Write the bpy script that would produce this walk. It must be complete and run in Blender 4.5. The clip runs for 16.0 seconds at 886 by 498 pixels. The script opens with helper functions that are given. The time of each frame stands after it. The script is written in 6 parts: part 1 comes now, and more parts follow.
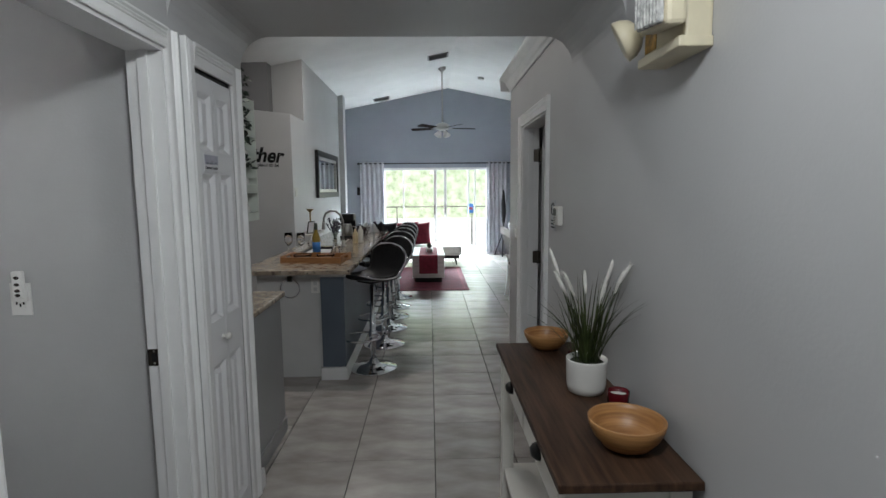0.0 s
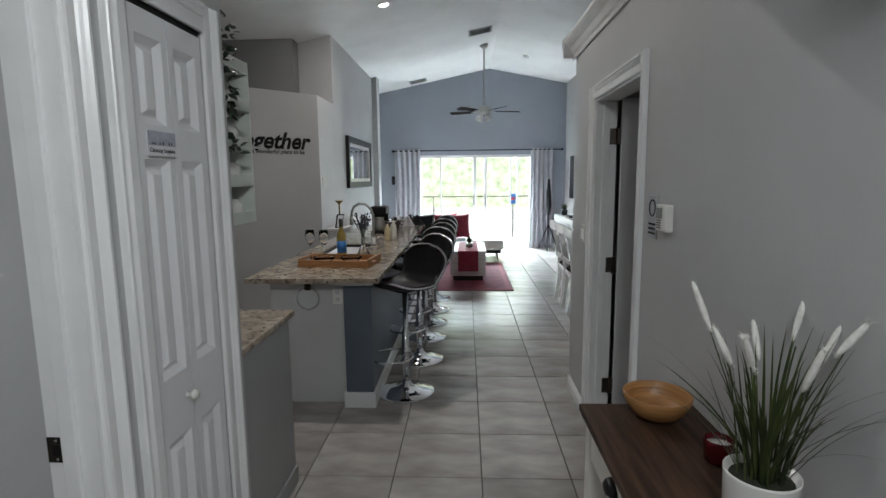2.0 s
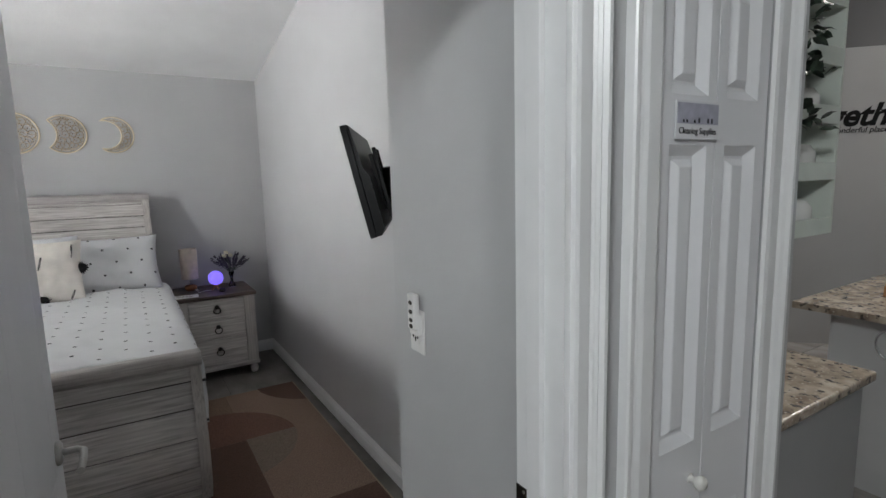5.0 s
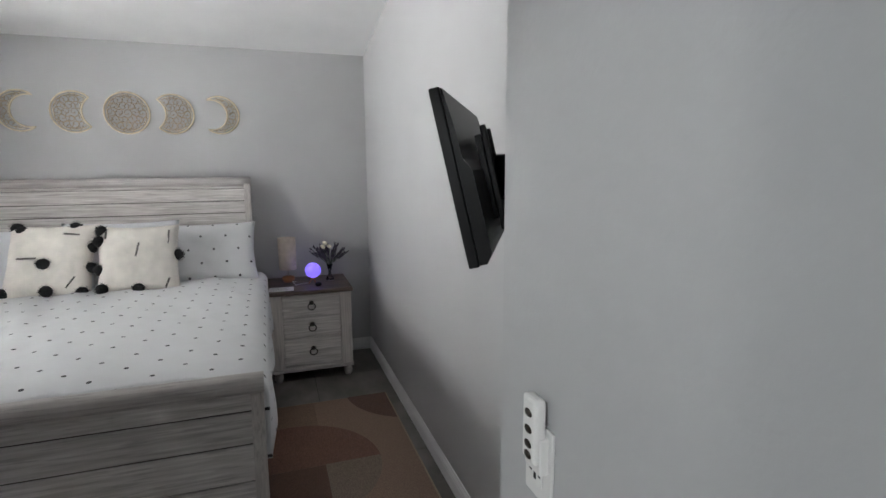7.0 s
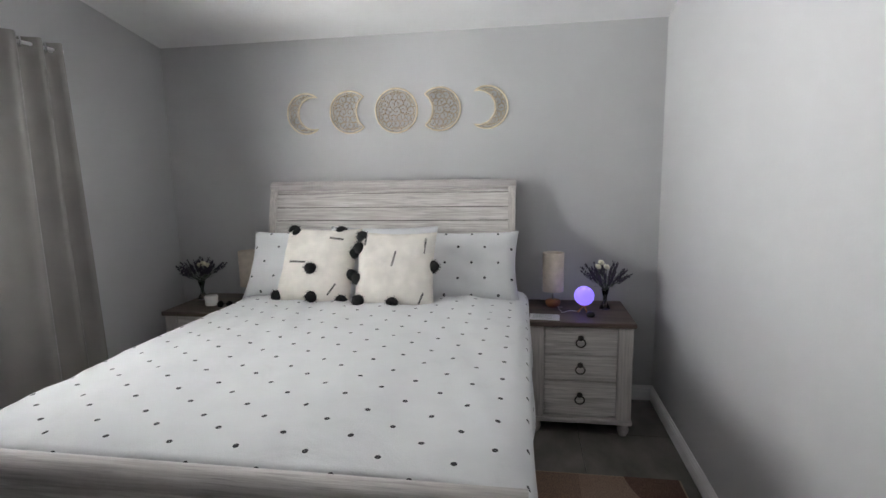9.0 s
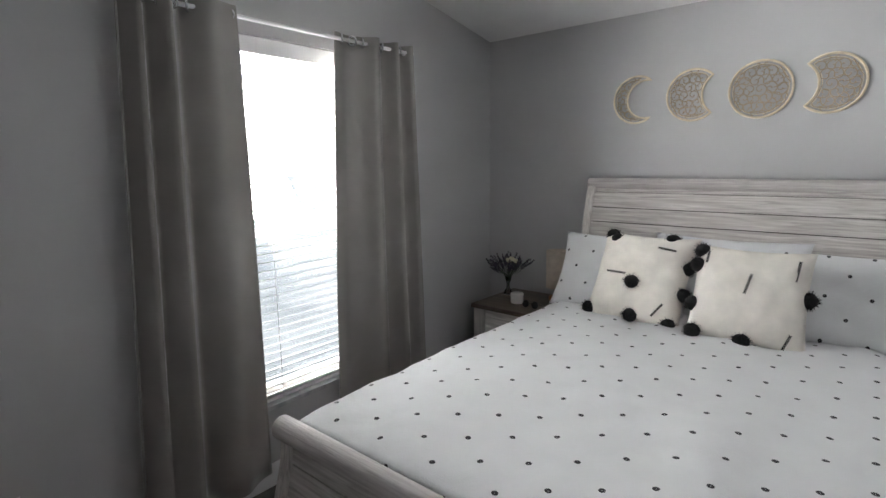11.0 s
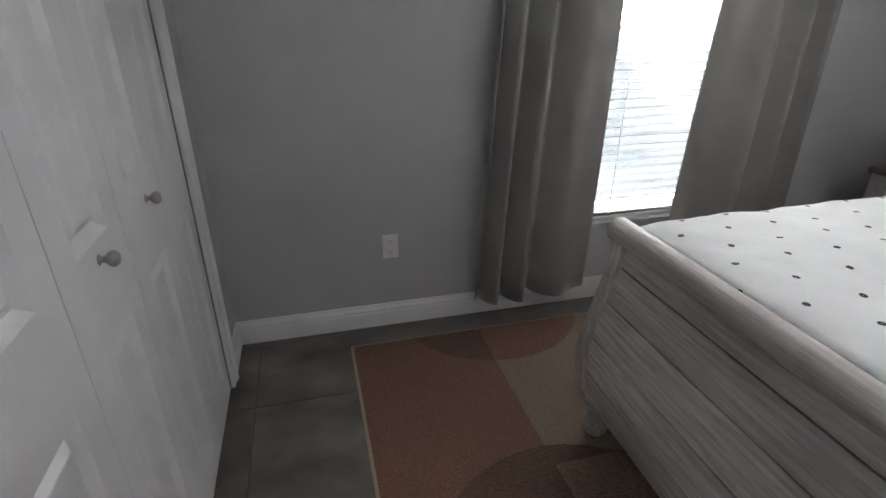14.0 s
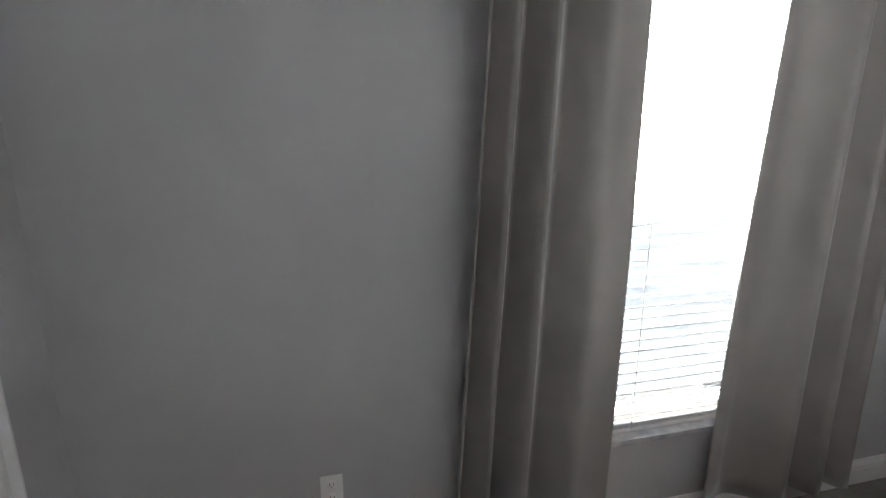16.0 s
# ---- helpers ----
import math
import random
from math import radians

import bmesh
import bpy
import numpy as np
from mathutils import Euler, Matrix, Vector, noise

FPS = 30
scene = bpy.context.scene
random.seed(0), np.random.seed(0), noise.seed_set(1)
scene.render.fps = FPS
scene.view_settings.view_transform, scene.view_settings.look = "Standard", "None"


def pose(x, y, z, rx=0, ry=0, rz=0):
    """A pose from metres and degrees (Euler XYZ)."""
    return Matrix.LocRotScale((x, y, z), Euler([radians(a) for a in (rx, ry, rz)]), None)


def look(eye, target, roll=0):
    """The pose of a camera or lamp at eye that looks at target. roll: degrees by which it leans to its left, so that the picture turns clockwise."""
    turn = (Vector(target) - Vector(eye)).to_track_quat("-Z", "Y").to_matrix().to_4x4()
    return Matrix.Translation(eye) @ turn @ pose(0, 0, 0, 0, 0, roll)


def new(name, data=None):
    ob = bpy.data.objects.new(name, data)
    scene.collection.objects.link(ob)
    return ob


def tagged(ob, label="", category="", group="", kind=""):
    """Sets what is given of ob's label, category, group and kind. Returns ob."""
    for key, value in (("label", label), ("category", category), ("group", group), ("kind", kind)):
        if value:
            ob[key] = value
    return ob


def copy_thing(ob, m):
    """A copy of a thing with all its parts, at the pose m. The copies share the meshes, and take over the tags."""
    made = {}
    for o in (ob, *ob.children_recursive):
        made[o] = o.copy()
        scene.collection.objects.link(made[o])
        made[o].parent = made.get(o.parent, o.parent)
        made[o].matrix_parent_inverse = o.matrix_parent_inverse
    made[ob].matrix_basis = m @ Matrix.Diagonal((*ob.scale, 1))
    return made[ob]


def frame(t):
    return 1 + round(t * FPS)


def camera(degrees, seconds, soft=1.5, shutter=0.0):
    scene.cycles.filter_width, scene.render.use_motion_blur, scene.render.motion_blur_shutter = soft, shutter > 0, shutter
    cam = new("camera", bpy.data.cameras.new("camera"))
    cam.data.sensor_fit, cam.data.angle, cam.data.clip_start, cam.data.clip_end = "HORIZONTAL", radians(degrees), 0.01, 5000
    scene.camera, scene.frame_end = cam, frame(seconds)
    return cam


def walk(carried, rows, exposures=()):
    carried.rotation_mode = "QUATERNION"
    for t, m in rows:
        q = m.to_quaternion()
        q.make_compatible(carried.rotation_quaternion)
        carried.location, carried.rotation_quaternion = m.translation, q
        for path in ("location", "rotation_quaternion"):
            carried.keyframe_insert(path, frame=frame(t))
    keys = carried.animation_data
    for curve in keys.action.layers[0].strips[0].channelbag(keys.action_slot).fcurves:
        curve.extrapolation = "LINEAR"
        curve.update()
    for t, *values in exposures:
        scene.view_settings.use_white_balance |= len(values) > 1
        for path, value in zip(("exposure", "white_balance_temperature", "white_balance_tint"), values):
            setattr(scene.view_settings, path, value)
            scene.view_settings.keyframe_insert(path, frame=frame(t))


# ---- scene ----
cam = camera(81.7, 16.0)
PATH = [
    (0, (0.342, 0.382, 1.515), (0.392, 2.368, 1.286), -0.5),
    (0.5, (0.316, 0.53, 1.509), (0.343, 2.515, 1.266), -0.5),
    (1, (0.259, 0.72, 1.524), (0.28, 2.703, 1.267), -0.4),
    (1.5, (0.261, 0.914, 1.518), (0.276, 2.896, 1.25), -0.3),
    (2, (0.28, 1.128, 1.529), (0.19, 3.107, 1.257), -0.6),
    (2.5, (0.219, 1.268, 1.52), (-0.184, 3.209, 1.25), -0.9),
    (3, (0.115, 1.394, 1.534), (-0.626, 3.232, 1.266), -1.1),
    (3.5, (0.071, 1.511, 1.541), (-0.975, 3.194, 1.267), -1.3),
    (4, (0.063, 1.579, 1.536), (-1.301, 3.016, 1.263), -1.5),
    (4.5, (0.052, 1.591, 1.533), (-1.52, 2.797, 1.261), -1.5),
    (5, (0.039, 1.588, 1.537), (-1.65, 2.623, 1.264), -1.5),
    (5.2, (0.029, 1.585, 1.535), (-1.692, 2.568, 1.266), -1.2),
    (7.3, (-0.603, 1.88, 1.56), (-2.506, 2.41, 1.245), -0.5),
    (7.5, (-0.654, 1.869, 1.541), (-2.58, 2.314, 1.235), -0.6),
    (8, (-0.891, 1.867, 1.531), (-2.852, 2.11, 1.219), -0.4),
    (8.5, (-1.133, 1.816, 1.538), (-3.109, 1.86, 1.23), -0.6),
    (9, (-1.353, 1.797, 1.534), (-3.305, 1.483, 1.234), -1.1),
    (9.2, (-1.417, 1.826, 1.543), (-3.329, 1.322, 1.246), -1.2),
    (11.5, (-1.618, 1.371, 1.59), (-2.985, -0.048, 1.253), -0.9),
    (12, (-1.599, 1.35, 1.578), (-2.744, -0.256, 1.248), -1.1),
    (12.5, (-1.567, 1.341, 1.568), (-2.452, -0.422, 1.237), -1.1),
    (13, (-1.533, 1.331, 1.52), (-2.206, -0.52, 1.176), -0.8),
    (13.5, (-1.535, 1.327, 1.433), (-2.077, -0.516, 0.878), -0.1),
    (14, (-1.553, 1.331, 1.378), (-2.022, -0.413, 0.518), 0.5),
    (14.5, (-1.57, 1.3, 1.429), (-2.016, -0.41, 0.49), 0.9),
    (15, (-1.618, 1.155, 1.527), (-2.066, -0.611, 0.704), 0.9),
    (15.5, (-1.696, 0.981, 1.564), (-2.146, -0.869, 0.953), 0.5),
    (16, (-1.858, 0.719, 1.551), (-2.339, -1.161, 1.067), 0.1),
]
walk(cam, [(t, look(eye, target, roll)) for t, eye, target, roll in PATH],
     [(0, 1.0), (1, 1.08), (2, 1.15), (2.5, 1.1), (3.5, 1.0), (4.5, 1.25), (5, 1.38), (7.5, 1.6), (8, 1.8), (9, 1.75), (11.5, 1.5), (12.5, 1.78), (14, 1.8), (15.5, 2.05), (16, 2.02)])

# ---- light ----
world = bpy.data.worlds.new("sky")
scene.world = world
world.use_nodes = True
wn = world.node_tree.nodes
sky = wn.new("ShaderNodeTexSky")
sky.sky_type, sky.sun_disc = "NISHITA", False
sky.sun_elevation, sky.sun_rotation = radians(62), radians(200)
world.node_tree.links.new(sky.outputs[0], wn["Background"].inputs[0])
wn["Background"].inputs[1].default_value = 0.15


def lamp(name, kind, m, energy, color=(1, 1, 1), size=0.1, size_y=0.1):
    data = bpy.data.lights.new(name, kind)
    data.energy, data.color = energy, color
    if kind == "AREA":
        data.shape, data.size, data.size_y = "RECTANGLE", size, size_y
    elif kind == "SUN":
        data.angle = size
    else:
        data.shadow_soft_size = size
    ob = new(name, data)
    ob.matrix_world = m
    return tagged(ob, kind="structure")


lamp("sun", "SUN", look((0, 0, 10), (-1.2, 3.0, 2.0)), 5.0, (1, 0.96, 0.90), radians(0.5))
lamp("patio_daylight", "AREA", look((0.5, 14.3, 3.5), (0.5, 8.5, 0.4)), 1200, (0.79, 0.93, 1.0), 4.0, 1.9)
lamp("bedroom_daylight", "AREA", look((-3.15, -1.20, 1.66), (-4.6, 0.45, 2.5)), 84, (0.985, 0.985, 0.985), 0.85, 0.98)
lamp("hall_lamp_glow", "AREA", look((0.42, 0.80, 2.37), (-0.35, 2.2, 0.5)), 13, (0.93, 0.98, 1.0), 0.34, 0.34)
lamp("downlight_glow", "AREA", look((-0.66, 7.33, 3.49), (-0.66, 7.33, 0)), 7, (1, 0.96, 0.9), 0.12, 0.12)
# added fill lamp with no known source; brightens the near floor and peninsula end
lamp("added_kitchen_fill", "AREA", look((-0.66, 4.55, 3.49), (-0.66, 4.55, 0)), 10, (1, 0.97, 0.93), 0.12, 0.12)


# ---- materials ----
def mat(name, color, rough=0.6, metal=0.0, var=0.08, scale=6.0, bump=0.0, bscale=60.0, dark=None, stretch=(1, 1, 1), spec=0.5, per_object=0.0):
    """Base colour varied by two noises, a fine bump, and optionally a shift by object."""
    m = bpy.data.materials.new(name)
    m.use_nodes = True
    n, l = m.node_tree.nodes, m.node_tree.links
    b = n["Principled BSDF"]
    b.inputs["Roughness"].default_value, b.inputs["Metallic"].default_value = rough, metal
    b.inputs["Specular IOR Level"].default_value = spec
    tc = n.new("ShaderNodeTexCoord")
    mp = n.new("ShaderNodeMapping")
    mp.inputs["Scale"].default_value = stretch
    l.new(tc.outputs["Object"], mp.inputs["Vector"])
    big, fine = n.new("ShaderNodeTexNoise"), n.new("ShaderNodeTexNoise")
    big.inputs["Scale"].default_value, big.inputs["Detail"].default_value = scale, 5
    fine.inputs["Scale"].default_value, fine.inputs["Detail"].default_value = bscale, 3
    l.new(mp.outputs[0], big.inputs["Vector"])
    l.new(mp.outputs[0], fine.inputs["Vector"])
    ramp = n.new("ShaderNodeMapRange")
    ramp.inputs["From Min"].default_value, ramp.inputs["From Max"].default_value = 0.3, 0.7
    l.new(big.outputs["Fac"], ramp.inputs["Value"])
    mix = n.new("ShaderNodeMix")
    mix.data_type = "RGBA"
    c = Vector(color)
    d = Vector(dark) if dark else c * (1 - 2.2 * var)
    mix.inputs["A"].default_value = (*d, 1)
    mix.inputs["B"].default_value = (*(c if dark else c * (1 + var)), 1)
    l.new(ramp.outputs[0], mix.inputs["Factor"])
    out = mix.outputs["Result"]
    if per_object:
        info, hsv = n.new("ShaderNodeObjectInfo"), n.new("ShaderNodeHueSaturation")
        rr = n.new("ShaderNodeMapRange")
        rr.inputs["To Min"].default_value, rr.inputs["To Max"].default_value = 1 - per_object, 1 + per_object
        l.new(info.outputs["Random"], rr.inputs["Value"])
        l.new(rr.outputs[0], hsv.inputs["Value"])
        l.new(out, hsv.inputs["Color"])
        out = hsv.outputs[0]
    l.new(out, b.inputs["Base Color"])
    if bump:
        bp = n.new("ShaderNodeBump")
        bp.inputs["Strength"].default_value, bp.inputs["Distance"].default_value = bump, 0.004
        l.new(fine.outputs["Fac"], bp.inputs["Height"])
        l.new(bp.outputs[0], b.inputs["Normal"])
    return m


def glow(name, color, strength):
    m = bpy.data.materials.new(name)
    m.use_nodes = True
    b = m.node_tree.nodes["Principled BSDF"]
    b.inputs["Base Color"].default_value = (*color, 1)
    b.inputs["Emission Color"].default_value = (*color, 1)
    b.inputs["Emission Strength"].default_value = strength
    return m


def glass(name, color=(1, 1, 1), rough=0.0):
    m = bpy.data.materials.new(name)
    m.use_nodes = True
    b = m.node_tree.nodes["Principled BSDF"]
    b.inputs["Base Color"].default_value = (*color, 1)
    b.inputs["Transmission Weight"].default_value, b.inputs["Roughness"].default_value = 1.0, rough
    b.inputs["IOR"].default_value = 1.45
    return m


GREY = mat("grey_wall_paint", (0.47, 0.47, 0.475), 0.5, var=0.03, scale=1.3, bump=0.12, bscale=90)
BLUEGREY = mat("blue_grey_wall_paint", (0.33, 0.355, 0.41), 0.6, var=0.03, scale=1.5, bump=0.12, bscale=90)
ISLAND = mat("slate_blue_paint", (0.10, 0.125, 0.16), 0.4, var=0.05, scale=3, bump=0.1, bscale=80)
CEIL = mat("white_ceiling_texture", (0.82, 0.82, 0.82), 0.85, var=0.03, scale=2, bump=0.5, bscale=55)
WHITE = mat("white_trim_paint", (0.80, 0.80, 0.80), 0.32, var=0.02, scale=8, bump=0.04, bscale=120)
DOORW = mat("white_door_paint", (0.76, 0.76, 0.775), 0.38, var=0.02, scale=5, bump=0.08, bscale=150, stretch=(1, 1, 0.15))
TILE = mat("grey_floor_tile", (0.47, 0.44, 0.42), 0.2, var=0.2, scale=3.0, bump=0.06, bscale=30, dark=(0.27, 0.245, 0.232), stretch=(1, 2.4, 1), per_object=0.16)
GROUT = mat("dark_grout", (0.05, 0.047, 0.045), 0.9, var=0.1)
BTILE = mat("slate_brown_floor_tile", (0.215, 0.20, 0.178), 0.35, var=0.2, scale=4.0, bump=0.08, bscale=30, dark=(0.085, 0.077, 0.068), stretch=(1, 1.6, 1), per_object=0.14)
BLACK = mat("black_plastic", (0.007, 0.007, 0.0075), 0.4, spec=0.3, var=0.1)
CHROME = mat("chrome", (0.75, 0.76, 0.78), 0.07, 1.0, var=0.02)
NICKEL = mat("brushed_nickel", (0.45, 0.44, 0.42), 0.3, 1.0, var=0.05)
BRONZE = mat("dark_bronze", (0.05, 0.042, 0.035), 0.4, 0.8, var=0.1)


# ---- builders ----
def box(bm, x0, x1, y0, y1, z0, z1, bevel=0.0, m=None):
    v = bmesh.ops.create_cube(bm, size=1, matrix=Matrix.Translation(((x0 + x1) / 2, (y0 + y1) / 2, (z0 + z1) / 2)) @ Matrix.Diagonal((abs(x1 - x0), abs(y1 - y0), abs(z1 - z0), 1)))["verts"]
    if bevel:
        r = bmesh.ops.bevel(bm, geom=list({e for q in v for e in q.link_edges}), offset=bevel, segments=2, affect="EDGES", profile=0.5)
        v = list({q for f in r["faces"] for q in f.verts} | {q for q in v if q.is_valid})
    if m is not None:
        bmesh.ops.transform(bm, matrix=m, verts=v)
    return bm


def one(*args, **kw):
    return box(bmesh.new(), *args, **kw)


def lathe(profile, steps=28, m=None, bm=None):
    """A turned body from (radius, height) pairs."""
    bm = bm or bmesh.new()
    rings = []
    for r, z in profile:
        rings.append([bm.verts.new((r * math.cos(a), r * math.sin(a), z)) for a in (2 * math.pi * i / steps for i in range(steps))] if r > 1e-5 else [bm.verts.new((0, 0, z))])
    made = [q for r in rings for q in r]
    for a, b in zip(rings, rings[1:]):
        for i in range(steps):
            j = (i + 1) % steps
            q = [a[i % len(a)], a[j % len(a)], b[j % len(b)], b[i % len(b)]]
            q = list(dict.fromkeys(q))
            if len(q) > 2:
                f = bm.faces.new(q)
                f.smooth = True
    if m is not None:
        bmesh.ops.transform(bm, matrix=m, verts=made)
    return bm


def tube(points, radius, sides=10, bm=None, closed=False, flat=1.0):
    """A round bar along points; radius is one number or one for each point."""
    bm = bm or bmesh.new()
    pts = [Vector(p) for p in points]
    rad = radius if isinstance(radius, (list, tuple)) else [radius] * len(pts)
    rings, up = [], None
    for i, p in enumerate(pts):
        a = pts[i - 1] if i or closed else p
        b = pts[(i + 1) % len(pts)] if i < len(pts) - 1 or closed else p
        d = (b - a).normalized()
        if up is None:
            up = Vector((0, 0, 1)) if abs(d.z) < 0.9 else Vector((1, 0, 0))
        s = d.cross(up).normalized()
        up = s.cross(d).normalized()
        rings.append([bm.verts.new(p + (s * math.cos(t) + up * math.sin(t) * flat) * rad[i]) for t in (2 * math.pi * k / sides for k in range(sides))])
    pairs = list(zip(rings, rings[1:])) + ([(rings[-1], rings[0])] if closed else [])
    for a, b in pairs:
        for k in range(sides):
            bm.faces.new((a[k], a[(k + 1) % sides], b[(k + 1) % sides], b[k])).smooth = True
    if not closed:
        bm.faces.new(rings[0][::-1])
        bm.faces.new(rings[-1])
    return bm


def prism(outline, depth, m=None, bm=None):
    """A flat outline in x, y pulled up by depth."""
    bm = bm or bmesh.new()
    lo = [bm.verts.new((x, y, 0)) for x, y in outline]
    hi = [bm.verts.new((x, y, depth)) for x, y in outline]
    n = len(lo)
    for i in range(n):
        bm.faces.new((lo[i], lo[(i + 1) % n], hi[(i + 1) % n], hi[i]))
    bm.faces.new(lo[::-1])
    bm.faces.new(hi)
    if m is not None:
        bmesh.ops.transform(bm, matrix=m, verts=lo + hi)
    return bm


def ball(bm, center, r, sub=2, squash=(1, 1, 1)):
    v = bmesh.ops.create_icosphere(bm, subdivisions=sub, radius=r, matrix=Matrix.Translation(center) @ Matrix.Diagonal((*squash, 1)))["verts"]
    for q in v:
        for f in q.link_faces:
            f.smooth = True
    return bm


def part(name, bm, material, parent=None, label="", m=None):
    mesh = bpy.data.meshes.new(name)
    bmesh.ops.recalc_face_normals(bm, faces=bm.faces)
    bm.to_mesh(mesh)
    bm.free()
    mesh.materials.append(material)
    ob = new(name, mesh)
    ob.parent = parent
    if m is not None:
        ob.matrix_basis = m
    return tagged(ob, label)


def thing(name, label, category, m=None, group=""):
    ob = new(name)
    ob.empty_display_size = 0.05
    if m is not None:
        ob.matrix_basis = m
    return tagged(ob, label, category, group)


def struct(name, bm, material, label):
    return tagged(part(name, bm, material, None, label), category="structure", kind="structure")


def boxes(*rows, bevel=0.0):
    bm = bmesh.new()
    for r in rows:
        box(bm, *r, bevel=bevel)
    return bm


# ---- walls, ceilings ----
XL, XR, XI = -0.54, 1.03, -0.66          # hall faces, bedroom side of the hall's left wall
XH, YT, YW, YP = -4.758, 2.64, -0.728, 2.212  # headboard wall, tv wall, window wall, passage wall
XP, XC = -1.245, -1.165                  # passage end, closet front
YF, XE, XM = 12.4, 2.42, -1.45           # patio wall, living room side walls
RX, RZ, SL = 0.79, 3.82, 0.20            # ridge


def vault(x):
    return RZ - SL * abs(x - RX)


struct("wall_hall_west", boxes((XI, XL, -1.6, 1.385, 0, 2.6), (XI, XL, 1.385, 2.185, 2.0, 2.6), (XI, XL, 2.185, 2.375, 0, 2.6), (XI, XL, 2.375, 2.765, 1.99, 2.6), (XI, XL, 2.765, 2.90, 0, 2.6)), GREY, "grey painted hall wall with two door openings")
struct("wall_hall_east", boxes((XR, 1.15, -1.6, 3.40, 0, 2.44), (XR, 1.15, 3.40, 4.20, 1.975, 2.44), (XR, 1.15, 4.20, 4.76, 0, 2.44)), GREY, "grey painted hall wall with a door opening")
struct("wall_hall_south", boxes((-0.66, 1.15, -1.72, -1.6, 0, 2.6)), GREY, "grey painted wall closing the hall")
struct("ceiling_hall", boxes((XI, 1.15, -1.6, 2.30, 2.44, 2.56)), CEIL, "white hall ceiling")
# the room beside the hall
struct("wall_side_room", boxes((1.15, 3.9, 2.2, 2.3, 0, 2.44), (1.15, 3.9, 4.66, 4.76, 0, 2.44), (3.9, 4.0, 2.2, 4.76, 0, 2.44)), GREY, "grey walls of the dim side room")
struct("ceiling_side_room", boxes((1.03, 4.0, 2.2, 4.76, 2.44, 2.52)), CEIL, "white ceiling and ledge above the side room")
# bedroom
struct("wall_bedroom_north", boxes((XH, XP, YT, YT + 0.12, 0, 3.3), (XP, XI, YP, YP + 0.12, 0, 3.3), (XP, XP + 0.12, YP + 0.12, YT + 0.12, 0, 3.3)), GREY, "grey bedroom wall with a corner at the passage")
struct("wall_bedroom_west", boxes((XH - 0.12, XH, YW - 0.12, YT + 0.12, 0, 2.7)), GREY, "grey wall behind the headboard")
WX0, WX1, WZ0, WZ1 = -3.50, -2.76, 0.42, 2.16
struct("wall_bedroom_south", boxes((XH, WX0, YW - 0.16, YW, 0, 3.3), (WX0, WX1, YW - 0.16, YW, 0, WZ0), (WX0, WX1, YW - 0.16, YW, WZ1, 3.3), (WX1, XI, YW - 0.16, YW, 0, 3.3)), GREY, "grey bedroom wall with a tall window opening")
CY0, CY1 = -0.425, 0.845
struct("wall_closet", boxes((XC, XC + 0.1, YW, CY0, 0, 3.3), (XC, XC + 0.1, CY0, CY1, 2.0, 3.3), (XC, XC + 0.1, CY1, 1.25, 0, 3.3), (XC + 0.1, XI, 1.15, 1.25, 0, 2.44)), GREY, "grey wall round the bedroom closet")
struct("wall_passage_header", boxes((XP, XP + 0.1, 1.25, YP, 2.44, 3.3)), GREY, "grey wall above the passage")
struct("ceiling_passage", boxes((XP + 0.1, XI, 1.25, YP, 2.44, 2.52)), CEIL, "white passage ceiling")
SB = 0.19
bmc = bmesh.new()
prism([(XH - 0.12, 2.42 - 0.12 * SB), (XP + 0.1, 2.42 + SB * (XP + 0.1 - XH)), (XP + 0.1, 2.50 + SB * (XP + 0.1 - XH)), (XH - 0.12, 2.50 - 0.12 * SB)], 3.6, Matrix(((1, 0, 0, 0), (0, 0, 1, YW - 0.14), (0, 1, 0, 0), (0, 0, 0, 1))), bmc)
struct("ceiling_bedroom", bmc, CEIL, "white sloping bedroom ceiling")
# living room
DX0, DX1, DZ = -0.74, 1.72, 2.03
gable = bmesh.new()
for x0, x1, z0 in ((-1.9, DX0, 0), (DX0, RX, DZ), (RX, DX1, DZ), (DX1, XE, 0)):
    prism([(x0, z0), (x1, z0), (x1, vault(x1) + 0.02), (x0, vault(x0) + 0.02)], 0.15, Matrix(((1, 0, 0, 0), (0, 0, 1, YF), (0, 1, 0, 0), (0, 0, 0, 1))), gable)
struct("wall_living_north", gable, BLUEGREY, "blue-grey gable wall round the patio doors")
struct("wall_living_east", boxes((XE, XE + 0.12, 2.9, YF + 0.15, 0, 3.6)), GREY, "grey living room wall")
vlt = bmesh.new()
for x0, x1 in ((-4.1, RX), (RX, 4.1)):
    prism([(x0, vault(x0)), (x1, vault(x1)), (x1, vault(x1) + 0.08), (x0, vault(x0) + 0.08)], YF + 0.3 - 2.7, Matrix(((1, 0, 0, 0), (0, 0, 1, 2.7), (0, 1, 0, 0), (0, 0, 0, 1))), vlt)
struct("ceiling_living", vlt, CEIL, "white vaulted ceiling with fine texture")
# wall above the hall's arch
struct("wall_above_arch", boxes((-4.1, 2.5, 2.70, 2.80, 2.56, 3.9), (-4.1, XI, 2.80, 2.92, 0, 2.6)), GREY, "grey wall above the arched opening")
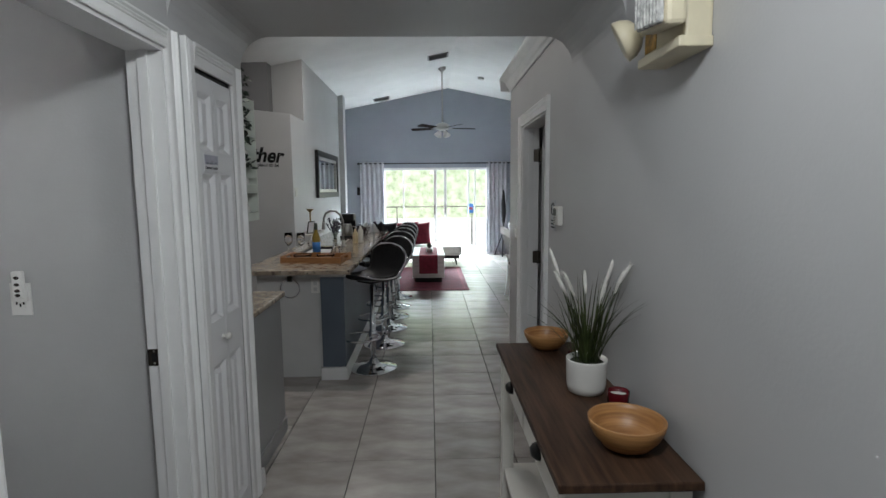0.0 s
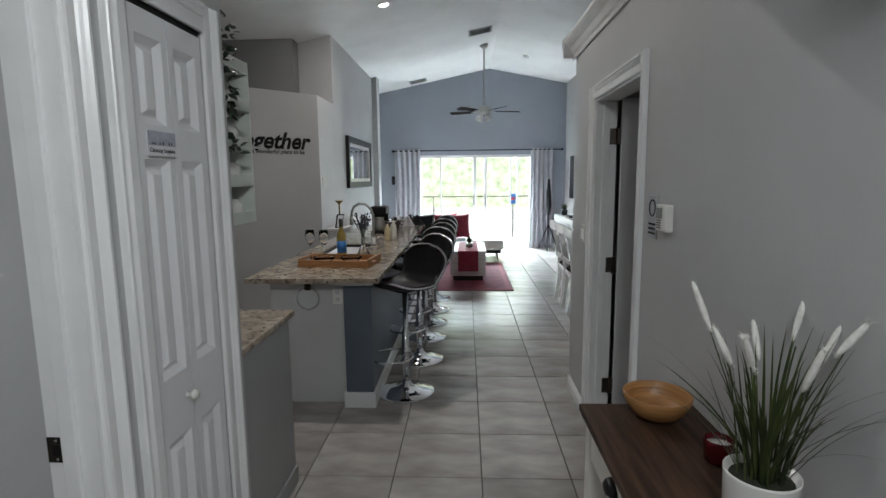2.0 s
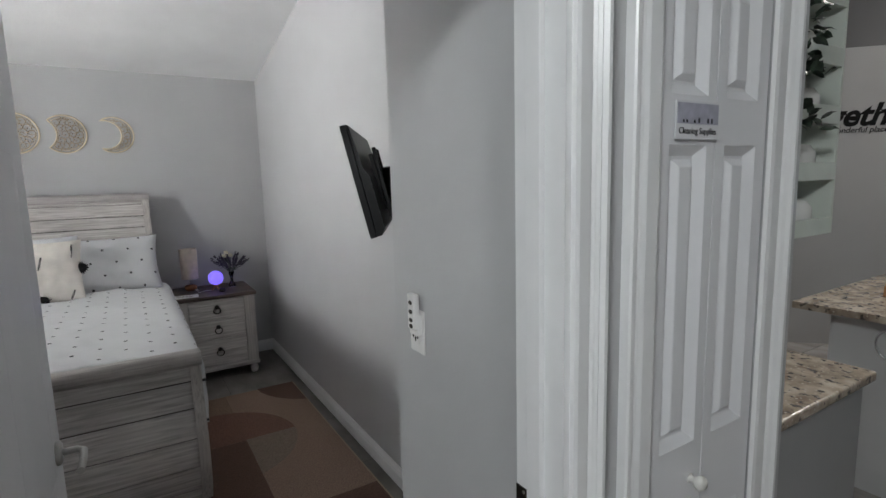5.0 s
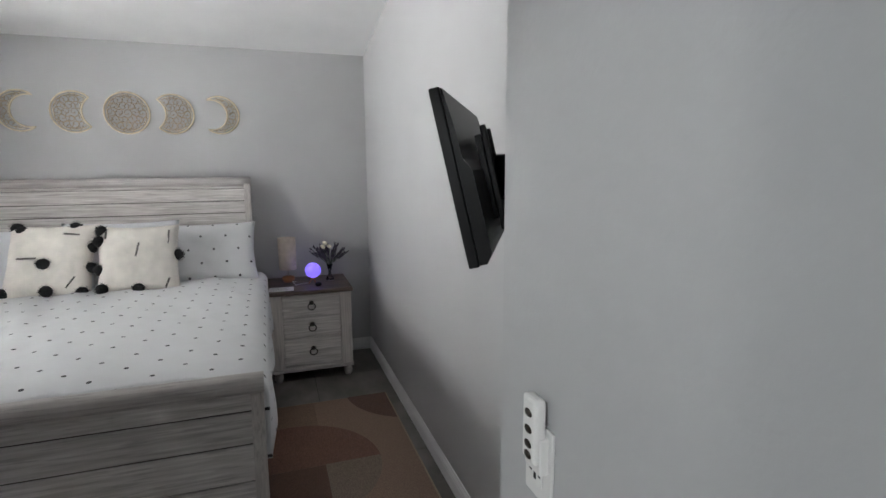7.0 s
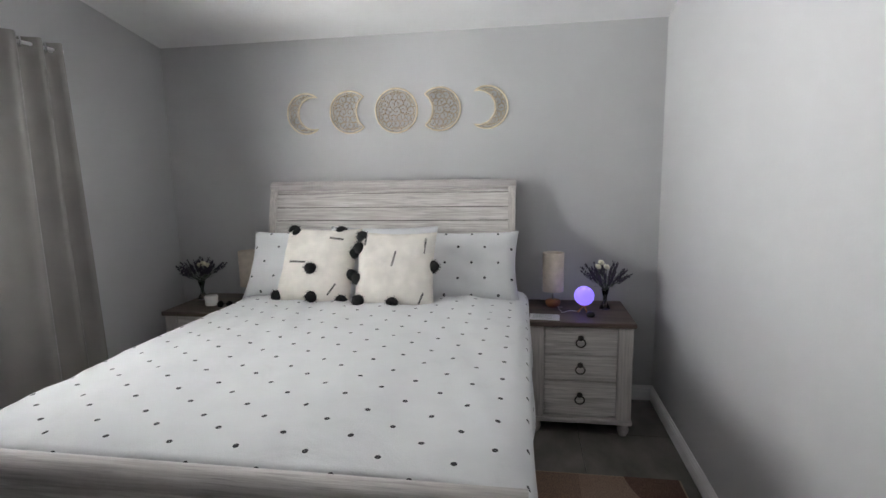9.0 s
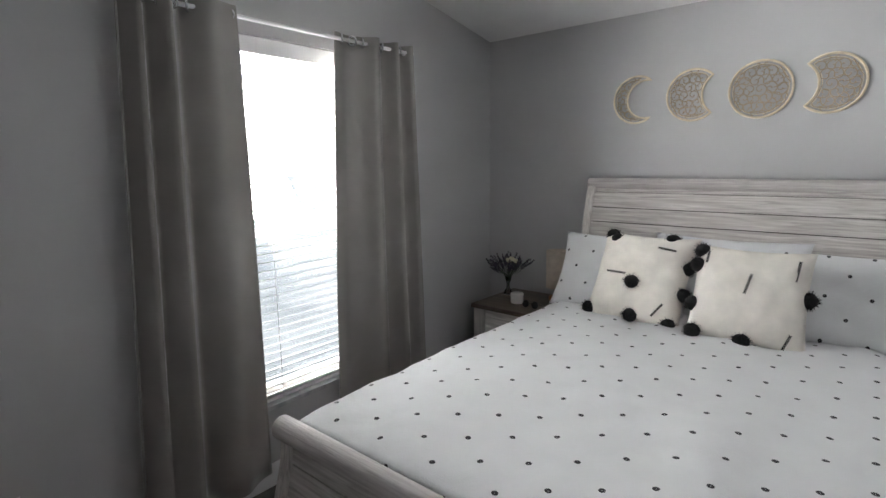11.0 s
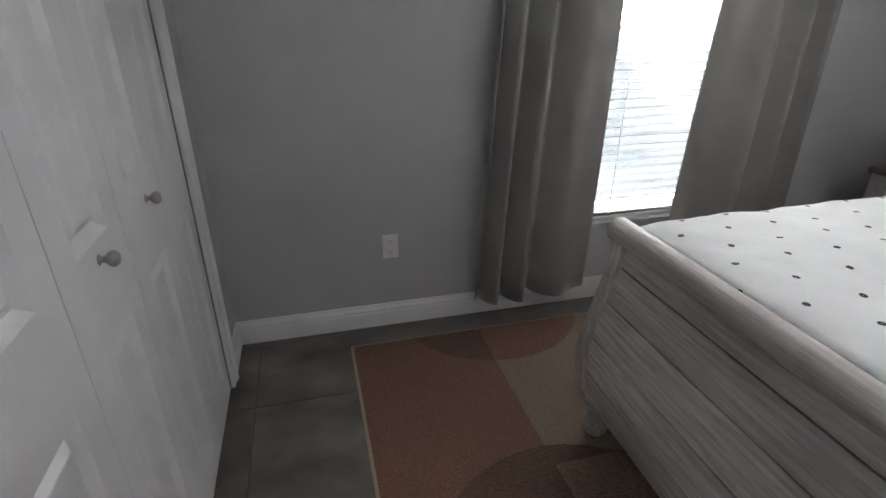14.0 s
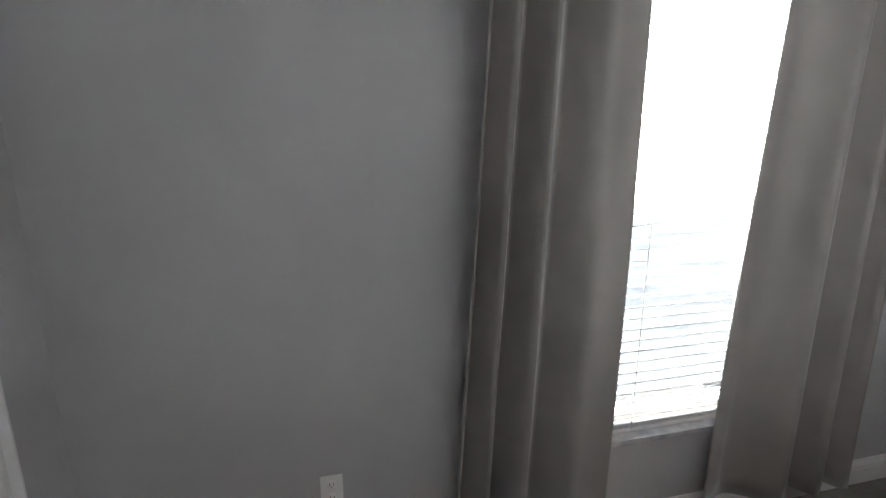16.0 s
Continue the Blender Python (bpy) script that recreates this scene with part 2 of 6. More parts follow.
# dropped arch with rounded corners
arch = [(XL, 2.10)]
for i in range(9):
    a = math.radians(180 - 90 * i / 8)
    arch.append((XL + 0.15 + 0.15 * math.cos(a), 2.10 + 0.135 * math.sin(a)))
for i in range(9):
    a = math.radians(90 - 90 * i / 8)
    arch.append((XR - 0.13 + 0.13 * math.cos(a), 2.10 + 0.135 * math.sin(a)))
arch += [(XR, 2.56), (XL, 2.56)]
struct("arch", prism(arch, 0.68, Matrix(((1, 0, 0, 0), (0, 0, 1, 2.22), (0, 1, 0, 0), (0, 0, 0, 1)))), GREY, "grey dropped arch with rounded corners")
# kitchen side
K1 = (-1.465, 7.20)
struct("wall_pantry", prism([(-2.65, 6.015), K1, (XM, 7.215), (XM, 7.95), (-2.65, 7.95)], 2.51), GREY, "grey diagonal pantry wall with a plant ledge")
# niche wall, a darker grey than the walls round it
DARKG = mat("charcoal_wall", (0.135, 0.135, 0.14), 0.55, var=0.04, scale=1.5, bump=0.12, bscale=90)
struct("wall_niche", prism([(-3.3, 6.68), (-1.885, 7.742), (-1.885, 7.97), (-3.3, 8.3)], 1.0, Matrix.Translation((0, 0, 2.512))), DARKG, "charcoal wall above the plant ledge")
struct("wall_kitchen_west", boxes((-4.1, -4.0, 2.8, 8.2, 0, 3.3), (-4.1, -1.75, 8.0, 8.2, 0, 3.5)), GREY, "grey kitchen walls")
struct("wall_living_west", boxes((-1.885, XM, 7.952, 10.8, 0, 3.5), (XM - 0.3, XM + 0.10, 10.8, 11.05, 0, 3.5), (-2.0, -1.9, 10.95, YF + 0.15, 0, 3.5), (-1.9, XM - 0.1, 11.05, 11.5, 2.3, 3.5)), GREY, "grey living room wall with a pilaster")

# floor
struct("floor", boxes((-4.1, 4.1, -1.7, YF + 0.2, -0.12, -0.008), (XH, -0.6, YW - 0.1, YT + 0.1, -0.1, -0.007)), GROUT, "dark grout bed of the tiled floor")
struct("ground", boxes((-60, 60, YF + 0.2, 120, -0.25, -0.08), (-60, 60, -1.9, -1.88, -0.25, -0.2)), mat("pale_concrete", (0.30, 0.30, 0.29), 0.8, bump=0.2), "pale concrete patio ground")
struct("lawn", boxes((-60, 60, -80, -1.9, -0.35, -0.15)), mat("sunlit_lawn", (0.115, 0.125, 0.125), 0.9, var=0.4, scale=3, bump=0.8, bscale=20, dark=(0.06, 0.07, 0.07)), "sunlit lawn outside the bedroom window")

# ---- doors, trim ----
def extrude_profile(profile, a, b, out, up=(0, 0, 1), bm=None):
    """A moulding from a to b. Profile pairs are (across, proud): across along up x run, proud along out."""
    bm = bm or bmesh.new()
    a, b, out = Vector(a), Vector(b), Vector(out)
    across = Vector(up)
    rings = [[bm.verts.new(p + across * s + out * h) for s, h in profile] for p in (a, b)]
    n = len(profile)
    for i in range(n):
        bm.faces.new((rings[0][i], rings[0][(i + 1) % n], rings[1][(i + 1) % n], rings[1][i]))
    bm.faces.new(rings[0][::-1])
    bm.faces.new(rings[1])
    return bm


def casing_profile(w):
    """Fluted trim, stepped from a thin inner edge to a thick outer edge."""
    p = [(0, 0), (0, 0.010), (0.10 * w, 0.013), (0.45 * w, 0.013), (0.50 * w, 0.010), (0.56 * w, 0.016), (0.62 * w, 0.012), (0.70 * w, 0.018), (0.78 * w, 0.014), (0.86 * w, 0.022), (0.97 * w, 0.022), (w, 0.018), (w, 0)]
    return p


def casing(name, x, side, y0, y1, top, w, label):
    """Trim round an opening in a wall across x; side is the way it stands out."""
    t = thing(name, label, "door casing", pose(x, 0, 0))
    tagged(t, kind="structure")
    out = (side, 0, 0)
    pr = casing_profile(w)
    part("casing_side", extrude_profile(pr, (0, y0, 0), (0, y0, top + w), out, (0, -1, 0)), WHITE, t)
    part("casing_side", extrude_profile(pr, (0, y1, 0), (0, y1, top + w), out, (0, 1, 0)), WHITE, t)
    part("casing_head", extrude_profile(pr, (0, y0, top), (0, y1, top), out, (0, 0, 1)), WHITE, t)
    return t


def jamb(name, x0, x1, y0, y1, top, label):
    t = tagged(thing(name, label, "door jamb"), kind="structure")
    part("jamb_side", one(x0, x1, y0, y0 + 0.018, 0, top), WHITE, t)
    part("jamb_side", one(x0, x1, y1 - 0.018, y1, 0, top), WHITE, t)
    part("jamb_head", one(x0, x1, y0 + 0.018, y1 - 0.018, top - 0.018, top), WHITE, t)
    xm = (x0 + x1) / 2
    part("door_stop", one(xm - 0.02, xm + 0.015, y1 - 0.03, y1 - 0.018, 0, top - 0.018, bevel=0.002), WHITE, t)
    return t


jamb("jamb_bedroom", XI, XL, 1.385, 2.185, 2.0, "white painted bedroom door jamb")
casing("casing_bedroom_hall", XL, 1, 1.39, 2.18, 1.995, 0.066, "white fluted casing round the bedroom doorway")
casing("casing_supply_closet", XL, 1, 2.385, 2.755, 1.985, 0.085, "white fluted casing round the supply closet")
jamb("jamb_side_room", XR, 1.15, 3.40, 4.20, 1.975, "white painted side door jamb")
casing("casing_side_room", XR, -1, 3.405, 4.195, 1.97, 0.075, "white fluted casing round the side door")
casing("casing_closet", XC, -1, CY0, CY1, 2.0, 0.06, "white casing round the bedroom closet")

# strike plate on the bedroom jamb
sp = thing("strike_plate", "dark bronze strike plate set in the white jamb", "strike plate", pose(-0.638, 2.1645, 0.935))
part("plate", one(-0.022, 0.022, 0, 0.0025, -0.03, 0.03, bevel=0.001), BRONZE, sp)
part("latch_hole", one(-0.009, 0.009, -0.0008, 0.001, -0.013, 0.013), BLACK, sp)
part("screw", lathe([(0.0, 0.0015), (0.0035, 0.001), (0.0035, 0)], 8, pose(0, 0, 0.022, 90)), NICKEL, sp)
part("screw", lathe([(0.0, 0.0015), (0.0035, 0.001), (0.0035, 0)], 8, pose(0, 0, -0.022, 90)), NICKEL, sp)


def raised_panel(w, h, d=0.0155):
    """A moulded panel field: sunk border, sloped sides, raised middle; lies in x, z and faces -y."""
    bm = bmesh.new()
    steps = ((0.0, 0.0), (0.020, -d), (0.026, -d), (0.038, -d * 0.35), (0.041, -d * 0.28))
    rings = []
    for s, dep in steps:
        s = min(s, w / 2 - 0.004, h / 2 - 0.004)
        rings.append([bm.verts.new((x, -dep, z)) for x, z in ((s, s), (w - s, s), (w - s, h - s), (s, h - s))])
    for a, b in zip(rings, rings[1:]):
        for i in range(4):
            bm.faces.new((a[i], a[(i + 1) % 4], b[(i + 1) % 4], b[i]))
    bm.faces.new(rings[-1])
    return bm


def leaf_slab(w, h, t, panels):
    """A door slab facing -y with real holes in its front for the panels, (x, z, w, h) each, in rows of one or two columns."""
    bm = bmesh.new()
    xs = sorted({0, w} | {v for x, _, pw, _ in panels for v in (x, x + pw)})
    zs = sorted({0, h} | {v for _, z, _, ph in panels for v in (z, z + ph)})
    for x0, x1 in zip(xs, xs[1:]):
        for z0, z1 in zip(zs, zs[1:]):
            if any(x0 >= x - 1e-6 and x1 <= x + pw + 1e-6 and z0 >= z - 1e-6 and z1 <= z + ph + 1e-6 for x, z, pw, ph in panels):
                continue
            bm.faces.new([bm.verts.new((x, 0, z)) for x, z in ((x0, z0), (x1, z0), (x1, z1), (x0, z1))])
    box(bm, 0, w, 0.016, t, 0, h)
    for x0, x1, z0, z1 in ((0, 0, 0, h), (w, w, 0, h)):
        bm.faces.new([bm.verts.new(p) for p in ((x0, 0, z0), (x0, 0.016, z0), (x0, 0.016, z1), (x0, 0, z1))])
    for z in (0, h):
        bm.faces.new([bm.verts.new(p) for p in ((0, 0, z), (w, 0, z), (w, 0.016, z), (0, 0.016, z))])
    bmesh.ops.remove_doubles(bm, verts=bm.verts, dist=0.0005)
    return bm


def leaf(name, parent, w, h, t, panels, m, label=""):
    slab = part(name, leaf_slab(w, h, t, panels), DOORW, parent, label, m)
    for x, z, pw, ph in panels:
        part("panel", raised_panel(pw, ph), DOORW, slab, "", pose(x, 0, z))
    return slab


KNOB = [(0.0, 0.034), (0.010, 0.033), (0.015, 0.027), (0.0155, 0.021), (0.011, 0.014), (0.006, 0.010), (0.006, 0.003), (0.011, 0.0), (0.0, 0.0)]

# supply closet bifold, faces the hall (+x)
bif = thing("bifold_door", "white moulded bifold door of the supply closet", "door", pose(XL - 0.004, 2.385, 0.012))
hz = ((0.10, 0.69), (0.975, 0.60), (1.665, 0.225))
w1 = 0.1815
leaf("door_leaf", bif, w1, 1.955, 0.03, [(0.04, z, 0.115, h) for z, h in hz], pose(0.0, 0.002, 0, 0, 0, 90))
leaf("door_leaf", bif, w1, 1.955, 0.03, [(0.03, z, 0.115, h) for z, h in hz], pose(0.0, 0.002 + w1 + 0.003, 0, 0, 0, 90))
part("knob", lathe(KNOB, 18, pose(0, 0.15, 0.893, 0, 90, 0)), mat("white_knob", (0.75, 0.74, 0.70), 0.25), bif, "white round knob")
# black bar gives the gap over the leaves its shade
part("track_gap_shade", one(-0.045, -0.004, 0.0, 0.37, 1.958, 1.976), BLACK, bif, "black strip for the shaded track gap above the leaves")


def text(words, size, material, parent, m, label="", shear=0.0, extrude=0.0006, bold=0.0):
    cu = bpy.data.curves.new("lettering", "FONT")
    cu.body, cu.size, cu.extrude, cu.shear, cu.offset = words, size, extrude, shear, size * bold
    cu.align_x, cu.align_y = "CENTER", "CENTER"
    tmp = bpy.data.objects.new("lettering", cu)
    me = bpy.data.meshes.new_from_object(tmp)
    bpy.data.objects.remove(tmp)
    me.materials.append(material)
    ob = new("lettering", me)
    ob.parent = parent
    ob.matrix_basis = m
    return tagged(ob, label)


INK = mat("black_ink", (0.008, 0.008, 0.009), 0.7, spec=0.2)
PAPER = mat("white_paper", (0.72, 0.72, 0.74), 0.3, var=0.02)
tag = thing("door_tag", "small clear sign reading Cleaning Supplies on the white door", "sign", pose(XL + 0.0005, 2.50, 1.63, 90, 0, 90))
part("plate", one(-0.066, 0.066, -0.034, 0.034, 0, 0.003, bevel=0.001), PAPER, tag)
part("picture_band", one(-0.063, 0.063, -0.006, 0.031, 0.003, 0.0038), mat("lilac_print", (0.42, 0.42, 0.50), 0.3, var=0.1, scale=40), tag, "pale lilac printed band")
for dx in (-0.045, -0.035, -0.012, 0.002, 0.03, 0.042):
    part("print_mark", one(dx - 0.002, dx + 0.002, -0.004, 0.001 + 0.004 * (dx > 0), 0.0038, 0.0044), INK, tag)
text("Cleaning Supplies", 0.0165, INK, tag, pose(0, -0.019, 0.0032))

# bedroom door, open inwards
bd = thing("door_bedroom", "white panelled bedroom door standing open", "door", pose(XI - 0.01, 1.362, 0.01, 0, 0, 179.6))
six = [(x, z, 0.235, h) for x in (0.10, 0.395) for z, h in ((0.2, 0.52), (0.90, 0.70), (1.70, 0.20))]
leaf("door_leaf", bd, 0.728, 1.975, 0.036, six, pose(0.728, 0.0, 0, 0, 0, 180))
back = leaf("door_face", bd, 0.728, 1.975, 0.018, six, pose(0, -0.0365, 0))
part("rosette", lathe([(0.0, 0.012), (0.022, 0.011), (0.027, 0.006), (0.027, 0.0)], 20, pose(0.665, -0.0365, 0.94, 90)), NICKEL, bd, "brushed nickel rosette")
part("lever", tube([(0.665, -0.045, 0.94), (0.665, -0.075, 0.94), (0.65, -0.088, 0.94), (0.60, -0.09, 0.94), (0.555, -0.088, 0.938)], 0.008, 10), NICKEL, bd, "brushed nickel lever handle")

# side door, open into the dim room
sd = thing("door_side_room", "white side room door standing open", "door", pose(1.17, 4.172, 0.01, 0, 0, -8))
leaf("door_leaf", sd, 0.75, 1.955, 0.036, six, pose(0.0, -0.04, 0))
for z in (0.25, 1.0, 1.75):
    h = part("hinge", one(-0.06, 0.012, -0.006, 0.006, z - 0.045, z + 0.045, bevel=0.002), BRONZE, sd, "dark bronze hinge")
    part("pin", tube([(-0.022, -0.012, z - 0.05), (-0.022, -0.012, z + 0.05)], 0.006, 8), BRONZE, h)

# bedroom closet bifold, four leaves facing -x
cb = thing("closet_bifold", "white four-leaf moulded closet bifold doors", "closet door", pose(XC + 0.002, CY0, 0.012))
lw = (CY1 - CY0 - 0.012) / 4
cz = ((0.09, 0.70), (0.975, 0.985))
for i in range(4):
    leaf("door_leaf", cb, lw - (0.016 if i == 0 else 0.003), 1.965, 0.03, [(0.075, z, lw - 0.15, h) for z, h in cz], pose(0.0, 0.006 + (i + 1) * lw, 0, 0, 0, -90))
# black strip paints the shade of the open gap beside the end leaf
part("jamb_gap_shade", one(0.0015, 0.03, 0.0005, 0.0195, 0.0, 1.965), BLACK, cb, "black strip in place of the shaded gap at the jamb")
for y in (lw * 1.42, lw * 2.5):
    part("knob", lathe(KNOB, 18, pose(0, y, 0.94, 0, -90, 0)), NICKEL, cb, "round brushed nickel knob")


def baseboard(name, x0, y0, x1, y1, out, h=0.10):
    pr = [(0, 0), (0, 0.014), (h * 0.62, 0.014), (h * 0.68, 0.011), (h * 0.78, 0.013), (h * 0.9, 0.006), (h, 0.004), (h, 0)]
    return struct(name, extrude_profile(pr, (x0, y0, 0), (x1, y1, 0), (*out, 0)), WHITE, "white moulded baseboard")


baseboard("baseboard_headboard_wall", XH, YW, XH, YT, (1, 0))
baseboard("baseboard_tv_wall", XH + 0.015, YT, XP, YT, (0, -1))
baseboard("baseboard_passage_end", XP, YT - 0.015, XP, YP, (-1, 0))
baseboard("baseboard_passage", XP - 0.015, YP, XI - 0.03, YP, (0, -1))
baseboard("baseboard_window_wall", XH + 0.015, YW, XC, YW, (0, 1), 0.115)
baseboard("baseboard_closet", XC, YW + 0.015, XC, CY0 - 0.06, (-1, 0), 0.115)
baseboard("baseboard_closet_side", XC, CY1 + 0.06, XC, 1.25, (-1, 0), 0.115)
baseboard("baseboard_hall_end", XL, 2.845, XL, 2.90, (1, 0))
baseboard("baseboard_hall_end_face", XL + 0.014, 2.90, XI, 2.90, (0, 1))
baseboard("baseboard_hall_east", XR, -1.6, XR, 3.325, (-1, 0))
baseboard("baseboard_hall_east_far", XR, 4.275, XR, 4.76, (-1, 0))
baseboard("baseboard_hall_east_end", XR - 0.014, 4.76, 1.15, 4.76, (0, 1))
baseboard("baseboard_living_north_west", -1.4, YF, DX0 - 0.05, YF, (0, -1))
baseboard("baseboard_living_north_east", DX1 + 0.05, YF, XE, YF, (0, -1))
baseboard("baseboard_living_east", XE, 4.8, XE, YF, (-1, 0))
# crown moulding on top of the hall's east wall
crown = [(0, 0), (0.0, 0.012), (0.02, 0.018), (0.03, 0.03), (0.06, 0.045), (0.085, 0.075), (0.10, 0.085), (0.115, 0.085), (0.115, 0.0)]
struct("crown_moulding", extrude_profile(crown, (XR, 2.90, 2.325), (XR, 4.845, 2.325), (-1, 0, 0)), WHITE, "white stepped crown moulding")
struct("crown_moulding_return", extrude_profile(crown, (XR - 0.085, 4.76, 2.325), (1.6, 4.76, 2.325), (0, 1, 0)), WHITE, "white stepped crown moulding round the corner")


# ---- hall things ----
WOODT = mat("dark_walnut_top", (0.085, 0.046, 0.028), 0.5, spec=0.2, var=0.25, scale=3.5, bump=0.2, bscale=20, dark=(0.022, 0.012, 0.008), stretch=(14, 0.9, 6))
CREAM = mat("cream_paint", (0.74, 0.72, 0.67), 0.4, var=0.03, scale=4, bump=0.06)
ct = thing("console_table", "cream console table with a dark wood top", "console table", pose(0.655, 1.575, 0))
LX, LY = 0.372, 1.20
part("tabletop", one(0, LX, 0, LY, 0.755, 0.78, bevel=0.004), WOODT, ct, "dark walnut stained top")
for lx in (0.02, LX - 0.075):
    for ly in (0.02, LY - 0.075):
        part("leg", one(lx, lx + 0.055, ly, ly + 0.055, 0, 0.755, bevel=0.003), CREAM, ct)
part("apron", one(0.03, 0.045, 0.075, LY - 0.075, 0.615, 0.755), CREAM, ct)
part("apron", one(LX - 0.04, LX - 0.025, 0.075, LY - 0.075, 0.615, 0.755), CREAM, ct)
part("apron", one(0.075, LX - 0.075, 0.03, 0.045, 0.615, 0.755), CREAM, ct)
part("apron", one(0.075, LX - 0.075, LY - 0.045, LY - 0.03, 0.615, 0.755), CREAM, ct)
part("shelf", one(0.03, LX - 0.03, 0.03, LY - 0.03, 0.16, 0.185, bevel=0.003), CREAM, ct)
CUP = [(0.0, 0.026), (0.018, 0.024), (0.03, 0.014), (0.035, 0.0), (0.033, 0.0), (0.0, 0.02)]
for y0, y1 in ((0.09, 0.585), (0.615, 1.11)):
    d = part("drawer_front", one(0.022, 0.032, y0, y1, 0.63, 0.742, bevel=0.002), CREAM, ct)
    part("cup_pull", lathe(CUP, 16, pose(0.022, (y0 + y1) / 2, 0.69, 0, -90, 0) @ Matrix.Diagonal((0.7, 1.2, 1, 1))), BLACK, d, "black cup pull")

BAMBOO = mat("bamboo_strips", (0.50, 0.26, 0.095), 0.4, var=0.14, scale=10, bump=0.08, dark=(0.24, 0.105, 0.034), stretch=(0.6, 0.6, 9))


def bowl(m, r, h, label):
    p = [(0.0, 0.0), (r * 0.42, 0.0), (r * 0.62, h * 0.12), (r * 0.86, h * 0.48), (r * 0.97, h * 0.8), (r, h), (r * 0.985, h * 1.02), (r * 0.94, h), (r * 0.91, h * 0.8), (r * 0.79, h * 0.5), (r * 0.55, h * 0.18), (r * 0.3, h * 0.1), (0.0, h * 0.09)]
    return tagged(part("wooden_bowl", lathe(p, 40), BAMBOO, None, label, m), category="bowl", group="bowls on the console")


bowl(pose(0.895, 1.76, 0.7805), 0.108, 0.085, "round bamboo bowl on the dark console top")
bowl(pose(0.875, 2.68, 0.7805), 0.103, 0.078, "round bamboo bowl at the console's far end")

LEAF = mat("grass_blade", (0.075, 0.10, 0.03), 0.45, spec=0.3, var=0.4, scale=12, dark=(0.018, 0.028, 0.010), per_object=0.3)
PLUME = mat("white_plume", (0.75, 0.74, 0.70), 0.9, var=0.08, scale=60)
CERAMIC = mat("white_ceramic", (0.72, 0.71, 0.68), 0.25, var=0.02)


def blade(bm, base, lean, h, w, az, droop):
    """One narrow grass blade, bent along its length, folded along its middle."""
    n = 7
    rows = []
    d = Vector((math.cos(az), math.sin(az), 0))
    s = Vector((-math.sin(az), math.cos(az), 0))
    for i in range(n + 1):
        t = i / n
        out = lean * t + droop * t ** 3
        p = Vector(base) + d * out + Vector((0, 0, h * (t - 0.35 * droop / max(h, 0.01) * t ** 3)))
        ww = w * (1 - t ** 2.2) * (0.7 + 0.6 * t)
        rows.append([bm.verts.new(p - s * ww), bm.verts.new(p + d * ww * 0.35), bm.verts.new(p + s * ww)])
    for a, b in zip(rows, rows[1:]):
        for k in range(2):
            bm.faces.new((a[k], a[k + 1], b[k + 1], b[k])).smooth = True


rnd = random.Random(4)
pot = thing("potted_grass", "white ceramic pot of green grass with white plumes", "potted plant", pose(0.905, 2.17, 0.78))
part("pot", lathe([(0.0, 0.0), (0.052, 0.0), (0.064, 0.006), (0.070, 0.03), (0.073, 0.12), (0.0735, 0.126), (0.070, 0.126), (0.067, 0.11), (0.0, 0.108)], 36), CERAMIC, pot, "smooth white pot")
part("soil", lathe([(0.0, 0.116), (0.04, 0.115), (0.066, 0.109)], 20), mat("dark_moss", (0.02, 0.025, 0.012), 0.9, bump=0.8), pot)
for _ in range(5):
    bm = bmesh.new()
    for _ in range(17):
        a, r = rnd.uniform(0, 6.283), rnd.uniform(0, 0.045)
        wide = rnd.random() < 0.14
        blade(bm, (r * math.cos(a), r * math.sin(a), 0.11), rnd.uniform(0.02, 0.10) if not wide else rnd.uniform(0.12, 0.17), rnd.uniform(0.16, 0.36), rnd.uniform(0.0026, 0.0052), a + rnd.uniform(-0.5, 0.5), rnd.uniform(0, 0.05) if not wide else 0.09)
    part("blades", bm, LEAF, pot)
for i in range(8):
    a = 6.283 * i / 8 + rnd.uniform(-0.2, 0.2)
    lean, h = rnd.uniform(0.05, 0.13), rnd.uniform(0.27, 0.34)
    p0 = Vector((0.02 * math.cos(a), 0.02 * math.sin(a), 0.11))
    d = Vector((lean * math.cos(a), lean * math.sin(a), h))
    st = part("stalk", tube([p0, p0 + d * 0.5 + Vector((0, 0, 0.02)), p0 + d], 0.0014, 6), LEAF, pot)
    bm = bmesh.new()
    q0, dn = p0 + d, (d.normalized() + Vector((math.cos(a), math.sin(a), 0)) * (0.08 + 0.16 * (i % 3))).normalized()
    q0 = q0 - dn * 0.05
    L = rnd.uniform(0.09, 0.12)
    tube([q0 + dn * L * t for t in (0, 0.15, 0.4, 0.7, 0.92, 1.0)], [0.002, 0.005, 0.0075, 0.0068, 0.0045, 0.001], 10, bm)
    for _ in range(260):
        t = rnd.random()
        v = Vector((rnd.gauss(0, 1), rnd.gauss(0, 1), rnd.gauss(0, 1))).normalized()
        v = (v - dn * v.dot(dn)).normalized()
        c = q0 + dn * L * t
        tip = c + v * 0.0115 + dn * 0.008
        s = v.cross(dn) * 0.0009
        bm.faces.new((bm.verts.new(c - s), bm.verts.new(c + s), bm.verts.new(tip)))
    part("plume", bm, PLUME, st, "fluffy white plume")

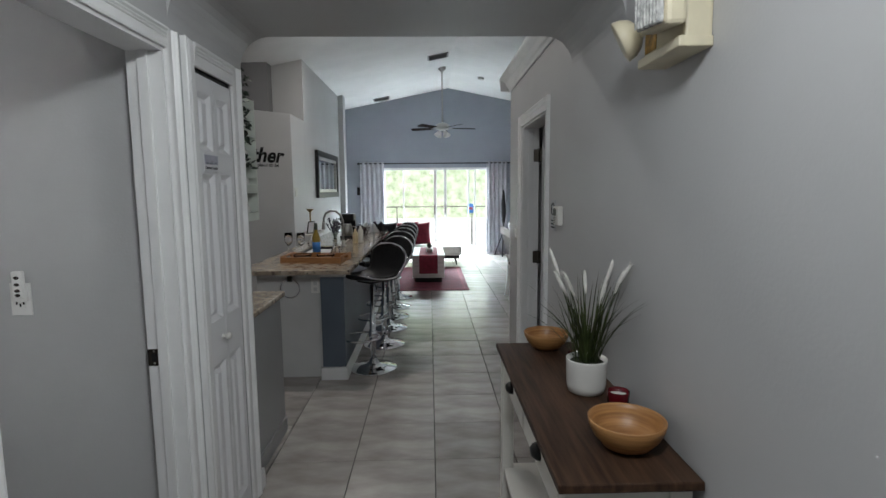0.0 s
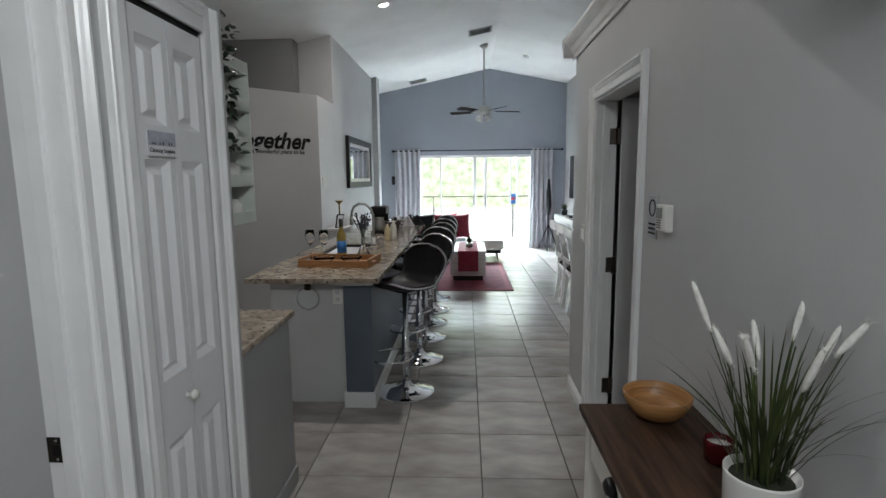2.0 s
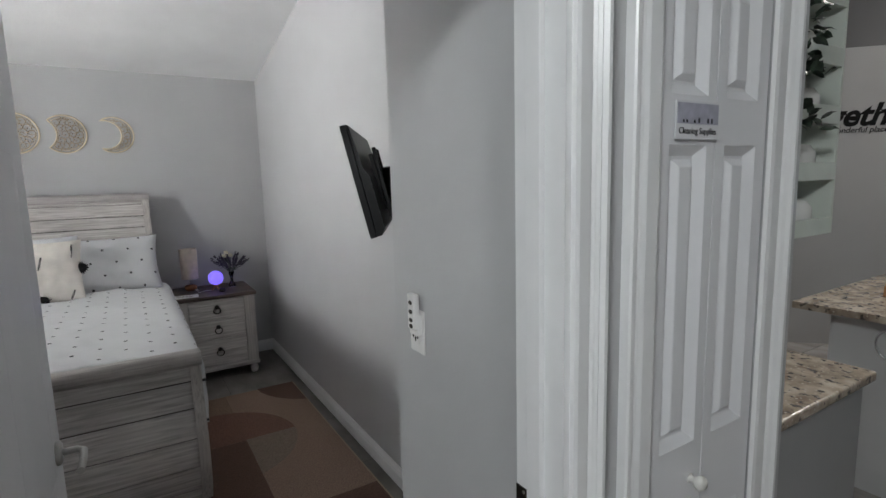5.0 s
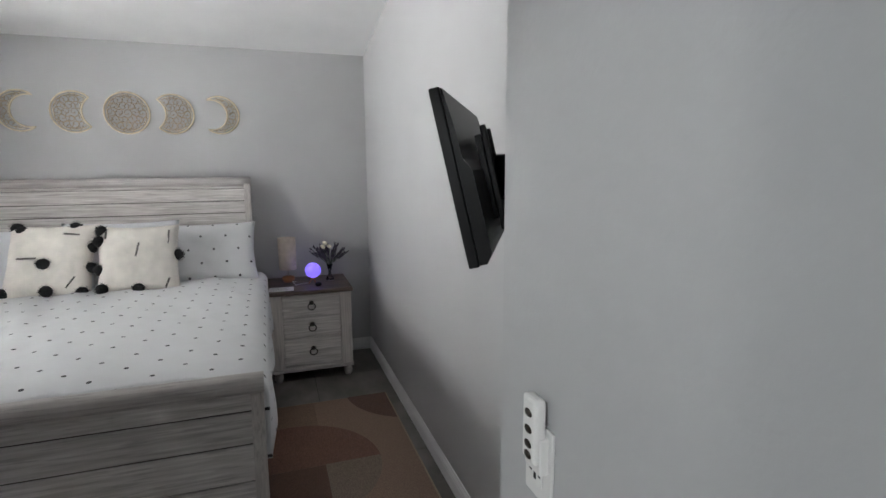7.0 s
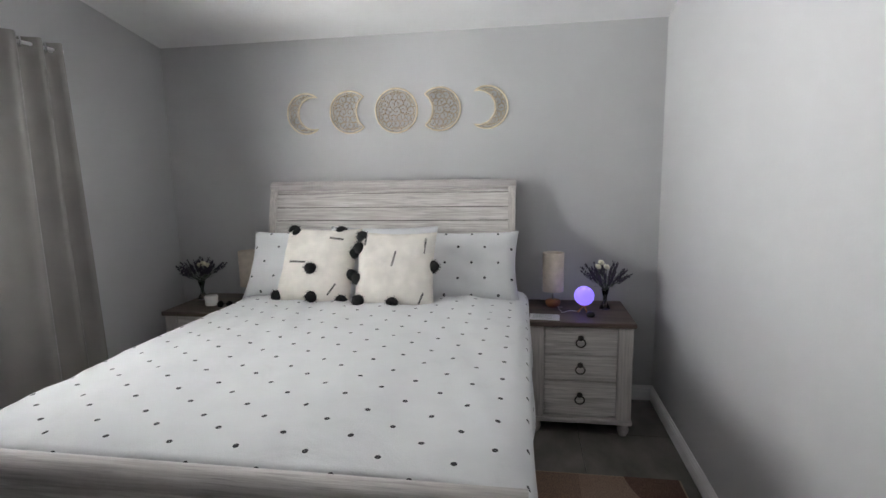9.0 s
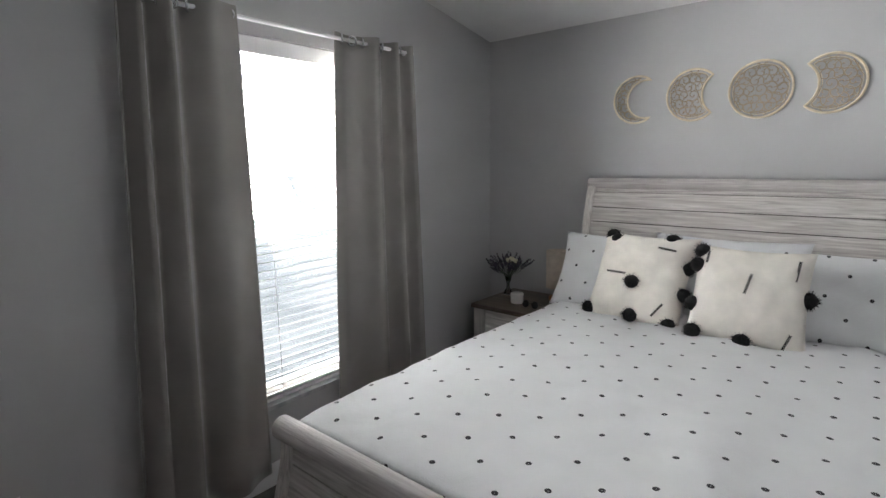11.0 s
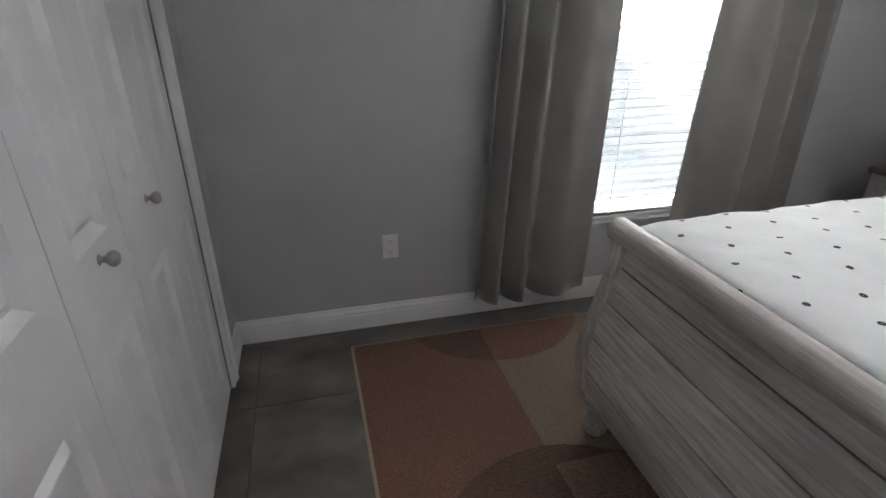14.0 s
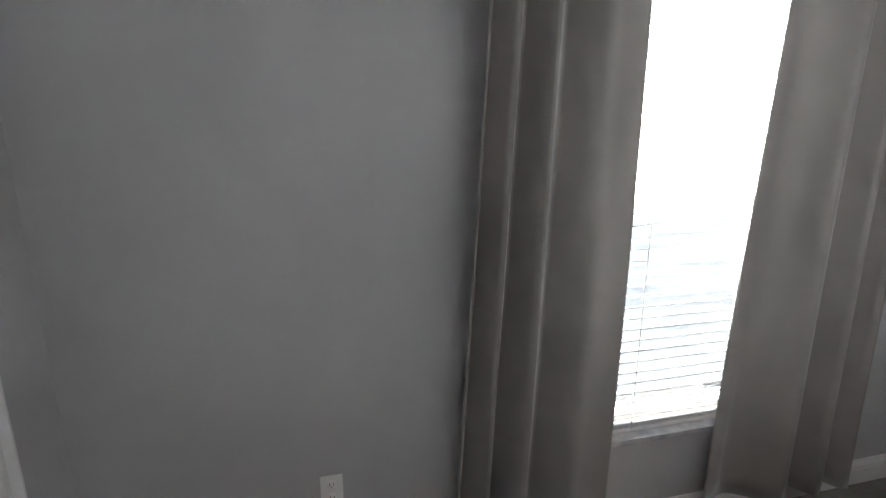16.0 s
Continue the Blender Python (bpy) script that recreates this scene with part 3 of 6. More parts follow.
REDGLASS = mat("dark_red_glass", (0.09, 0.004, 0.008), 0.08, var=0.05)
WAX = mat("white_wax", (0.8, 0.78, 0.74), 0.5)
for x, y in ((0.968, 2.02), (0.945, 2.43)):
    c = thing("red_candle", "white candle in a dark red glass on the console", "candle", pose(x, y, 0.7803), "red candles on the console")
    part("glass_cup", lathe([(0.0, 0.0), (0.030, 0.0), (0.034, 0.004), (0.037, 0.06), (0.036, 0.062), (0.034, 0.06), (0.031, 0.03), (0.0, 0.03)], 26), REDGLASS, c, "dark red glass cup")
    part("wax", lathe([(0.0, 0.045), (0.026, 0.044), (0.032, 0.046), (0.031, 0.030), (0.0, 0.030)], 22), WAX, c)
    part("wick", tube([(0, 0, 0.044), (0.001, 0, 0.053)], 0.0009, 5), BLACK, c)

# emergency light above the hall wall
YELLOWED = mat("yellowed_plastic", (0.66, 0.60, 0.44), 0.4, var=0.06, scale=10)
LENS = mat("prismatic_lens", (0.62, 0.62, 0.60), 0.12, var=0.25, scale=70, bump=1.0, bscale=130)
em = thing("emergency_light", "yellowed plastic twin-head emergency light on the wall", "emergency light", pose(XR, 1.75, 1.86))
part("body", one(-0.07, 0.0, -0.10, 0.14, 0.0, 0.24, bevel=0.008), YELLOWED, em)
part("base_tray", one(-0.085, 0.0, -0.105, 0.145, -0.006, 0.02, bevel=0.004), YELLOWED, em)
part("indicator_label", one(-0.0725, -0.07, 0.055, 0.125, 0.03, 0.085, bevel=0.001), mat("amber_label", (0.45, 0.24, 0.03), 0.3, var=0.3, scale=50), em, "amber indicator label")
DOME = [(0.0, 0.062), (0.024, 0.058), (0.045, 0.044), (0.058, 0.022), (0.062, 0.0), (0.058, -0.003), (0.0, -0.003)]
DM = Vector((0.83, -0.33, 0.45)).to_track_quat("Z", "Y").to_matrix().to_4x4()
hd = part("lamp_head", lathe(DOME, 30, Matrix.Translation((-0.115, 0.20, 0.085)) @ DM), YELLOWED, em, "half-dome lamp head turned along the hall")
part("bracket", tube([(-0.05, 0.12, 0.10), (-0.08, 0.18, 0.105)], 0.014, 8), YELLOWED, hd)
HM = Matrix.Translation((-0.115, -0.06, 0.13)) @ pose(0, 0, 0, 0, 0, -28) @ pose(0, 0, 0, 8, 0, 0)
hq = part("lamp_head", one(-0.075, 0.085, -0.022, 0.03, -0.085, 0.085, bevel=0.012, m=HM @ pose(0, 0, 0, 0, 0, -62)), YELLOWED, em, "square lamp head")
LM = HM @ pose(0, 0, 0, 0, 0, -62)
part("lens", one(-0.068, 0.078, -0.034, -0.022, -0.078, 0.078, bevel=0.008, m=LM), LENS, hq, "clear prismatic lens")
for k in range(8):
    part("lens_rib", one(-0.066 + k * 0.0185, -0.062 + k * 0.0185, -0.037, -0.034, -0.072, 0.072, m=LM), LENS, hq)

# thermostat and small sign
th = thing("thermostat", "white thermostat box with a slotted grille", "thermostat", pose(XR, 3.06, 1.375))
part("body", one(-0.028, 0, -0.048, 0.05, -0.05, 0.05, bevel=0.005), CERAMIC, th)
part("display", one(-0.030, -0.028, -0.01, 0.045, 0.0, 0.038), mat("grey_lcd", (0.16, 0.17, 0.15), 0.2), th, "grey display")
for i in range(4):
    part("slot", one(-0.0293, -0.028, 0.0, 0.04, -0.038 + i * 0.009, -0.034 + i * 0.009), BLACK, th)
sg = thing("wall_notice", "small white and grey printed notice on the wall", "sign", pose(XR, 3.215, 1.37))
part("plate", one(-0.004, 0, -0.05, 0.05, -0.085, 0.085, bevel=0.001), mat("pale_grey_sign", (0.42, 0.43, 0.46), 0.35), sg)
part("ring_symbol", tube([(-0.0045, 0.032 * math.cos(a), 0.035 + 0.032 * math.sin(a)) for a in (6.283 * i / 20 for i in range(20))], 0.003, 6, closed=True), INK, sg)
for z in (-0.03, -0.048, -0.066):
    part("text_bar", one(-0.005, -0.004, -0.038, 0.038, z - 0.004, z + 0.004), INK, sg)
sw = thing("light_switch", "white double light switch on the grey wall", "light switch", pose(XR, 4.42, 1.17))
part("plate", one(-0.006, 0, -0.058, 0.058, -0.058, 0.058, bevel=0.002), CERAMIC, sw)
for y in (-0.025, 0.025):
    part("rocker", one(-0.010, -0.006, y - 0.016, y + 0.016, -0.033, 0.033, bevel=0.002), WHITE, sw)
sw2 = thing("dark_switch", "dark round button switch on the hall wall", "switch", pose(XR, 1.045, 1.06))
part("plate", one(-0.006, 0, -0.04, 0.04, -0.06, 0.06, bevel=0.002), CERAMIC, sw2)
part("button", lathe([(0, 0.012), (0.014, 0.010), (0.016, 0.0)], 18, pose(-0.006, 0.0, -0.01, 0, -90, 0)), BLACK, sw2, "black round button")

# hall ceiling lamp
hl = thing("ceiling_light", "white round flush ceiling light", "ceiling light", pose(0.42, 0.80, 2.44))
part("rim", lathe([(0.0, 0.0), (0.19, 0.0), (0.19, -0.03), (0.17, -0.035), (0.17, -0.02), (0.0, -0.02)], 32), WHITE, hl)
part("diffuser", lathe([(0.0, -0.055), (0.08, -0.05), (0.14, -0.035), (0.168, -0.021), (0.0, -0.021)], 32), glow("lit_diffuser", (0.97, 0.99, 1.0), 1.5), hl, "lit white diffuser")

# remote and switch on the passage wall
SWPLATE = mat("off_white_plastic", (0.78, 0.77, 0.75), 0.35, var=0.02)
ps = thing("switch_plate", "white switch plate with a printed symbol", "light switch", pose(-1.112, YP, 1.142))
part("plate", one(-0.036, 0.036, -0.006, 0, -0.058, 0.058, bevel=0.002), SWPLATE, ps)
part("rocker", one(-0.017, 0.017, -0.010, -0.006, -0.034, 0.034, bevel=0.002), SWPLATE, ps)
for dx, dz in ((-0.012, 0.012), (0.012, 0.012), (0, 0), (-0.012, -0.012), (0.012, -0.012), (0.0, -0.02)):
    part("print_mark", one(dx - 0.003, dx + 0.003, -0.0108, -0.010, dz - 0.006, dz + 0.006), INK, ps)
rm = thing("fan_remote", "white remote with oval buttons in a wall holder", "remote control", pose(-1.106, YP - 0.004, 1.19))
part("holder", one(-0.022, 0.022, -0.015, 0.004, -0.055, 0.0, bevel=0.003), SWPLATE, rm)
body = part("remote_body", one(-0.019, 0.019, -0.022, -0.004, -0.04, 0.055, bevel=0.005), SWPLATE, rm)
for z in (0.032, 0.008, -0.014, -0.03):
    part("button", lathe([(0, 0.002), (0.008, 0.0015), (0.010, 0)], 16, pose(0, -0.022, z, 90) @ Matrix.Diagonal((1, 0.6, 1, 1))), BRONZE, body, "dark oval button")

# ---- bedroom ----
def weathered(name, axis, light=(0.72, 0.69, 0.665), dark=(0.43, 0.40, 0.38)):
    """White-washed grey wood, grain along one axis."""
    st = [85.0, 85.0, 85.0]
    st[axis] = 4.0
    m = mat(name, light, 0.55, var=0.2, scale=1.0, bump=0.35, bscale=2.0, dark=dark, stretch=st, per_object=0.10)
    n, l = m.node_tree.nodes, m.node_tree.links
    b = n["Principled BSDF"]
    src = b.inputs["Base Color"].links[0].from_socket
    tc, mp, nz = n.new("ShaderNodeTexCoord"), n.new("ShaderNodeMapping"), n.new("ShaderNodeTexNoise")
    sc = [120.0, 120.0, 120.0]
    sc[axis] = 7.0
    mp.inputs["Scale"].default_value = sc
    l.new(tc.outputs["Object"], mp.inputs["Vector"])
    l.new(mp.outputs[0], nz.inputs["Vector"])
    nz.inputs["Scale"].default_value, nz.inputs["Detail"].default_value = 1.0, 4
    patch = n.new("ShaderNodeTexNoise")
    patch.inputs["Scale"].default_value, patch.inputs["Detail"].default_value = 3.5, 2
    l.new(tc.outputs["Object"], patch.inputs["Vector"])
    add = n.new("ShaderNodeMath")
    add.operation = "MULTIPLY_ADD"
    add.inputs[1].default_value = 0.35
    l.new(patch.outputs["Fac"], add.inputs[0])
    l.new(nz.outputs["Fac"], add.inputs[2])
    rp = n.new("ShaderNodeMapRange")
    rp.inputs["From Min"].default_value, rp.inputs["From Max"].default_value = 0.72, 0.86
    rp.inputs["To Max"].default_value = 0.45
    l.new(add.outputs[0], rp.inputs["Value"])
    mx = n.new("ShaderNodeMix")
    mx.data_type = "RGBA"
    l.new(rp.outputs[0], mx.inputs["Factor"])
    l.new(src, mx.inputs["A"])
    mx.inputs["B"].default_value = (*(Vector(dark) * 0.55), 1)
    l.new(mx.outputs["Result"], b.inputs["Base Color"])
    return m


WOODY = weathered("white_washed_wood_y", 1)
WOODZ = weathered("white_washed_wood_z", 2, (0.62, 0.585, 0.555), (0.46, 0.43, 0.41))
WOODR = weathered("white_washed_rail", 1, (0.60, 0.57, 0.55), (0.43, 0.40, 0.385))
NTOP = mat("brown_weathered_top", (0.135, 0.098, 0.078), 0.5, var=0.3, scale=1.0, bump=0.3, bscale=3, dark=(0.06, 0.044, 0.037), stretch=(20, 1.4, 20))


# dark colour standing in for the shade between planks
GAPSHADE = mat("plank_gap_shade", (0.05, 0.042, 0.038), 0.9)


def strip_along_y(profile, y0, y1, thick, bm=None):
    """A board that follows a profile of (x, z) points, from y0 to y1, thick to the -x side."""
    bm = bm or bmesh.new()
    n = len(profile)
    outs = []
    for i, (x, z) in enumerate(profile):
        a, b = profile[max(0, i - 1)], profile[min(n - 1, i + 1)]
        t = Vector((b[0] - a[0], b[1] - a[1])).normalized()
        outs.append((x - t.y * thick, z + t.x * thick))
    loop = list(profile) + outs[::-1]
    r0 = [bm.verts.new((x, y0, z)) for x, z in loop]
    r1 = [bm.verts.new((x, y1, z)) for x, z in loop]
    k = len(loop)
    for i in range(k):
        bm.faces.new((r0[i], r0[(i + 1) % k], r1[(i + 1) % k], r1[i]))
    for i in range(n - 1):
        for r, s in ((r0, 1), (r1, -1)):
            q = [r[i], r[i + 1], r[k - 2 - i], r[k - 1 - i]]
            bm.faces.new(q[::s])
    return bm


def smooth_curve(points, steps):
    """Catmull-Rom through points."""
    out = []
    p = [points[0]] + list(points) + [points[-1]]
    for i in range(1, len(p) - 2):
        for k in range(steps):
            t = k / steps
            out.append(tuple(0.5 * (2 * b + (c - a) * t + (2 * a - 5 * b + 4 * c - d) * t * t + (3 * b - a - 3 * c + d) * t ** 3) for a, b, c, d in zip(p[i - 1], p[i], p[i + 1], p[i + 2])))
    return out + [tuple(points[-1])]


def sleigh(parent, curve, y0, y1, planks, post_w, roll_at, roll_r):
    """A sleigh board: planks bent along the curve between two thicker shaped posts and a rolled top."""
    n = len(curve)
    for i in range(planks):
        a, b = round(i * (n - 1) / planks), round((i + 1) * (n - 1) / planks)
        seg = [list(q) for q in curve[a:b + 1]]
        seg[0][1] += 0.003
        seg[-1][1] -= 0.003
        part("plank", strip_along_y(seg, y0 + post_w, y1 - post_w, 0.022), WOODY, parent)
    # backing coloured dark so the plank gaps look shaded
    part("backing", strip_along_y([(x - 0.010, z) for x, z in curve], y0 + post_w, y1 - post_w, 0.012), GAPSHADE, parent)
    for ya, yb in ((y0, y0 + post_w), (y1 - post_w, y1)):
        part("post", strip_along_y([(x + 0.014, z) for x, z in curve], ya, yb, 0.055), WOODZ, parent)
    part("top_roll", tube([(roll_at[0], y0 - 0.004 + (y1 - y0 + 0.008) * k / 12, roll_at[1]) for k in range(13)], roll_r, 18), WOODR, parent, "rounded rail")


bed = thing("bed", "white-washed wooden sleigh bed with plank boards", "bed", pose(0, 0, 0))
foot_curve = smooth_curve([(-2.435, 0.10), (-2.395, 0.17), (-2.365, 0.29), (-2.370, 0.42), (-2.40, 0.55), (-2.43, 0.665), (-2.44, 0.765)], 4)
fb = part("footboard", strip_along_y([(-2.44, 0.085), (-2.42, 0.135)], 0.10, 1.80, 0.06), WOODR, bed)
sleigh(fb, foot_curve, 0.095, 1.805, 6, 0.045, (-2.434, 0.773), 0.038)
head_curve = smooth_curve([(-4.56, 0.30), (-4.545, 0.6), (-4.55, 0.9), (-4.565, 1.15), (-4.60, 1.33), (-4.64, 1.45)], 8)
hb = part("headboard", strip_along_y([(-4.575, 0.10), (-4.57, 0.32)], 0.10, 1.74, 0.05), WOODR, bed)
sleigh(hb, head_curve, 0.10, 1.74, 9, 0.045, (-4.655, 1.445), 0.037)
for y in (0.13, 1.77):
    part("side_rail", one(-4.55, -2.46, y - 0.015, y + 0.015, 0.16, 0.40, bevel=0.004), WOODR, bed)
BUN = [(0.0, 0.0), (0.028, 0.0), (0.04, 0.02), (0.046, 0.045), (0.038, 0.07), (0.028, 0.08), (0.034, 0.10), (0.0, 0.10)]
for x, y in ((-2.44, 0.14), (-2.44, 1.76), (-4.6, 0.14), (-4.6, 1.70)):
    part("bun_foot", lathe(BUN, 18, pose(x, y, 0)), WOODR, bed)
part("mattress", one(-4.53, -2.50, 0.16, 1.74, 0.30, 0.70, bevel=0.05), mat("white_mattress", (0.75, 0.75, 0.75), 0.8, bump=0.2), bed)


def cotton(name, dots):
    """White cotton with a staggered lattice of small black stitched dots."""
    m = mat(name, (0.70, 0.705, 0.715), 0.85, var=0.015, scale=9, bump=0.25, bscale=260)
    n, l = m.node_tree.nodes, m.node_tree.links
    crease, cb2 = n.new("ShaderNodeTexNoise"), n.new("ShaderNodeBump")
    crease.inputs["Scale"].default_value, crease.inputs["Detail"].default_value = 5, 3
    crease.inputs["Distortion"].default_value = 1.4
    tc = n.new("ShaderNodeTexCoord")
    l.new(tc.outputs["Object"], crease.inputs["Vector"])
    l.new(crease.outputs["Fac"], cb2.inputs["Height"])
    cb2.inputs["Strength"].default_value, cb2.inputs["Distance"].default_value = 0.22, 0.02
    nrm = n["Principled BSDF"].inputs["Normal"]
    l.new(nrm.links[0].from_socket, cb2.inputs["Normal"])
    l.new(cb2.outputs[0], nrm)
    if not dots:
        return m
    n, l = m.node_tree.nodes, m.node_tree.links
    b = n["Principled BSDF"]
    src = b.inputs["Base Color"].links[0].from_socket
    uv = n.new("ShaderNodeUVMap")
    sep = n.new("ShaderNodeSeparateXYZ")
    l.new(uv.outputs[0], sep.inputs[0])

    def op(kind, a, c=None):
        q = n.new("ShaderNodeMath")
        q.operation = kind
        for i, v in enumerate((a, c)):
            if v is None:
                continue
            if isinstance(v, (int, float)):
                q.inputs[i].default_value = v
            else:
                l.new(v, q.inputs[i])
        return q.outputs[0]

    row = op("FLOOR", op("DIVIDE", sep.outputs[0], dots[0]))
    u = op("SUBTRACT", sep.outputs[0], op("MULTIPLY", op("ADD", row, 0.5), dots[0]))
    sh = op("ADD", op("DIVIDE", sep.outputs[1], dots[1]), op("MULTIPLY", op("FLOORED_MODULO", row, 2.0), 0.5))
    v = op("MULTIPLY", op("SUBTRACT", op("FRACT", sh), 0.5), dots[1])
    dist = op("ADD", op("ABSOLUTE", u), op("MULTIPLY", op("ABSOLUTE", v), 0.8))
    near_dot = op("MAXIMUM", op("ABSOLUTE", u), op("ABSOLUTE", v))
    hole = op("GREATER_THAN", op("SQRT", op("ADD", op("MULTIPLY", u, u), op("MULTIPLY", v, v))), 0.0009)
    mask = op("MULTIPLY", op("MULTIPLY", op("LESS_THAN", dist, dots[2]), op("LESS_THAN", near_dot, dots[2] * 0.8)), hole)
    mx = n.new("ShaderNodeMix")
    mx.data_type = "RGBA"
    l.new(mask, mx.inputs["Factor"])
    l.new(src, mx.inputs["A"])
    mx.inputs["B"].default_value = (0.03, 0.03, 0.035, 1)
    l.new(mx.outputs["Result"], b.inputs["Base Color"])
    return m


DUVET = cotton("dotted_cotton", (0.078, 0.198, 0.0105))
SHAM = cotton("dotted_pillow_cotton", (0.078, 0.19, 0.0095))


def put_uv(bm, fn):
    lay = bm.loops.layers.uv.new("UVMap")
    for f in bm.faces:
        for lp in f.loops:
            lp[lay].uv = fn(lp.vert)


# duvet: a cloth over the mattress, hanging on both sides
def duvet():
    bm = bmesh.new()
    NX, NY = 74, 84
    x0, x1 = -4.50, -2.462
    half, yc = 0.875, 0.95
    total = 2.36
    grid = []
    uvs = {}
    for i in range(NX + 1):
        x = x0 + (x1 - x0) * i / NX
        row = []
        for j in range(NY + 1):
            s = (j / NY - 0.5) * total
            a = abs(s)
            sign = 1 if s > 0 else -1
            r = 0.075
            flat = half - r
            if a < flat:
                yy, drop = a, 0.0
            elif a < flat + r * 1.571:
                th = (a - flat) / r
                yy, drop = flat + r * math.sin(th), r * (1 - math.cos(th))
            else:
                d = a - flat - r * 1.571
                yy, drop = half + 0.015 * math.sin(x * 9 + sign) * min(1, d / 0.2) + 0.03 * d, r + d
            top = 0.812 + 0.012 * math.cos((x + 3.3) * 1.6) - 0.025 * (min(a, flat) / half) ** 4
            e = (x1 - x) / 0.16
            if e < 1:
                top -= 0.015 * (1 - e) ** 2
            w = noise.noise(Vector((x * 2.1, s * 2.6, 0))) * 0.013 + noise.noise(Vector((x * 6 + 2 * s, s * 5, 3))) * 0.008 + 0.012 * noise.noise(Vector((x * 3 - s * 9, s * 2, 7))) + 0.004 * noise.noise(Vector((x * 15 + s * 11, s * 4 - x * 3, 11)))
            v = bm.verts.new((x, yc + sign * yy if s else yc, top - drop + w))
            uvs[v] = (x, s + yc - 0.04)
            row.append(v)
        grid.append(row)
    for i in range(NX):
        for j in range(NY):
            bm.faces.new((grid[i][j], grid[i + 1][j], grid[i + 1][j + 1], grid[i][j + 1])).smooth = True
    put_uv(bm, lambda v: uvs[v])
    return bm


ob = tagged(part("duvet", duvet(), DUVET, None, "white duvet with small black dots on the bed"), category="duvet")
so = ob.modifiers.new("thickness", "SOLIDIFY")
so.thickness, so.offset = 0.02, -1


def pillow_mesh(w, h, puff, seed, uv_scale=1.0):
    """A stuffed pillow lying in x, y and puffed in z, with pinched corners and creases."""
    bm = bmesh.new()
    N = 26
    lay = {}
    sides = []
    for s in (1, -1):
        g = []
        for i in range(N + 1):
            row = []
            for j in range(N + 1):
                u, v = 2 * i / N - 1, 2 * j / N - 1
                px = u * (1 - 0.07 * (1 - v * v) * abs(u) ** 2) * w / 2
                py = v * (1 - 0.07 * (1 - u * u) * abs(v) ** 2) * h / 2
                f = max(0.0, (1 - u ** 4) * (1 - v ** 4)) ** 0.55
                z = s * puff / 2 * f
                z += f * 0.014 * noise.noise(Vector((u * 2.2 + seed, v * 2.2, s * 3.0))) + f * 0.006 * noise.noise(Vector((u * 6 + seed, v * 3, s)))
                q = bm.verts.new((px, py, z))
                lay[q] = (px * uv_scale + 0.03, py * uv_scale)
                row.append(q)
            g.append(row)
        sides.append(g)
        for i in range(N):
            for j in range(N):
                bm.faces.new((g[i][j], g[i + 1][j], g[i + 1][j + 1], g[i][j + 1])).smooth = True
    put_uv(bm, lambda v: lay[v])
    bmesh.ops.remove_doubles(bm, verts=bm.verts, dist=0.0008)
    return bm


def leaning(x, y, z, lean, turn=0, roll=0):
    """Local x runs along the bed's width, local y up, local z to the foot of the bed."""
    return Matrix.Translation((x, y, z)) @ pose(0, 0, 0, 0, 0, 90 + turn) @ pose(0, 0, 0, 90 - lean, 0, 0) @ pose(0, 0, 0, 0, 0, roll)


for y, tn in ((0.42, 0), (1.40, 3)):
    tagged(part("bed_pillow", pillow_mesh(0.74, 0.46, 0.17, y), SHAM, None, "white bed pillow with small black dots", leaning(-4.355, y, 0.965, 29, tn)), category="pillow", group="dotted bed pillows")
tagged(part("bed_pillow", pillow_mesh(0.70, 0.44, 0.15, 5), cotton("plain_white_cotton", None), None, "plain white bed pillow behind the cushions", leaning(-4.42, 0.92, 0.985, 14)), category="pillow")

LINEN = mat("cream_linen", (0.80, 0.76, 0.70), 0.9, var=0.05, scale=14, bump=0.5, bscale=220)
YARN = mat("black_yarn", (0.008, 0.008, 0.009), 0.9, var=0.3, scale=90, bump=0.6, bscale=200)


def pompom(parent, at, r, seed):
    bm = bmesh.new()
    ball(bm, at, r * 0.85, 2)
    q = random.Random(seed)
    for _ in range(130):
        v = Vector((q.gauss(0, 1), q.gauss(0, 1), q.gauss(0, 1))).normalized()
        s = v.orthogonal().normalized() * 0.0022
        c = Vector(at) + v * r * 0.7
        bm.faces.new((bm.verts.new(c - s), bm.verts.new(c + s), bm.verts.new(c + v * r * (0.42 + 0.1 * q.random()))))
    return part("pompom", bm, YARN, parent, "fluffy black yarn pompom")


def stitches(parent, x, y, z, n, ang):
    bm = bmesh.new()
    for i in range(n):
        for s in (40, -40):
            box(bm, -0.008, 0.008, -0.0018, 0.0018, 0, 0.0018, m=pose(x, y, z, 0, 0, ang) @ pose((i - n / 2) * 0.011, 0, 0, 0, 0, s))
    part("stitching", bm, INK, parent, "row of black cross stitches")


def cushion(m, w, seed, poms, rows):
    c = thing("cushion", "cream linen cushion with black pompoms and stitches", "cushion", m, "cream pompom cushions")
    part("cover", pillow_mesh(w, w, 0.15, seed), LINEN, c)
    for i, (x, y, z) in enumerate(poms):
        pompom(c, (x, y, z), 0.041, seed * 20 + i)
    for x, y, n, ang in rows:
        f = max(0.0, (1 - (2 * x / w) ** 4) * (1 - (2 * y / w) ** 4)) ** 0.55
        stitches(c, x, y, 0.075 * f + 0.004, n, ang)


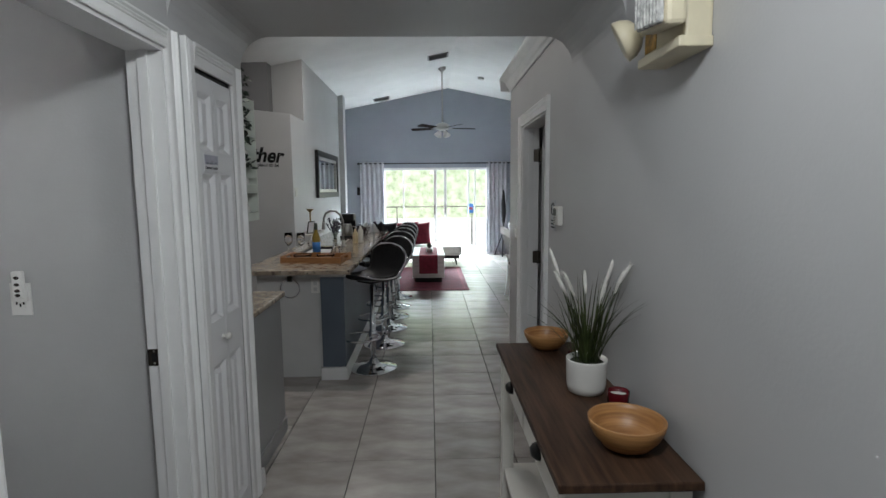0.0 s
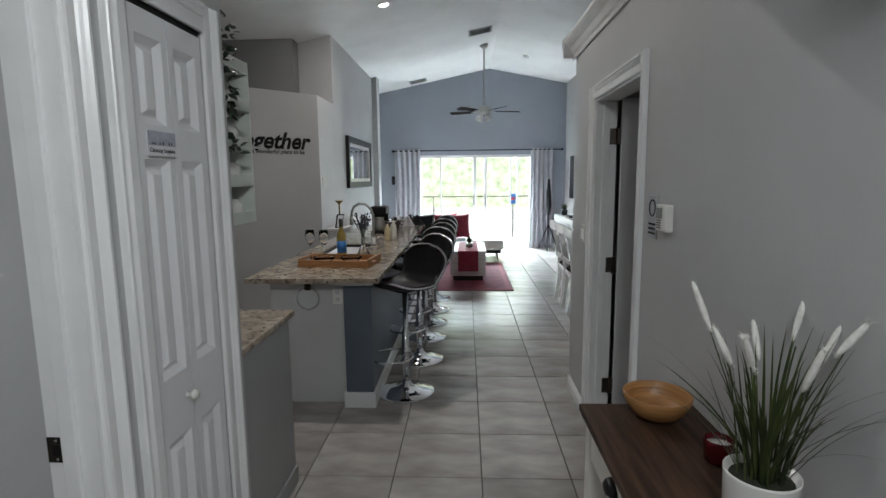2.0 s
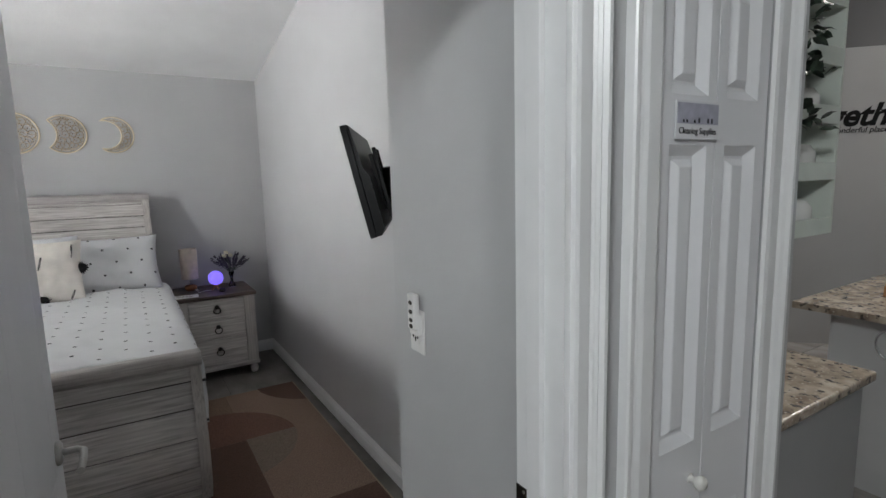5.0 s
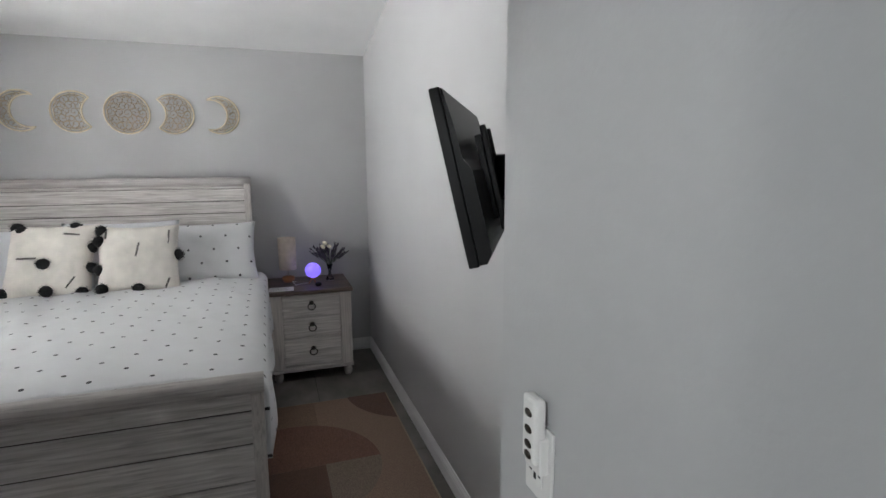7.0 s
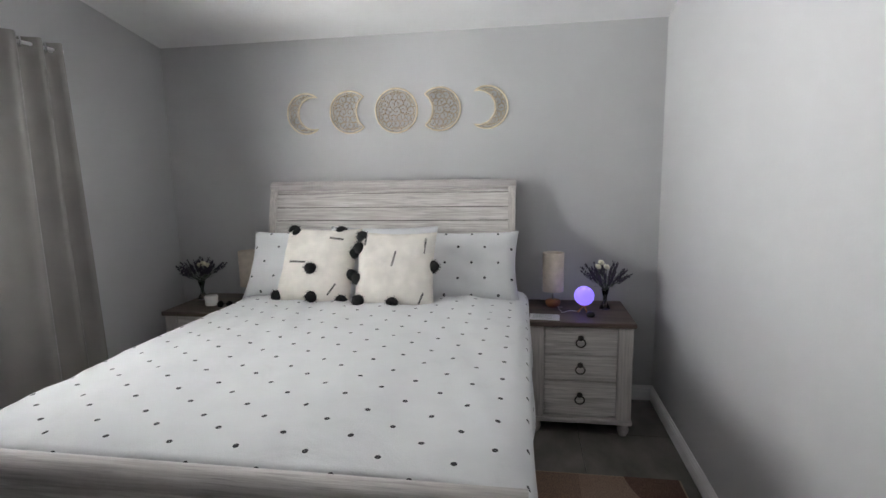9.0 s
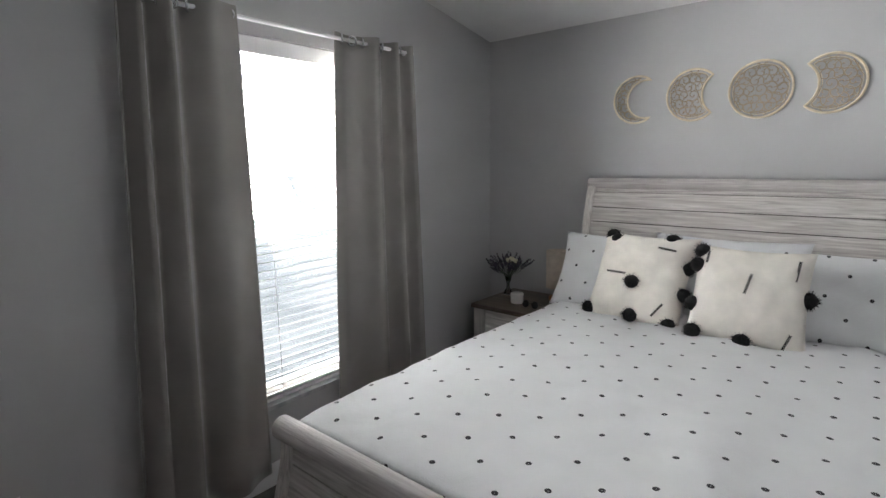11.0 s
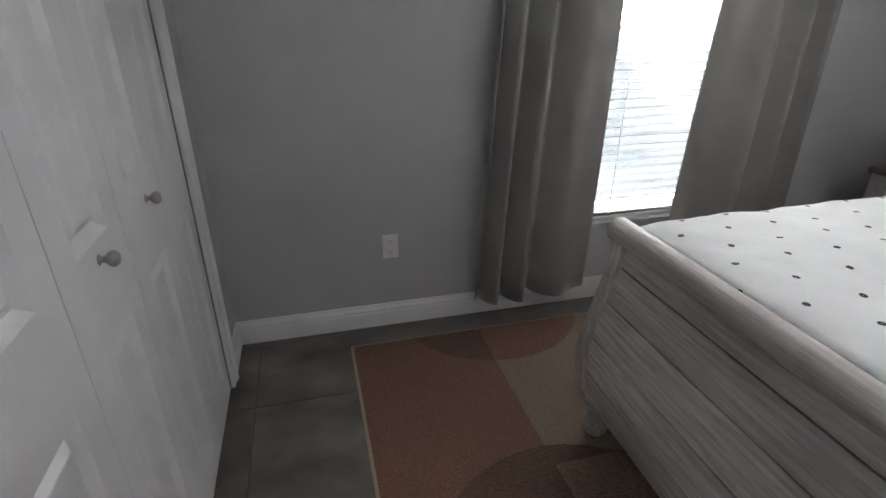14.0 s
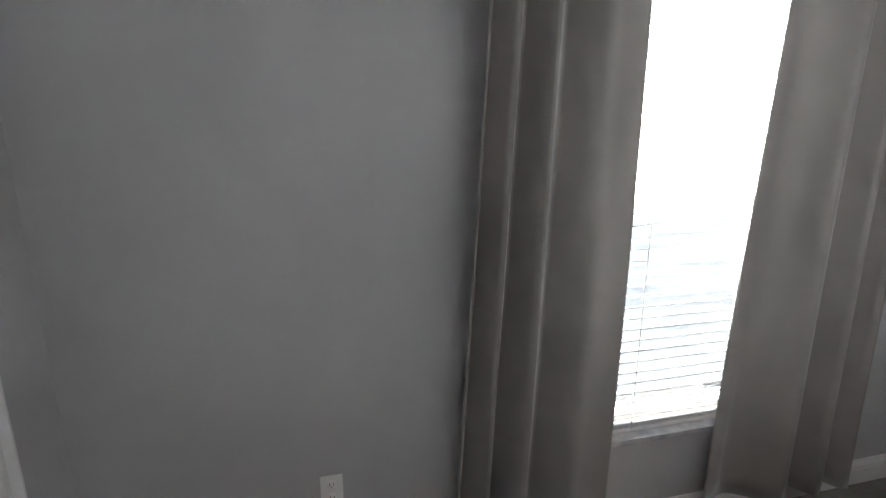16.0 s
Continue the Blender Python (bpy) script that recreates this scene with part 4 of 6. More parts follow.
cushion(leaning(-4.20, 0.585, 0.99, 28, -6, 0), 0.49, 2, [(-0.20, 0.22, 0.01), (-0.16, 0.19, 0.03), (0.12, 0.215, 0.015), (0.0, -0.04, 0.085), (0.215, 0.08, 0.01), (0.225, -0.05, 0.01), (-0.215, -0.2, 0.03), (0.02, -0.20, 0.05), (0.2, -0.21, 0.03)], [(-0.09, 0.0, 9, 0), (0.13, 0.15, 8, -6), (0.15, -0.15, 7, 60)])
cushion(leaning(-4.13, 1.075, 0.985, 26, 5, -1), 0.46, 3, [(-0.20, 0.19, 0.02), (-0.21, 0.12, 0.03), (0.215, 0.02, 0.01), (0.0, -0.20, 0.05), (-0.19, -0.19, 0.05), (-0.21, -0.06, 0.02)], [(0.0, 0.05, 8, 78), (0.17, 0.13, 8, 84), (-0.17, 0.16, 5, 85), (0.16, -0.17, 6, 70)])

# moon phase wall pieces
MOONF = mat("tan_cut_ply", (0.46, 0.38, 0.28), 0.6, var=0.1)
MOONW = mat("pale_birch_ply", (0.78, 0.69, 0.52), 0.55, var=0.08, scale=20)


def crescent(c, r, cut, side, n=44):
    """Outline of a disc bitten by another disc; cut is the second centre's shift, side its way."""
    if cut is None:
        return [(r * math.cos(t), r * math.sin(t)) for t in (6.28318 * i / n for i in range(n))]
    d, r2 = cut
    xi = (d * d + r * r - r2 * r2) / (2 * d)
    yi = math.sqrt(max(1e-6, r * r - xi * xi))
    a1 = math.atan2(yi, xi)
    outer = [(r * math.cos(t), r * math.sin(t)) for t in (a1 + (6.28318 - 2 * a1) * i / n for i in range(n + 1))]
    b1 = math.atan2(-yi, xi - d)
    b2 = math.atan2(yi, xi - d)
    if b2 > 0 and b1 < 0:
        b1 += 6.28318
    inner = [(d + r2 * math.cos(t), r2 * math.sin(t)) for t in (b1 + (b2 - b1) * i / 26 for i in range(1, 26))]
    return [(side * x, y) for x, y in outer + inner]


def moon(y, r, cut, side, label):
    t = thing("moon_wall_art", label, "wall art", pose(XH + 0.004, y, 1.936, 90, 0, 90), "moon phase wall art")
    out = crescent(None, r, cut, side)
    part("rim", tube([(x, z, 0.004) for x, z in out], 0.0058, 6, closed=True), MOONW, t)
    inside = crescent(None, r * 0.88, (cut[0], cut[1] * 1.10) if cut else None, side)
    part("inner_rim", tube([(x, z, 0.003) for x, z in inside], 0.0016, 5, closed=True), MOONW, t)
    bm = bmesh.new()
    q = random.Random(7)

    def ok(x, z):
        if math.hypot(x, z) > r * 0.93:
            return False
        return cut is None or math.hypot(side * x - cut[0], z) > cut[1] * 1.04

    k = 0
    step = r / 3.1
    for i in range(-5, 6):
        for j in range(-5, 6):
            cx, cz = i * step + (step / 2 if j % 2 else 0), j * step * 0.9
            if not ok(cx, cz):
                continue
            k += 1
            s = 1 if (i + j) % 2 else -1
            a0 = math.atan2(cz, cx)
            pts = []
            for h in range(15):
                th = a0 + s * h * 0.62
                rr = step * (0.10 + 0.052 * h)
                px, pz = cx + rr * math.cos(th), cz + rr * math.sin(th)
                if ok(px, pz):
                    pts.append((px, pz, 0.003))
            if len(pts) > 3:
                tube(pts, 0.0027, 4, bm)
    tagged(part("filigree", bm, MOONF, t, "cut scroll filigree"), "cut scroll filigree", kind="stuff")


moon(0.325, 0.133, (0.055, 0.108), 1, "pale wooden thin crescent moon with scroll filigree")
moon(0.635, 0.137, (0.165, 0.12), 1, "pale wooden half moon with scroll filigree")
moon(0.955, 0.142, None, 1, "pale wooden full moon disc with scroll filigree")
moon(1.245, 0.137, (0.165, 0.12), -1, "pale wooden waning half moon with scroll filigree")
moon(1.555, 0.133, (0.055, 0.108), -1, "pale wooden waning crescent with scroll filigree")


# nightstands
RINGP = [(0.0, 0.006), (0.014, 0.005), (0.017, 0.0), (0.0, 0.0)]


def nightstand(m):
    t = thing("nightstand", "white-washed nightstand with a brown top and ring pulls", "nightstand", m, "nightstands beside the bed")
    W, D, H = 0.60, 0.52, 0.68
    part("top", one(0, D, 0, W, H - 0.028, H, bevel=0.006), NTOP, t, "dark brown weathered top")
    part("carcass", one(0.0, D - 0.035, 0.03, W - 0.03, 0.10, H - 0.028), WOODY, t)
    for y in (0.015, W - 0.095):
        part("stile", one(D - 0.055, D - 0.015, y, y + 0.08, 0.09, H - 0.028, bevel=0.004), WOODZ, t)
    part("plinth", one(0.0, D - 0.008, 0.008, W - 0.008, 0.075, 0.105, bevel=0.006), WOODR, t)
    for z0, z1 in ((0.125, 0.325), (0.333, 0.478), (0.486, 0.645)):
        d = part("drawer_front", one(D - 0.037, D - 0.022, 0.10, W - 0.10, z0, z1, bevel=0.003), WOODY, t)
        zc = (z0 + z1) / 2
        part("rosette", lathe(RINGP, 14, pose(D - 0.022, W / 2, zc + 0.018, 0, 90, 0)), BRONZE, d)
        part("ring_pull", tube([(D - 0.012, W / 2 + 0.026 * math.sin(a), zc - 0.008 - 0.024 * math.cos(a)) for a in (6.283 * i / 20 for i in range(20))], 0.0042, 8, closed=True), BRONZE, d, "dark iron ring pull")
    for x in (0.04, D - 0.05):
        for y in (0.05, W - 0.05):
            part("bun_foot", lathe([(r * 0.72, z * 0.8) for r, z in BUN], 14, pose(x, y, 0)), WOODR, t)
    return t


NSX = -4.73
ns = nightstand(pose(NSX, 1.815, 0))
copy_thing(ns, pose(NSX, -0.50, 0))
SHADE = mat("beige_lamp_shade", (0.60, 0.52, 0.44), 0.9, var=0.05, scale=30, bump=0.4, bscale=200)
OAK = mat("orange_oak", (0.36, 0.15, 0.05), 0.45, var=0.2, scale=12)


def table_lamp(x, y):
    t = thing("table_lamp", "small lamp with a beige drum shade and wooden base", "table lamp", pose(x, y, 0.6802), "bedside table lamps")
    part("base", lathe([(0.0, 0.0), (0.034, 0.0), (0.046, 0.02), (0.045, 0.04), (0.02, 0.048), (0.0, 0.048)], 24), OAK, t, "turned orange wood base")
    part("stem", tube([(0, 0, 0.045), (0, 0, 0.13)], 0.006, 8), NICKEL, t)
    part("shade", lathe([(0.064, 0.10), (0.066, 0.34), (0.0645, 0.342), (0.062, 0.34), (0.060, 0.10), (0.064, 0.10)], 32), SHADE, t, "beige fabric drum shade")
    part("shade_ring", lathe([(0.006, 0.128), (0.060, 0.128), (0.060, 0.131), (0.006, 0.131), (0.006, 0.128)], 20), NICKEL, t)


table_lamp(-4.56, 1.975)
table_lamp(-4.56, -0.07)
VGLASS = glass("clear_glass")
LAV = mat("dusty_lavender", (0.06, 0.048, 0.075), 0.9, var=0.3, scale=40)
STEMG = mat("grey_green_stem", (0.05, 0.07, 0.045), 0.7, var=0.3, scale=30)
PETAL = mat("cream_petal", (0.75, 0.72, 0.55), 0.7, var=0.05)


def lavender(x, y, z, h, spread, n, whites, seed, name_label):
    q = random.Random(seed)
    t = thing("flower_vase", name_label, "flower vase", pose(x, y, z), "lavender vases")
    ob = part("vase", lathe([(0.0, 0.0), (0.032, 0.0), (0.033, 0.006), (0.012, 0.05), (0.011, 0.075), (0.024, 0.125), (0.0225, 0.125), (0.009, 0.076), (0.009, 0.05), (0.025, 0.01), (0.0, 0.008)], 22), VGLASS, t, "clear flared glass vase")
    for i in range(n):
        a = 6.283 * i / n + q.uniform(-0.3, 0.3)
        out, hh = spread * q.uniform(0.35, 1.0), h * q.uniform(0.65, 1.0)
        p0 = Vector((0.004 * math.cos(a), 0.004 * math.sin(a), 0.03))
        p1 = Vector((0.014 * math.cos(a), 0.014 * math.sin(a), 0.125))
        p2 = Vector((out * math.cos(a), out * math.sin(a), 0.125 + hh * (1 - 0.35 * out / spread)))
        bm = tube([p0, p1, p1.lerp(p2, 0.5) + Vector((0, 0, 0.012)), p2], 0.0011, 5)
        d = (p2 - p1).normalized()
        s1, s2 = d.orthogonal().normalized(), d.cross(d.orthogonal()).normalized()
        for k in range(5):
            c = p1.lerp(p2, 0.15 + 0.1 * k)
            v = s1 * q.uniform(-1, 1) + s2 * q.uniform(-1, 1) + d * 1.5
            bm.faces.new((bm.verts.new(c), bm.verts.new(c + v * 0.012 + s1 * 0.003), bm.verts.new(c + v * 0.024)))
        st = part("stem", bm, STEMG, t)
        bm = bmesh.new()
        for k in range(34):
            c = p1.lerp(p2, q.uniform(0.5, 1.0))
            v = (s1 * q.gauss(0, 1) + s2 * q.gauss(0, 1)).normalized() * q.uniform(0.002, 0.007)
            ball(bm, c + v, 0.0032, 1, (1, 1, 1.4))
        part("blossom", bm, LAV, st, "dusty purple blossom spike")
    for wx, wy, wz in whites:
        bm = bmesh.new()
        for k in range(9):
            a = k * 2.4
            ball(bm, (wx + 0.009 * math.cos(a) * (k > 0), wy + 0.009 * math.sin(a) * (k > 0), wz + 0.004 * (k % 3)), 0.010, 2, (1, 1, 1.2))
        bl = part("white_flower", bm, PETAL, t, "creamy white flower head")
        part("flower_stem", tube([(0, 0, 0.05), (wx * 0.4, wy * 0.4, 0.14), (wx, wy, wz)], 0.0016, 6), STEMG, bl)
    return ob


lavender(-4.52, 2.285, 0.6803, 0.20, 0.18, 40, ((0.02, -0.03, 0.29), (0.0, -0.045, 0.26), (0.03, 0.0, 0.265)), 3, "glass vase of dried lavender and white flowers")
lavender(-4.55, -0.43, 0.6803, 0.20, 0.18, 40, ((0.05, 0.06, 0.26), (0.03, 0.075, 0.245), (0.06, 0.04, 0.25)), 8, "glass vase of lavender with one white rose")

# purple glowing orb on a wooden stand
orb = thing("orb_lamp", "glowing violet orb lamp on a small wooden stand", "orb lamp", pose(-4.42, 2.15, 0.6803))
part("globe", ball(bmesh.new(), (0, 0, 0.105), 0.058, 3), glow("violet_glow", (0.20, 0.14, 1.0), 0.42), orb, "glowing violet moon globe")
for a in (0.5, 2.6, 4.7):
    part("stand_leg", tube([(0.035 * math.cos(a), 0.035 * math.sin(a), 0.005), (0.012 * math.cos(a), 0.012 * math.sin(a), 0.035), (0.035 * math.cos(a + 2.6), 0.035 * math.sin(a + 2.6), 0.058)], 0.005, 8), OAK, orb)
part("cable", tube([(-0.02, -0.02, 0.004), (-0.03, -0.08, 0.004), (0.02, -0.13, 0.004), (-0.05, -0.15, 0.02), (-0.10, -0.12, 0.004)], 0.0022, 6), WHITE, orb, "thin white cable")
ub = thing("small_speaker", "small dark round speaker beside the orb", "speaker", pose(-4.345, 2.18, 0.6803))
part("body", lathe([(0, 0), (0.022, 0), (0.026, 0.012), (0.02, 0.026), (0, 0.03)], 20), BLACK, ub)
nb = thing("notepad", "white printed card lying on the nightstand", "notepad", pose(-4.30, 1.915, 0.6803, 0, 0, -4))
part("sheets", one(-0.055, 0.055, -0.085, 0.085, 0, 0.006, bevel=0.001), PAPER, nb)
for i in range(6):
    part("text_bar", one(-0.04 + i * 0.015, -0.036 + i * 0.015, -0.07, 0.06 - 0.01 * (i % 3), 0.006, 0.0064), mat("grey_print", (0.3, 0.3, 0.3)), nb)
jar = thing("candle_jar", "white candle jar with a metal lid band", "candle", pose(-4.40, -0.265, 0.6803))
part("jar", lathe([(0, 0), (0.038, 0), (0.041, 0.004), (0.041, 0.048), (0, 0.048)], 26), CERAMIC, jar)
part("lid", lathe([(0.0425, 0.046), (0.0425, 0.062), (0.04, 0.065), (0, 0.065), (0, 0.046)], 26), CERAMIC, jar, "white lid")
gl = thing("sunglasses", "dark folded glasses on the nightstand", "glasses", pose(-4.36, -0.14, 0.6803))
for y in (-0.03, 0.035):
    part("lens", lathe([(0, 0.004), (0.022, 0.003), (0.024, 0), (0, 0)], 16, pose(0.01, y, 0.02, 0, 75, 0)), BLACK, gl)
    part("temple", tube([(0.0, y, 0.022), (-0.05, y + 0.02, 0.008), (-0.09, y - 0.01, 0.004)], 0.002, 6), BLACK, gl)
part("bridge", tube([(0.01, -0.01, 0.024), (0.012, 0.003, 0.028), (0.01, 0.015, 0.024)], 0.002, 6), BLACK, gl)


# television on an arm
tv = thing("wall_television", "black flat television on a swing-out wall arm", "television", pose(-1.742, 2.364, 1.522))
PAN = pose(0, 0, 0, 0, 0, -29) @ pose(0, 0, 0, 13, 0, 0)
part("screen_panel", one(-0.31, 0.31, -0.012, 0.010, -0.172, 0.19, bevel=0.003, m=PAN), BLACK, tv, "thin black panel")
part("screen", one(-0.30, 0.30, -0.0135, -0.012, -0.16, 0.183, m=PAN), mat("black_glass", (0.006, 0.006, 0.007), 0.2, spec=0.3), tv, "dark glossy screen")
COVER = [(0.008, -0.170), (0.026, -0.170), (0.040, -0.150), (0.038, 0.02), (0.024, 0.045), (0.020, 0.12), (0.014, 0.186), (0.008, 0.188)]
part("back_cover", prism(COVER, 0.606, PAN @ Matrix(((0, 0, 1, -0.303), (1, 0, 0, 0), (0, 1, 0, 0), (0, 0, 0, 1)))), BLACK, tv, "black tapered back cover")
part("mount_plate", one(-0.06, 0.10, 0.034, 0.050, -0.10, 0.10, bevel=0.002, m=PAN), BLACK, tv)
for x in (-0.045, 0.085):
    part("mount_rail", one(x - 0.012, x + 0.012, 0.050, 0.064, -0.13, 0.12, bevel=0.003, m=PAN), BLACK, tv)
part("tilt_head", one(-0.02, 0.06, 0.06, 0.12, -0.045, 0.065, bevel=0.008), BLACK, tv)
part("swing_arm", prism([(0.0, -0.022), (0.10, -0.018), (0.11, 0.0), (0.10, 0.018), (0.0, 0.024)], 0.016, pose(0.03, 0.11, 0.03, 0, 0, 42) @ pose(0, 0, 0, 90)), BLACK, tv)
part("swing_arm", prism([(0.0, -0.026), (0.10, -0.03), (0.115, 0.0), (0.10, 0.026), (0.0, 0.02)], 0.022, pose(0.095, 0.165, 0.0, 0, 0, 120) @ pose(0, 0, 0, 90)), BLACK, tv)
part("lock_lever", tube([(0.06, 0.12, 0.04), (0.075, 0.14, 0.06), (0.09, 0.15, 0.05)], 0.006, 6), BLACK, tv)
part("cable", tube([(0.0, 0.08, -0.09), (0.04, 0.16, -0.13), (0.08, 0.23, -0.19)], 0.0025, 5), BLACK, tv, "thin black cable")
part("wall_plate", one(-0.06, 0.08, 0.234, 0.2755, -0.14, 0.12, bevel=0.004), BLACK, tv)
part("hinge_block", one(-0.02, 0.05, 0.190, 0.236, -0.09, 0.07, bevel=0.006), BLACK, tv)
part("cable", tube([(0.05, 0.05, -0.08), (0.10, 0.12, -0.14), (0.09, 0.18, -0.11), (0.04, 0.23, -0.15)], 0.004, 6), BLACK, tv, "drooping black cable")

# outlet
ot = thing("wall_outlet", "white double wall outlet on the grey wall", "outlet", pose(-1.863, YW, 0.405))
part("plate", one(-0.035, 0.035, 0, 0.005, -0.057, 0.057, bevel=0.002), SWPLATE, ot)
for z in (-0.024, 0.024):
    s = part("socket", lathe([(0, 0.003), (0.0155, 0.0025), (0.017, 0)], 20, pose(0, 0.005, z, -90)), SWPLATE, ot)
    for dx in (-0.006, 0.006):
        part("slot", one(dx - 0.001, dx + 0.001, 0.0075, 0.0088, z, z + 0.008), BLACK, s)
    part("slot", one(-0.002, 0.002, 0.0075, 0.0088, z - 0.009, z - 0.005), BLACK, s)

# window
win = tagged(thing("window_1", "white sash window with white slatted blind", "window", pose(0, 0, 0)), kind="structure")
for x0, x1, z0, z1 in ((WX0, WX0 + 0.05, WZ0, WZ1), (WX1 - 0.05, WX1, WZ0, WZ1), (WX0 + 0.05, WX1 - 0.05, WZ0, WZ0 + 0.06), (WX0 + 0.05, WX1 - 0.05, WZ1 - 0.05, WZ1), (WX0 + 0.05, WX1 - 0.05, 1.24, 1.285)):
    part("window_frame", one(x0, x1, YW - 0.13, YW - 0.08, z0, z1, bevel=0.003), WHITE, win)
pane = part("pane", one(WX0 + 0.05, WX1 - 0.05, YW - 0.107, YW - 0.103, WZ0 + 0.06, WZ1 - 0.05), VGLASS, win)
pane.visible_shadow = False
MARBLE = mat("white_marble", (0.62, 0.62, 0.63), 0.25, var=0.15, scale=14, dark=(0.36, 0.37, 0.40))
part("window_sill", one(WX0 - 0.02, WX1 + 0.02, YW - 0.08, YW + 0.018, WZ0 - 0.022, WZ0 + 0.002, bevel=0.003), MARBLE, win, "veined white marble sill")
part("lintel_band", one(WX0, WX1, YW - 0.07, YW - 0.02, WZ1 - 0.075, WZ1, bevel=0.004), WHITE, win, "white blind head rail")
SLAT = mat("white_blind_slat", (0.82, 0.82, 0.81), 0.5)
z = WZ0 + 0.03
while z < WZ1 - 0.09:
    part("slat", one(WX0 + 0.012, WX1 - 0.012, -0.022, 0.022, -0.0012, 0.0012, m=pose(0, YW - 0.045, z, 16)), SLAT, win)
    z += 0.042
for x in (WX0 + 0.15, WX1 - 0.2):
    part("ladder_cord", tube([(x, YW - 0.022, WZ0 + 0.01), (x, YW - 0.022, WZ1 - 0.07)], 0.0016, 5), SLAT, win)
part("bottom_rail", one(WX0 + 0.01, WX1 - 0.01, YW - 0.066, YW - 0.024, WZ0 + 0.003, WZ0 + 0.02, bevel=0.003), SLAT, win)

# curtains
DRAPE = mat("taupe_satin_drape", (0.30, 0.286, 0.272), 0.27, spec=0.9, var=0.05, scale=3, bump=0.15, bscale=300)
DRAPE.node_tree.nodes["Principled BSDF"].inputs["Sheen Weight"].default_value = 0.5
DRAPE.node_tree.nodes["Principled BSDF"].inputs["Sheen Roughness"].default_value = 0.35


def drape(name, x0, x1, top, bottom, y, folds, material, label, seed, flare=0.0, amp=0.045, group="", m=None, crowd=1.0, spread=(0.0, 0.0)):
    """A hanging curtain with deep folds, fuller to the bottom; it hangs across x."""
    q = random.Random(seed)
    bm = bmesh.new()
    NU, NV = folds * 14, 22
    ph = [q.uniform(0.75, 1.25) for _ in range(folds + 2)]
    rows = []
    for j in range(NV + 1):
        t = j / NV
        row = []
        for i in range(NU + 1):
            u = i / NU
            k = folds * (u ** crowd if crowd > 0 else 1 - (1 - u) ** -crowd)
            a = amp * (ph[int(k)] * (1 - k % 1) + ph[min(int(k) + 1, folds + 1)] * (k % 1)) * (0.8 + 0.35 * t)
            w = 1 + flare * t * t
            xx = x0 + (x1 - x0) * (0.5 + (u - 0.5) * w) + 0.10 * a * math.sin(k * 6.283 * 2 + seed) + t * (spread[0] * (1 - u) + spread[1] * u)
            yy = y + a * math.sin(k * 6.283 + 0.5 * math.sin(t * 2 + seed)) + 0.006 * noise.noise(Vector((u * 9, t * 2, seed)))
            zz = top - (top - bottom) * t + 0.012 * math.sin(k * 6.283 + 1) * t
            row.append(bm.verts.new((xx, yy, zz)))
        rows.append(row)
    for a, b in zip(rows, rows[1:]):
        for i in range(NU):
            bm.faces.new((a[i], a[i + 1], b[i + 1], b[i])).smooth = True
    t = thing(name, label, "curtain", m or pose(0, 0, 0), group)
    ob = part("cloth", bm, material, t)
    so = ob.modifiers.new("thickness", "SOLIDIFY")
    so.thickness = 0.003
    return t


RODZ = 2.20
CY = YW + 0.085
for xa, xb, seed, crowd, spread in ((-2.795, -2.345, 1, 2.0, (-0.01, 0.10)), (-3.86, -3.315, 4, -1.8, (-0.05, 0.085))):
    c = drape("window_curtain", xa, xb, RODZ + 0.035, 0.115, CY, 3, DRAPE, "taupe satin grommet curtain hanging to the floor", seed, 0.0, 0.058, "bedroom curtains", None, crowd, spread)
    for i in range(8):
        x = xa + (xb - xa) * (i + 0.5) / 8
        part("grommet", lathe([(0.017, -0.004), (0.026, -0.004), (0.027, 0), (0.026, 0.004), (0.017, 0.004), (0.017, -0.004)], 20, pose(x, CY, RODZ, 0, 90, 30 * (-1) ** i)), CHROME, c, "silver grommet ring")
rod = thing("curtain_rod", "white metal curtain rod on wall brackets", "curtain rod", pose(0, CY, RODZ))
part("rod", tube([(-3.85, 0, 0), (-2.36, 0, 0)], 0.009, 12), WHITE, rod)
for x in (-3.80, -2.42):
    part("bracket", tube([(x, -0.085, -0.02), (x, -0.03, -0.012), (x, 0, -0.010)], 0.006, 8), WHITE, rod)
for x in (-3.85, -2.36):
    part("finial", ball(bmesh.new(), (x, 0, 0), 0.016, 2), WHITE, rod)

# rug with tan and brown patches
def rugmat(name, c, d):
    m = mat(name, c, 0.95, var=0.2, scale=110, bump=0.9, bscale=180, dark=d, stretch=(0.8, 2.8, 1))
    return m


R1 = rugmat("rust_brown_weave", (0.255, 0.134, 0.094), (0.12, 0.062, 0.043))
R2 = rugmat("tan_weave", (0.285, 0.222, 0.178), (0.16, 0.117, 0.085))
R3 = rugmat("dark_brown_weave", (0.18, 0.1, 0.07), (0.065, 0.036, 0.026))
R4 = rugmat("mid_brown_weave", (0.32, 0.21, 0.15), (0.12, 0.078, 0.055))
R6 = rugmat("pink_tan_weave", (0.35, 0.245, 0.185), (0.19, 0.122, 0.09))
R5 = rugmat("cream_binding", (0.45, 0.37, 0.27), (0.30, 0.24, 0.17))
rug = thing("area_rug", "brown and tan patchwork area rug with dark circles", "rug", pose(0, 0, 0))
RX0, RX1, RY0, RY1 = -3.825, -1.645, -0.575, 2.56
part("backing", one(RX0, RX1, RY0, RY1, 0.0005, 0.007, bevel=0.002), R5, rug, "cream bound edge")
gx, gy = (RX0 + 0.012, -3.06, -2.235, RX1 - 0.012), (RY0 + 0.012, 0.25, 1.16, 2.07, RY1 - 0.012)
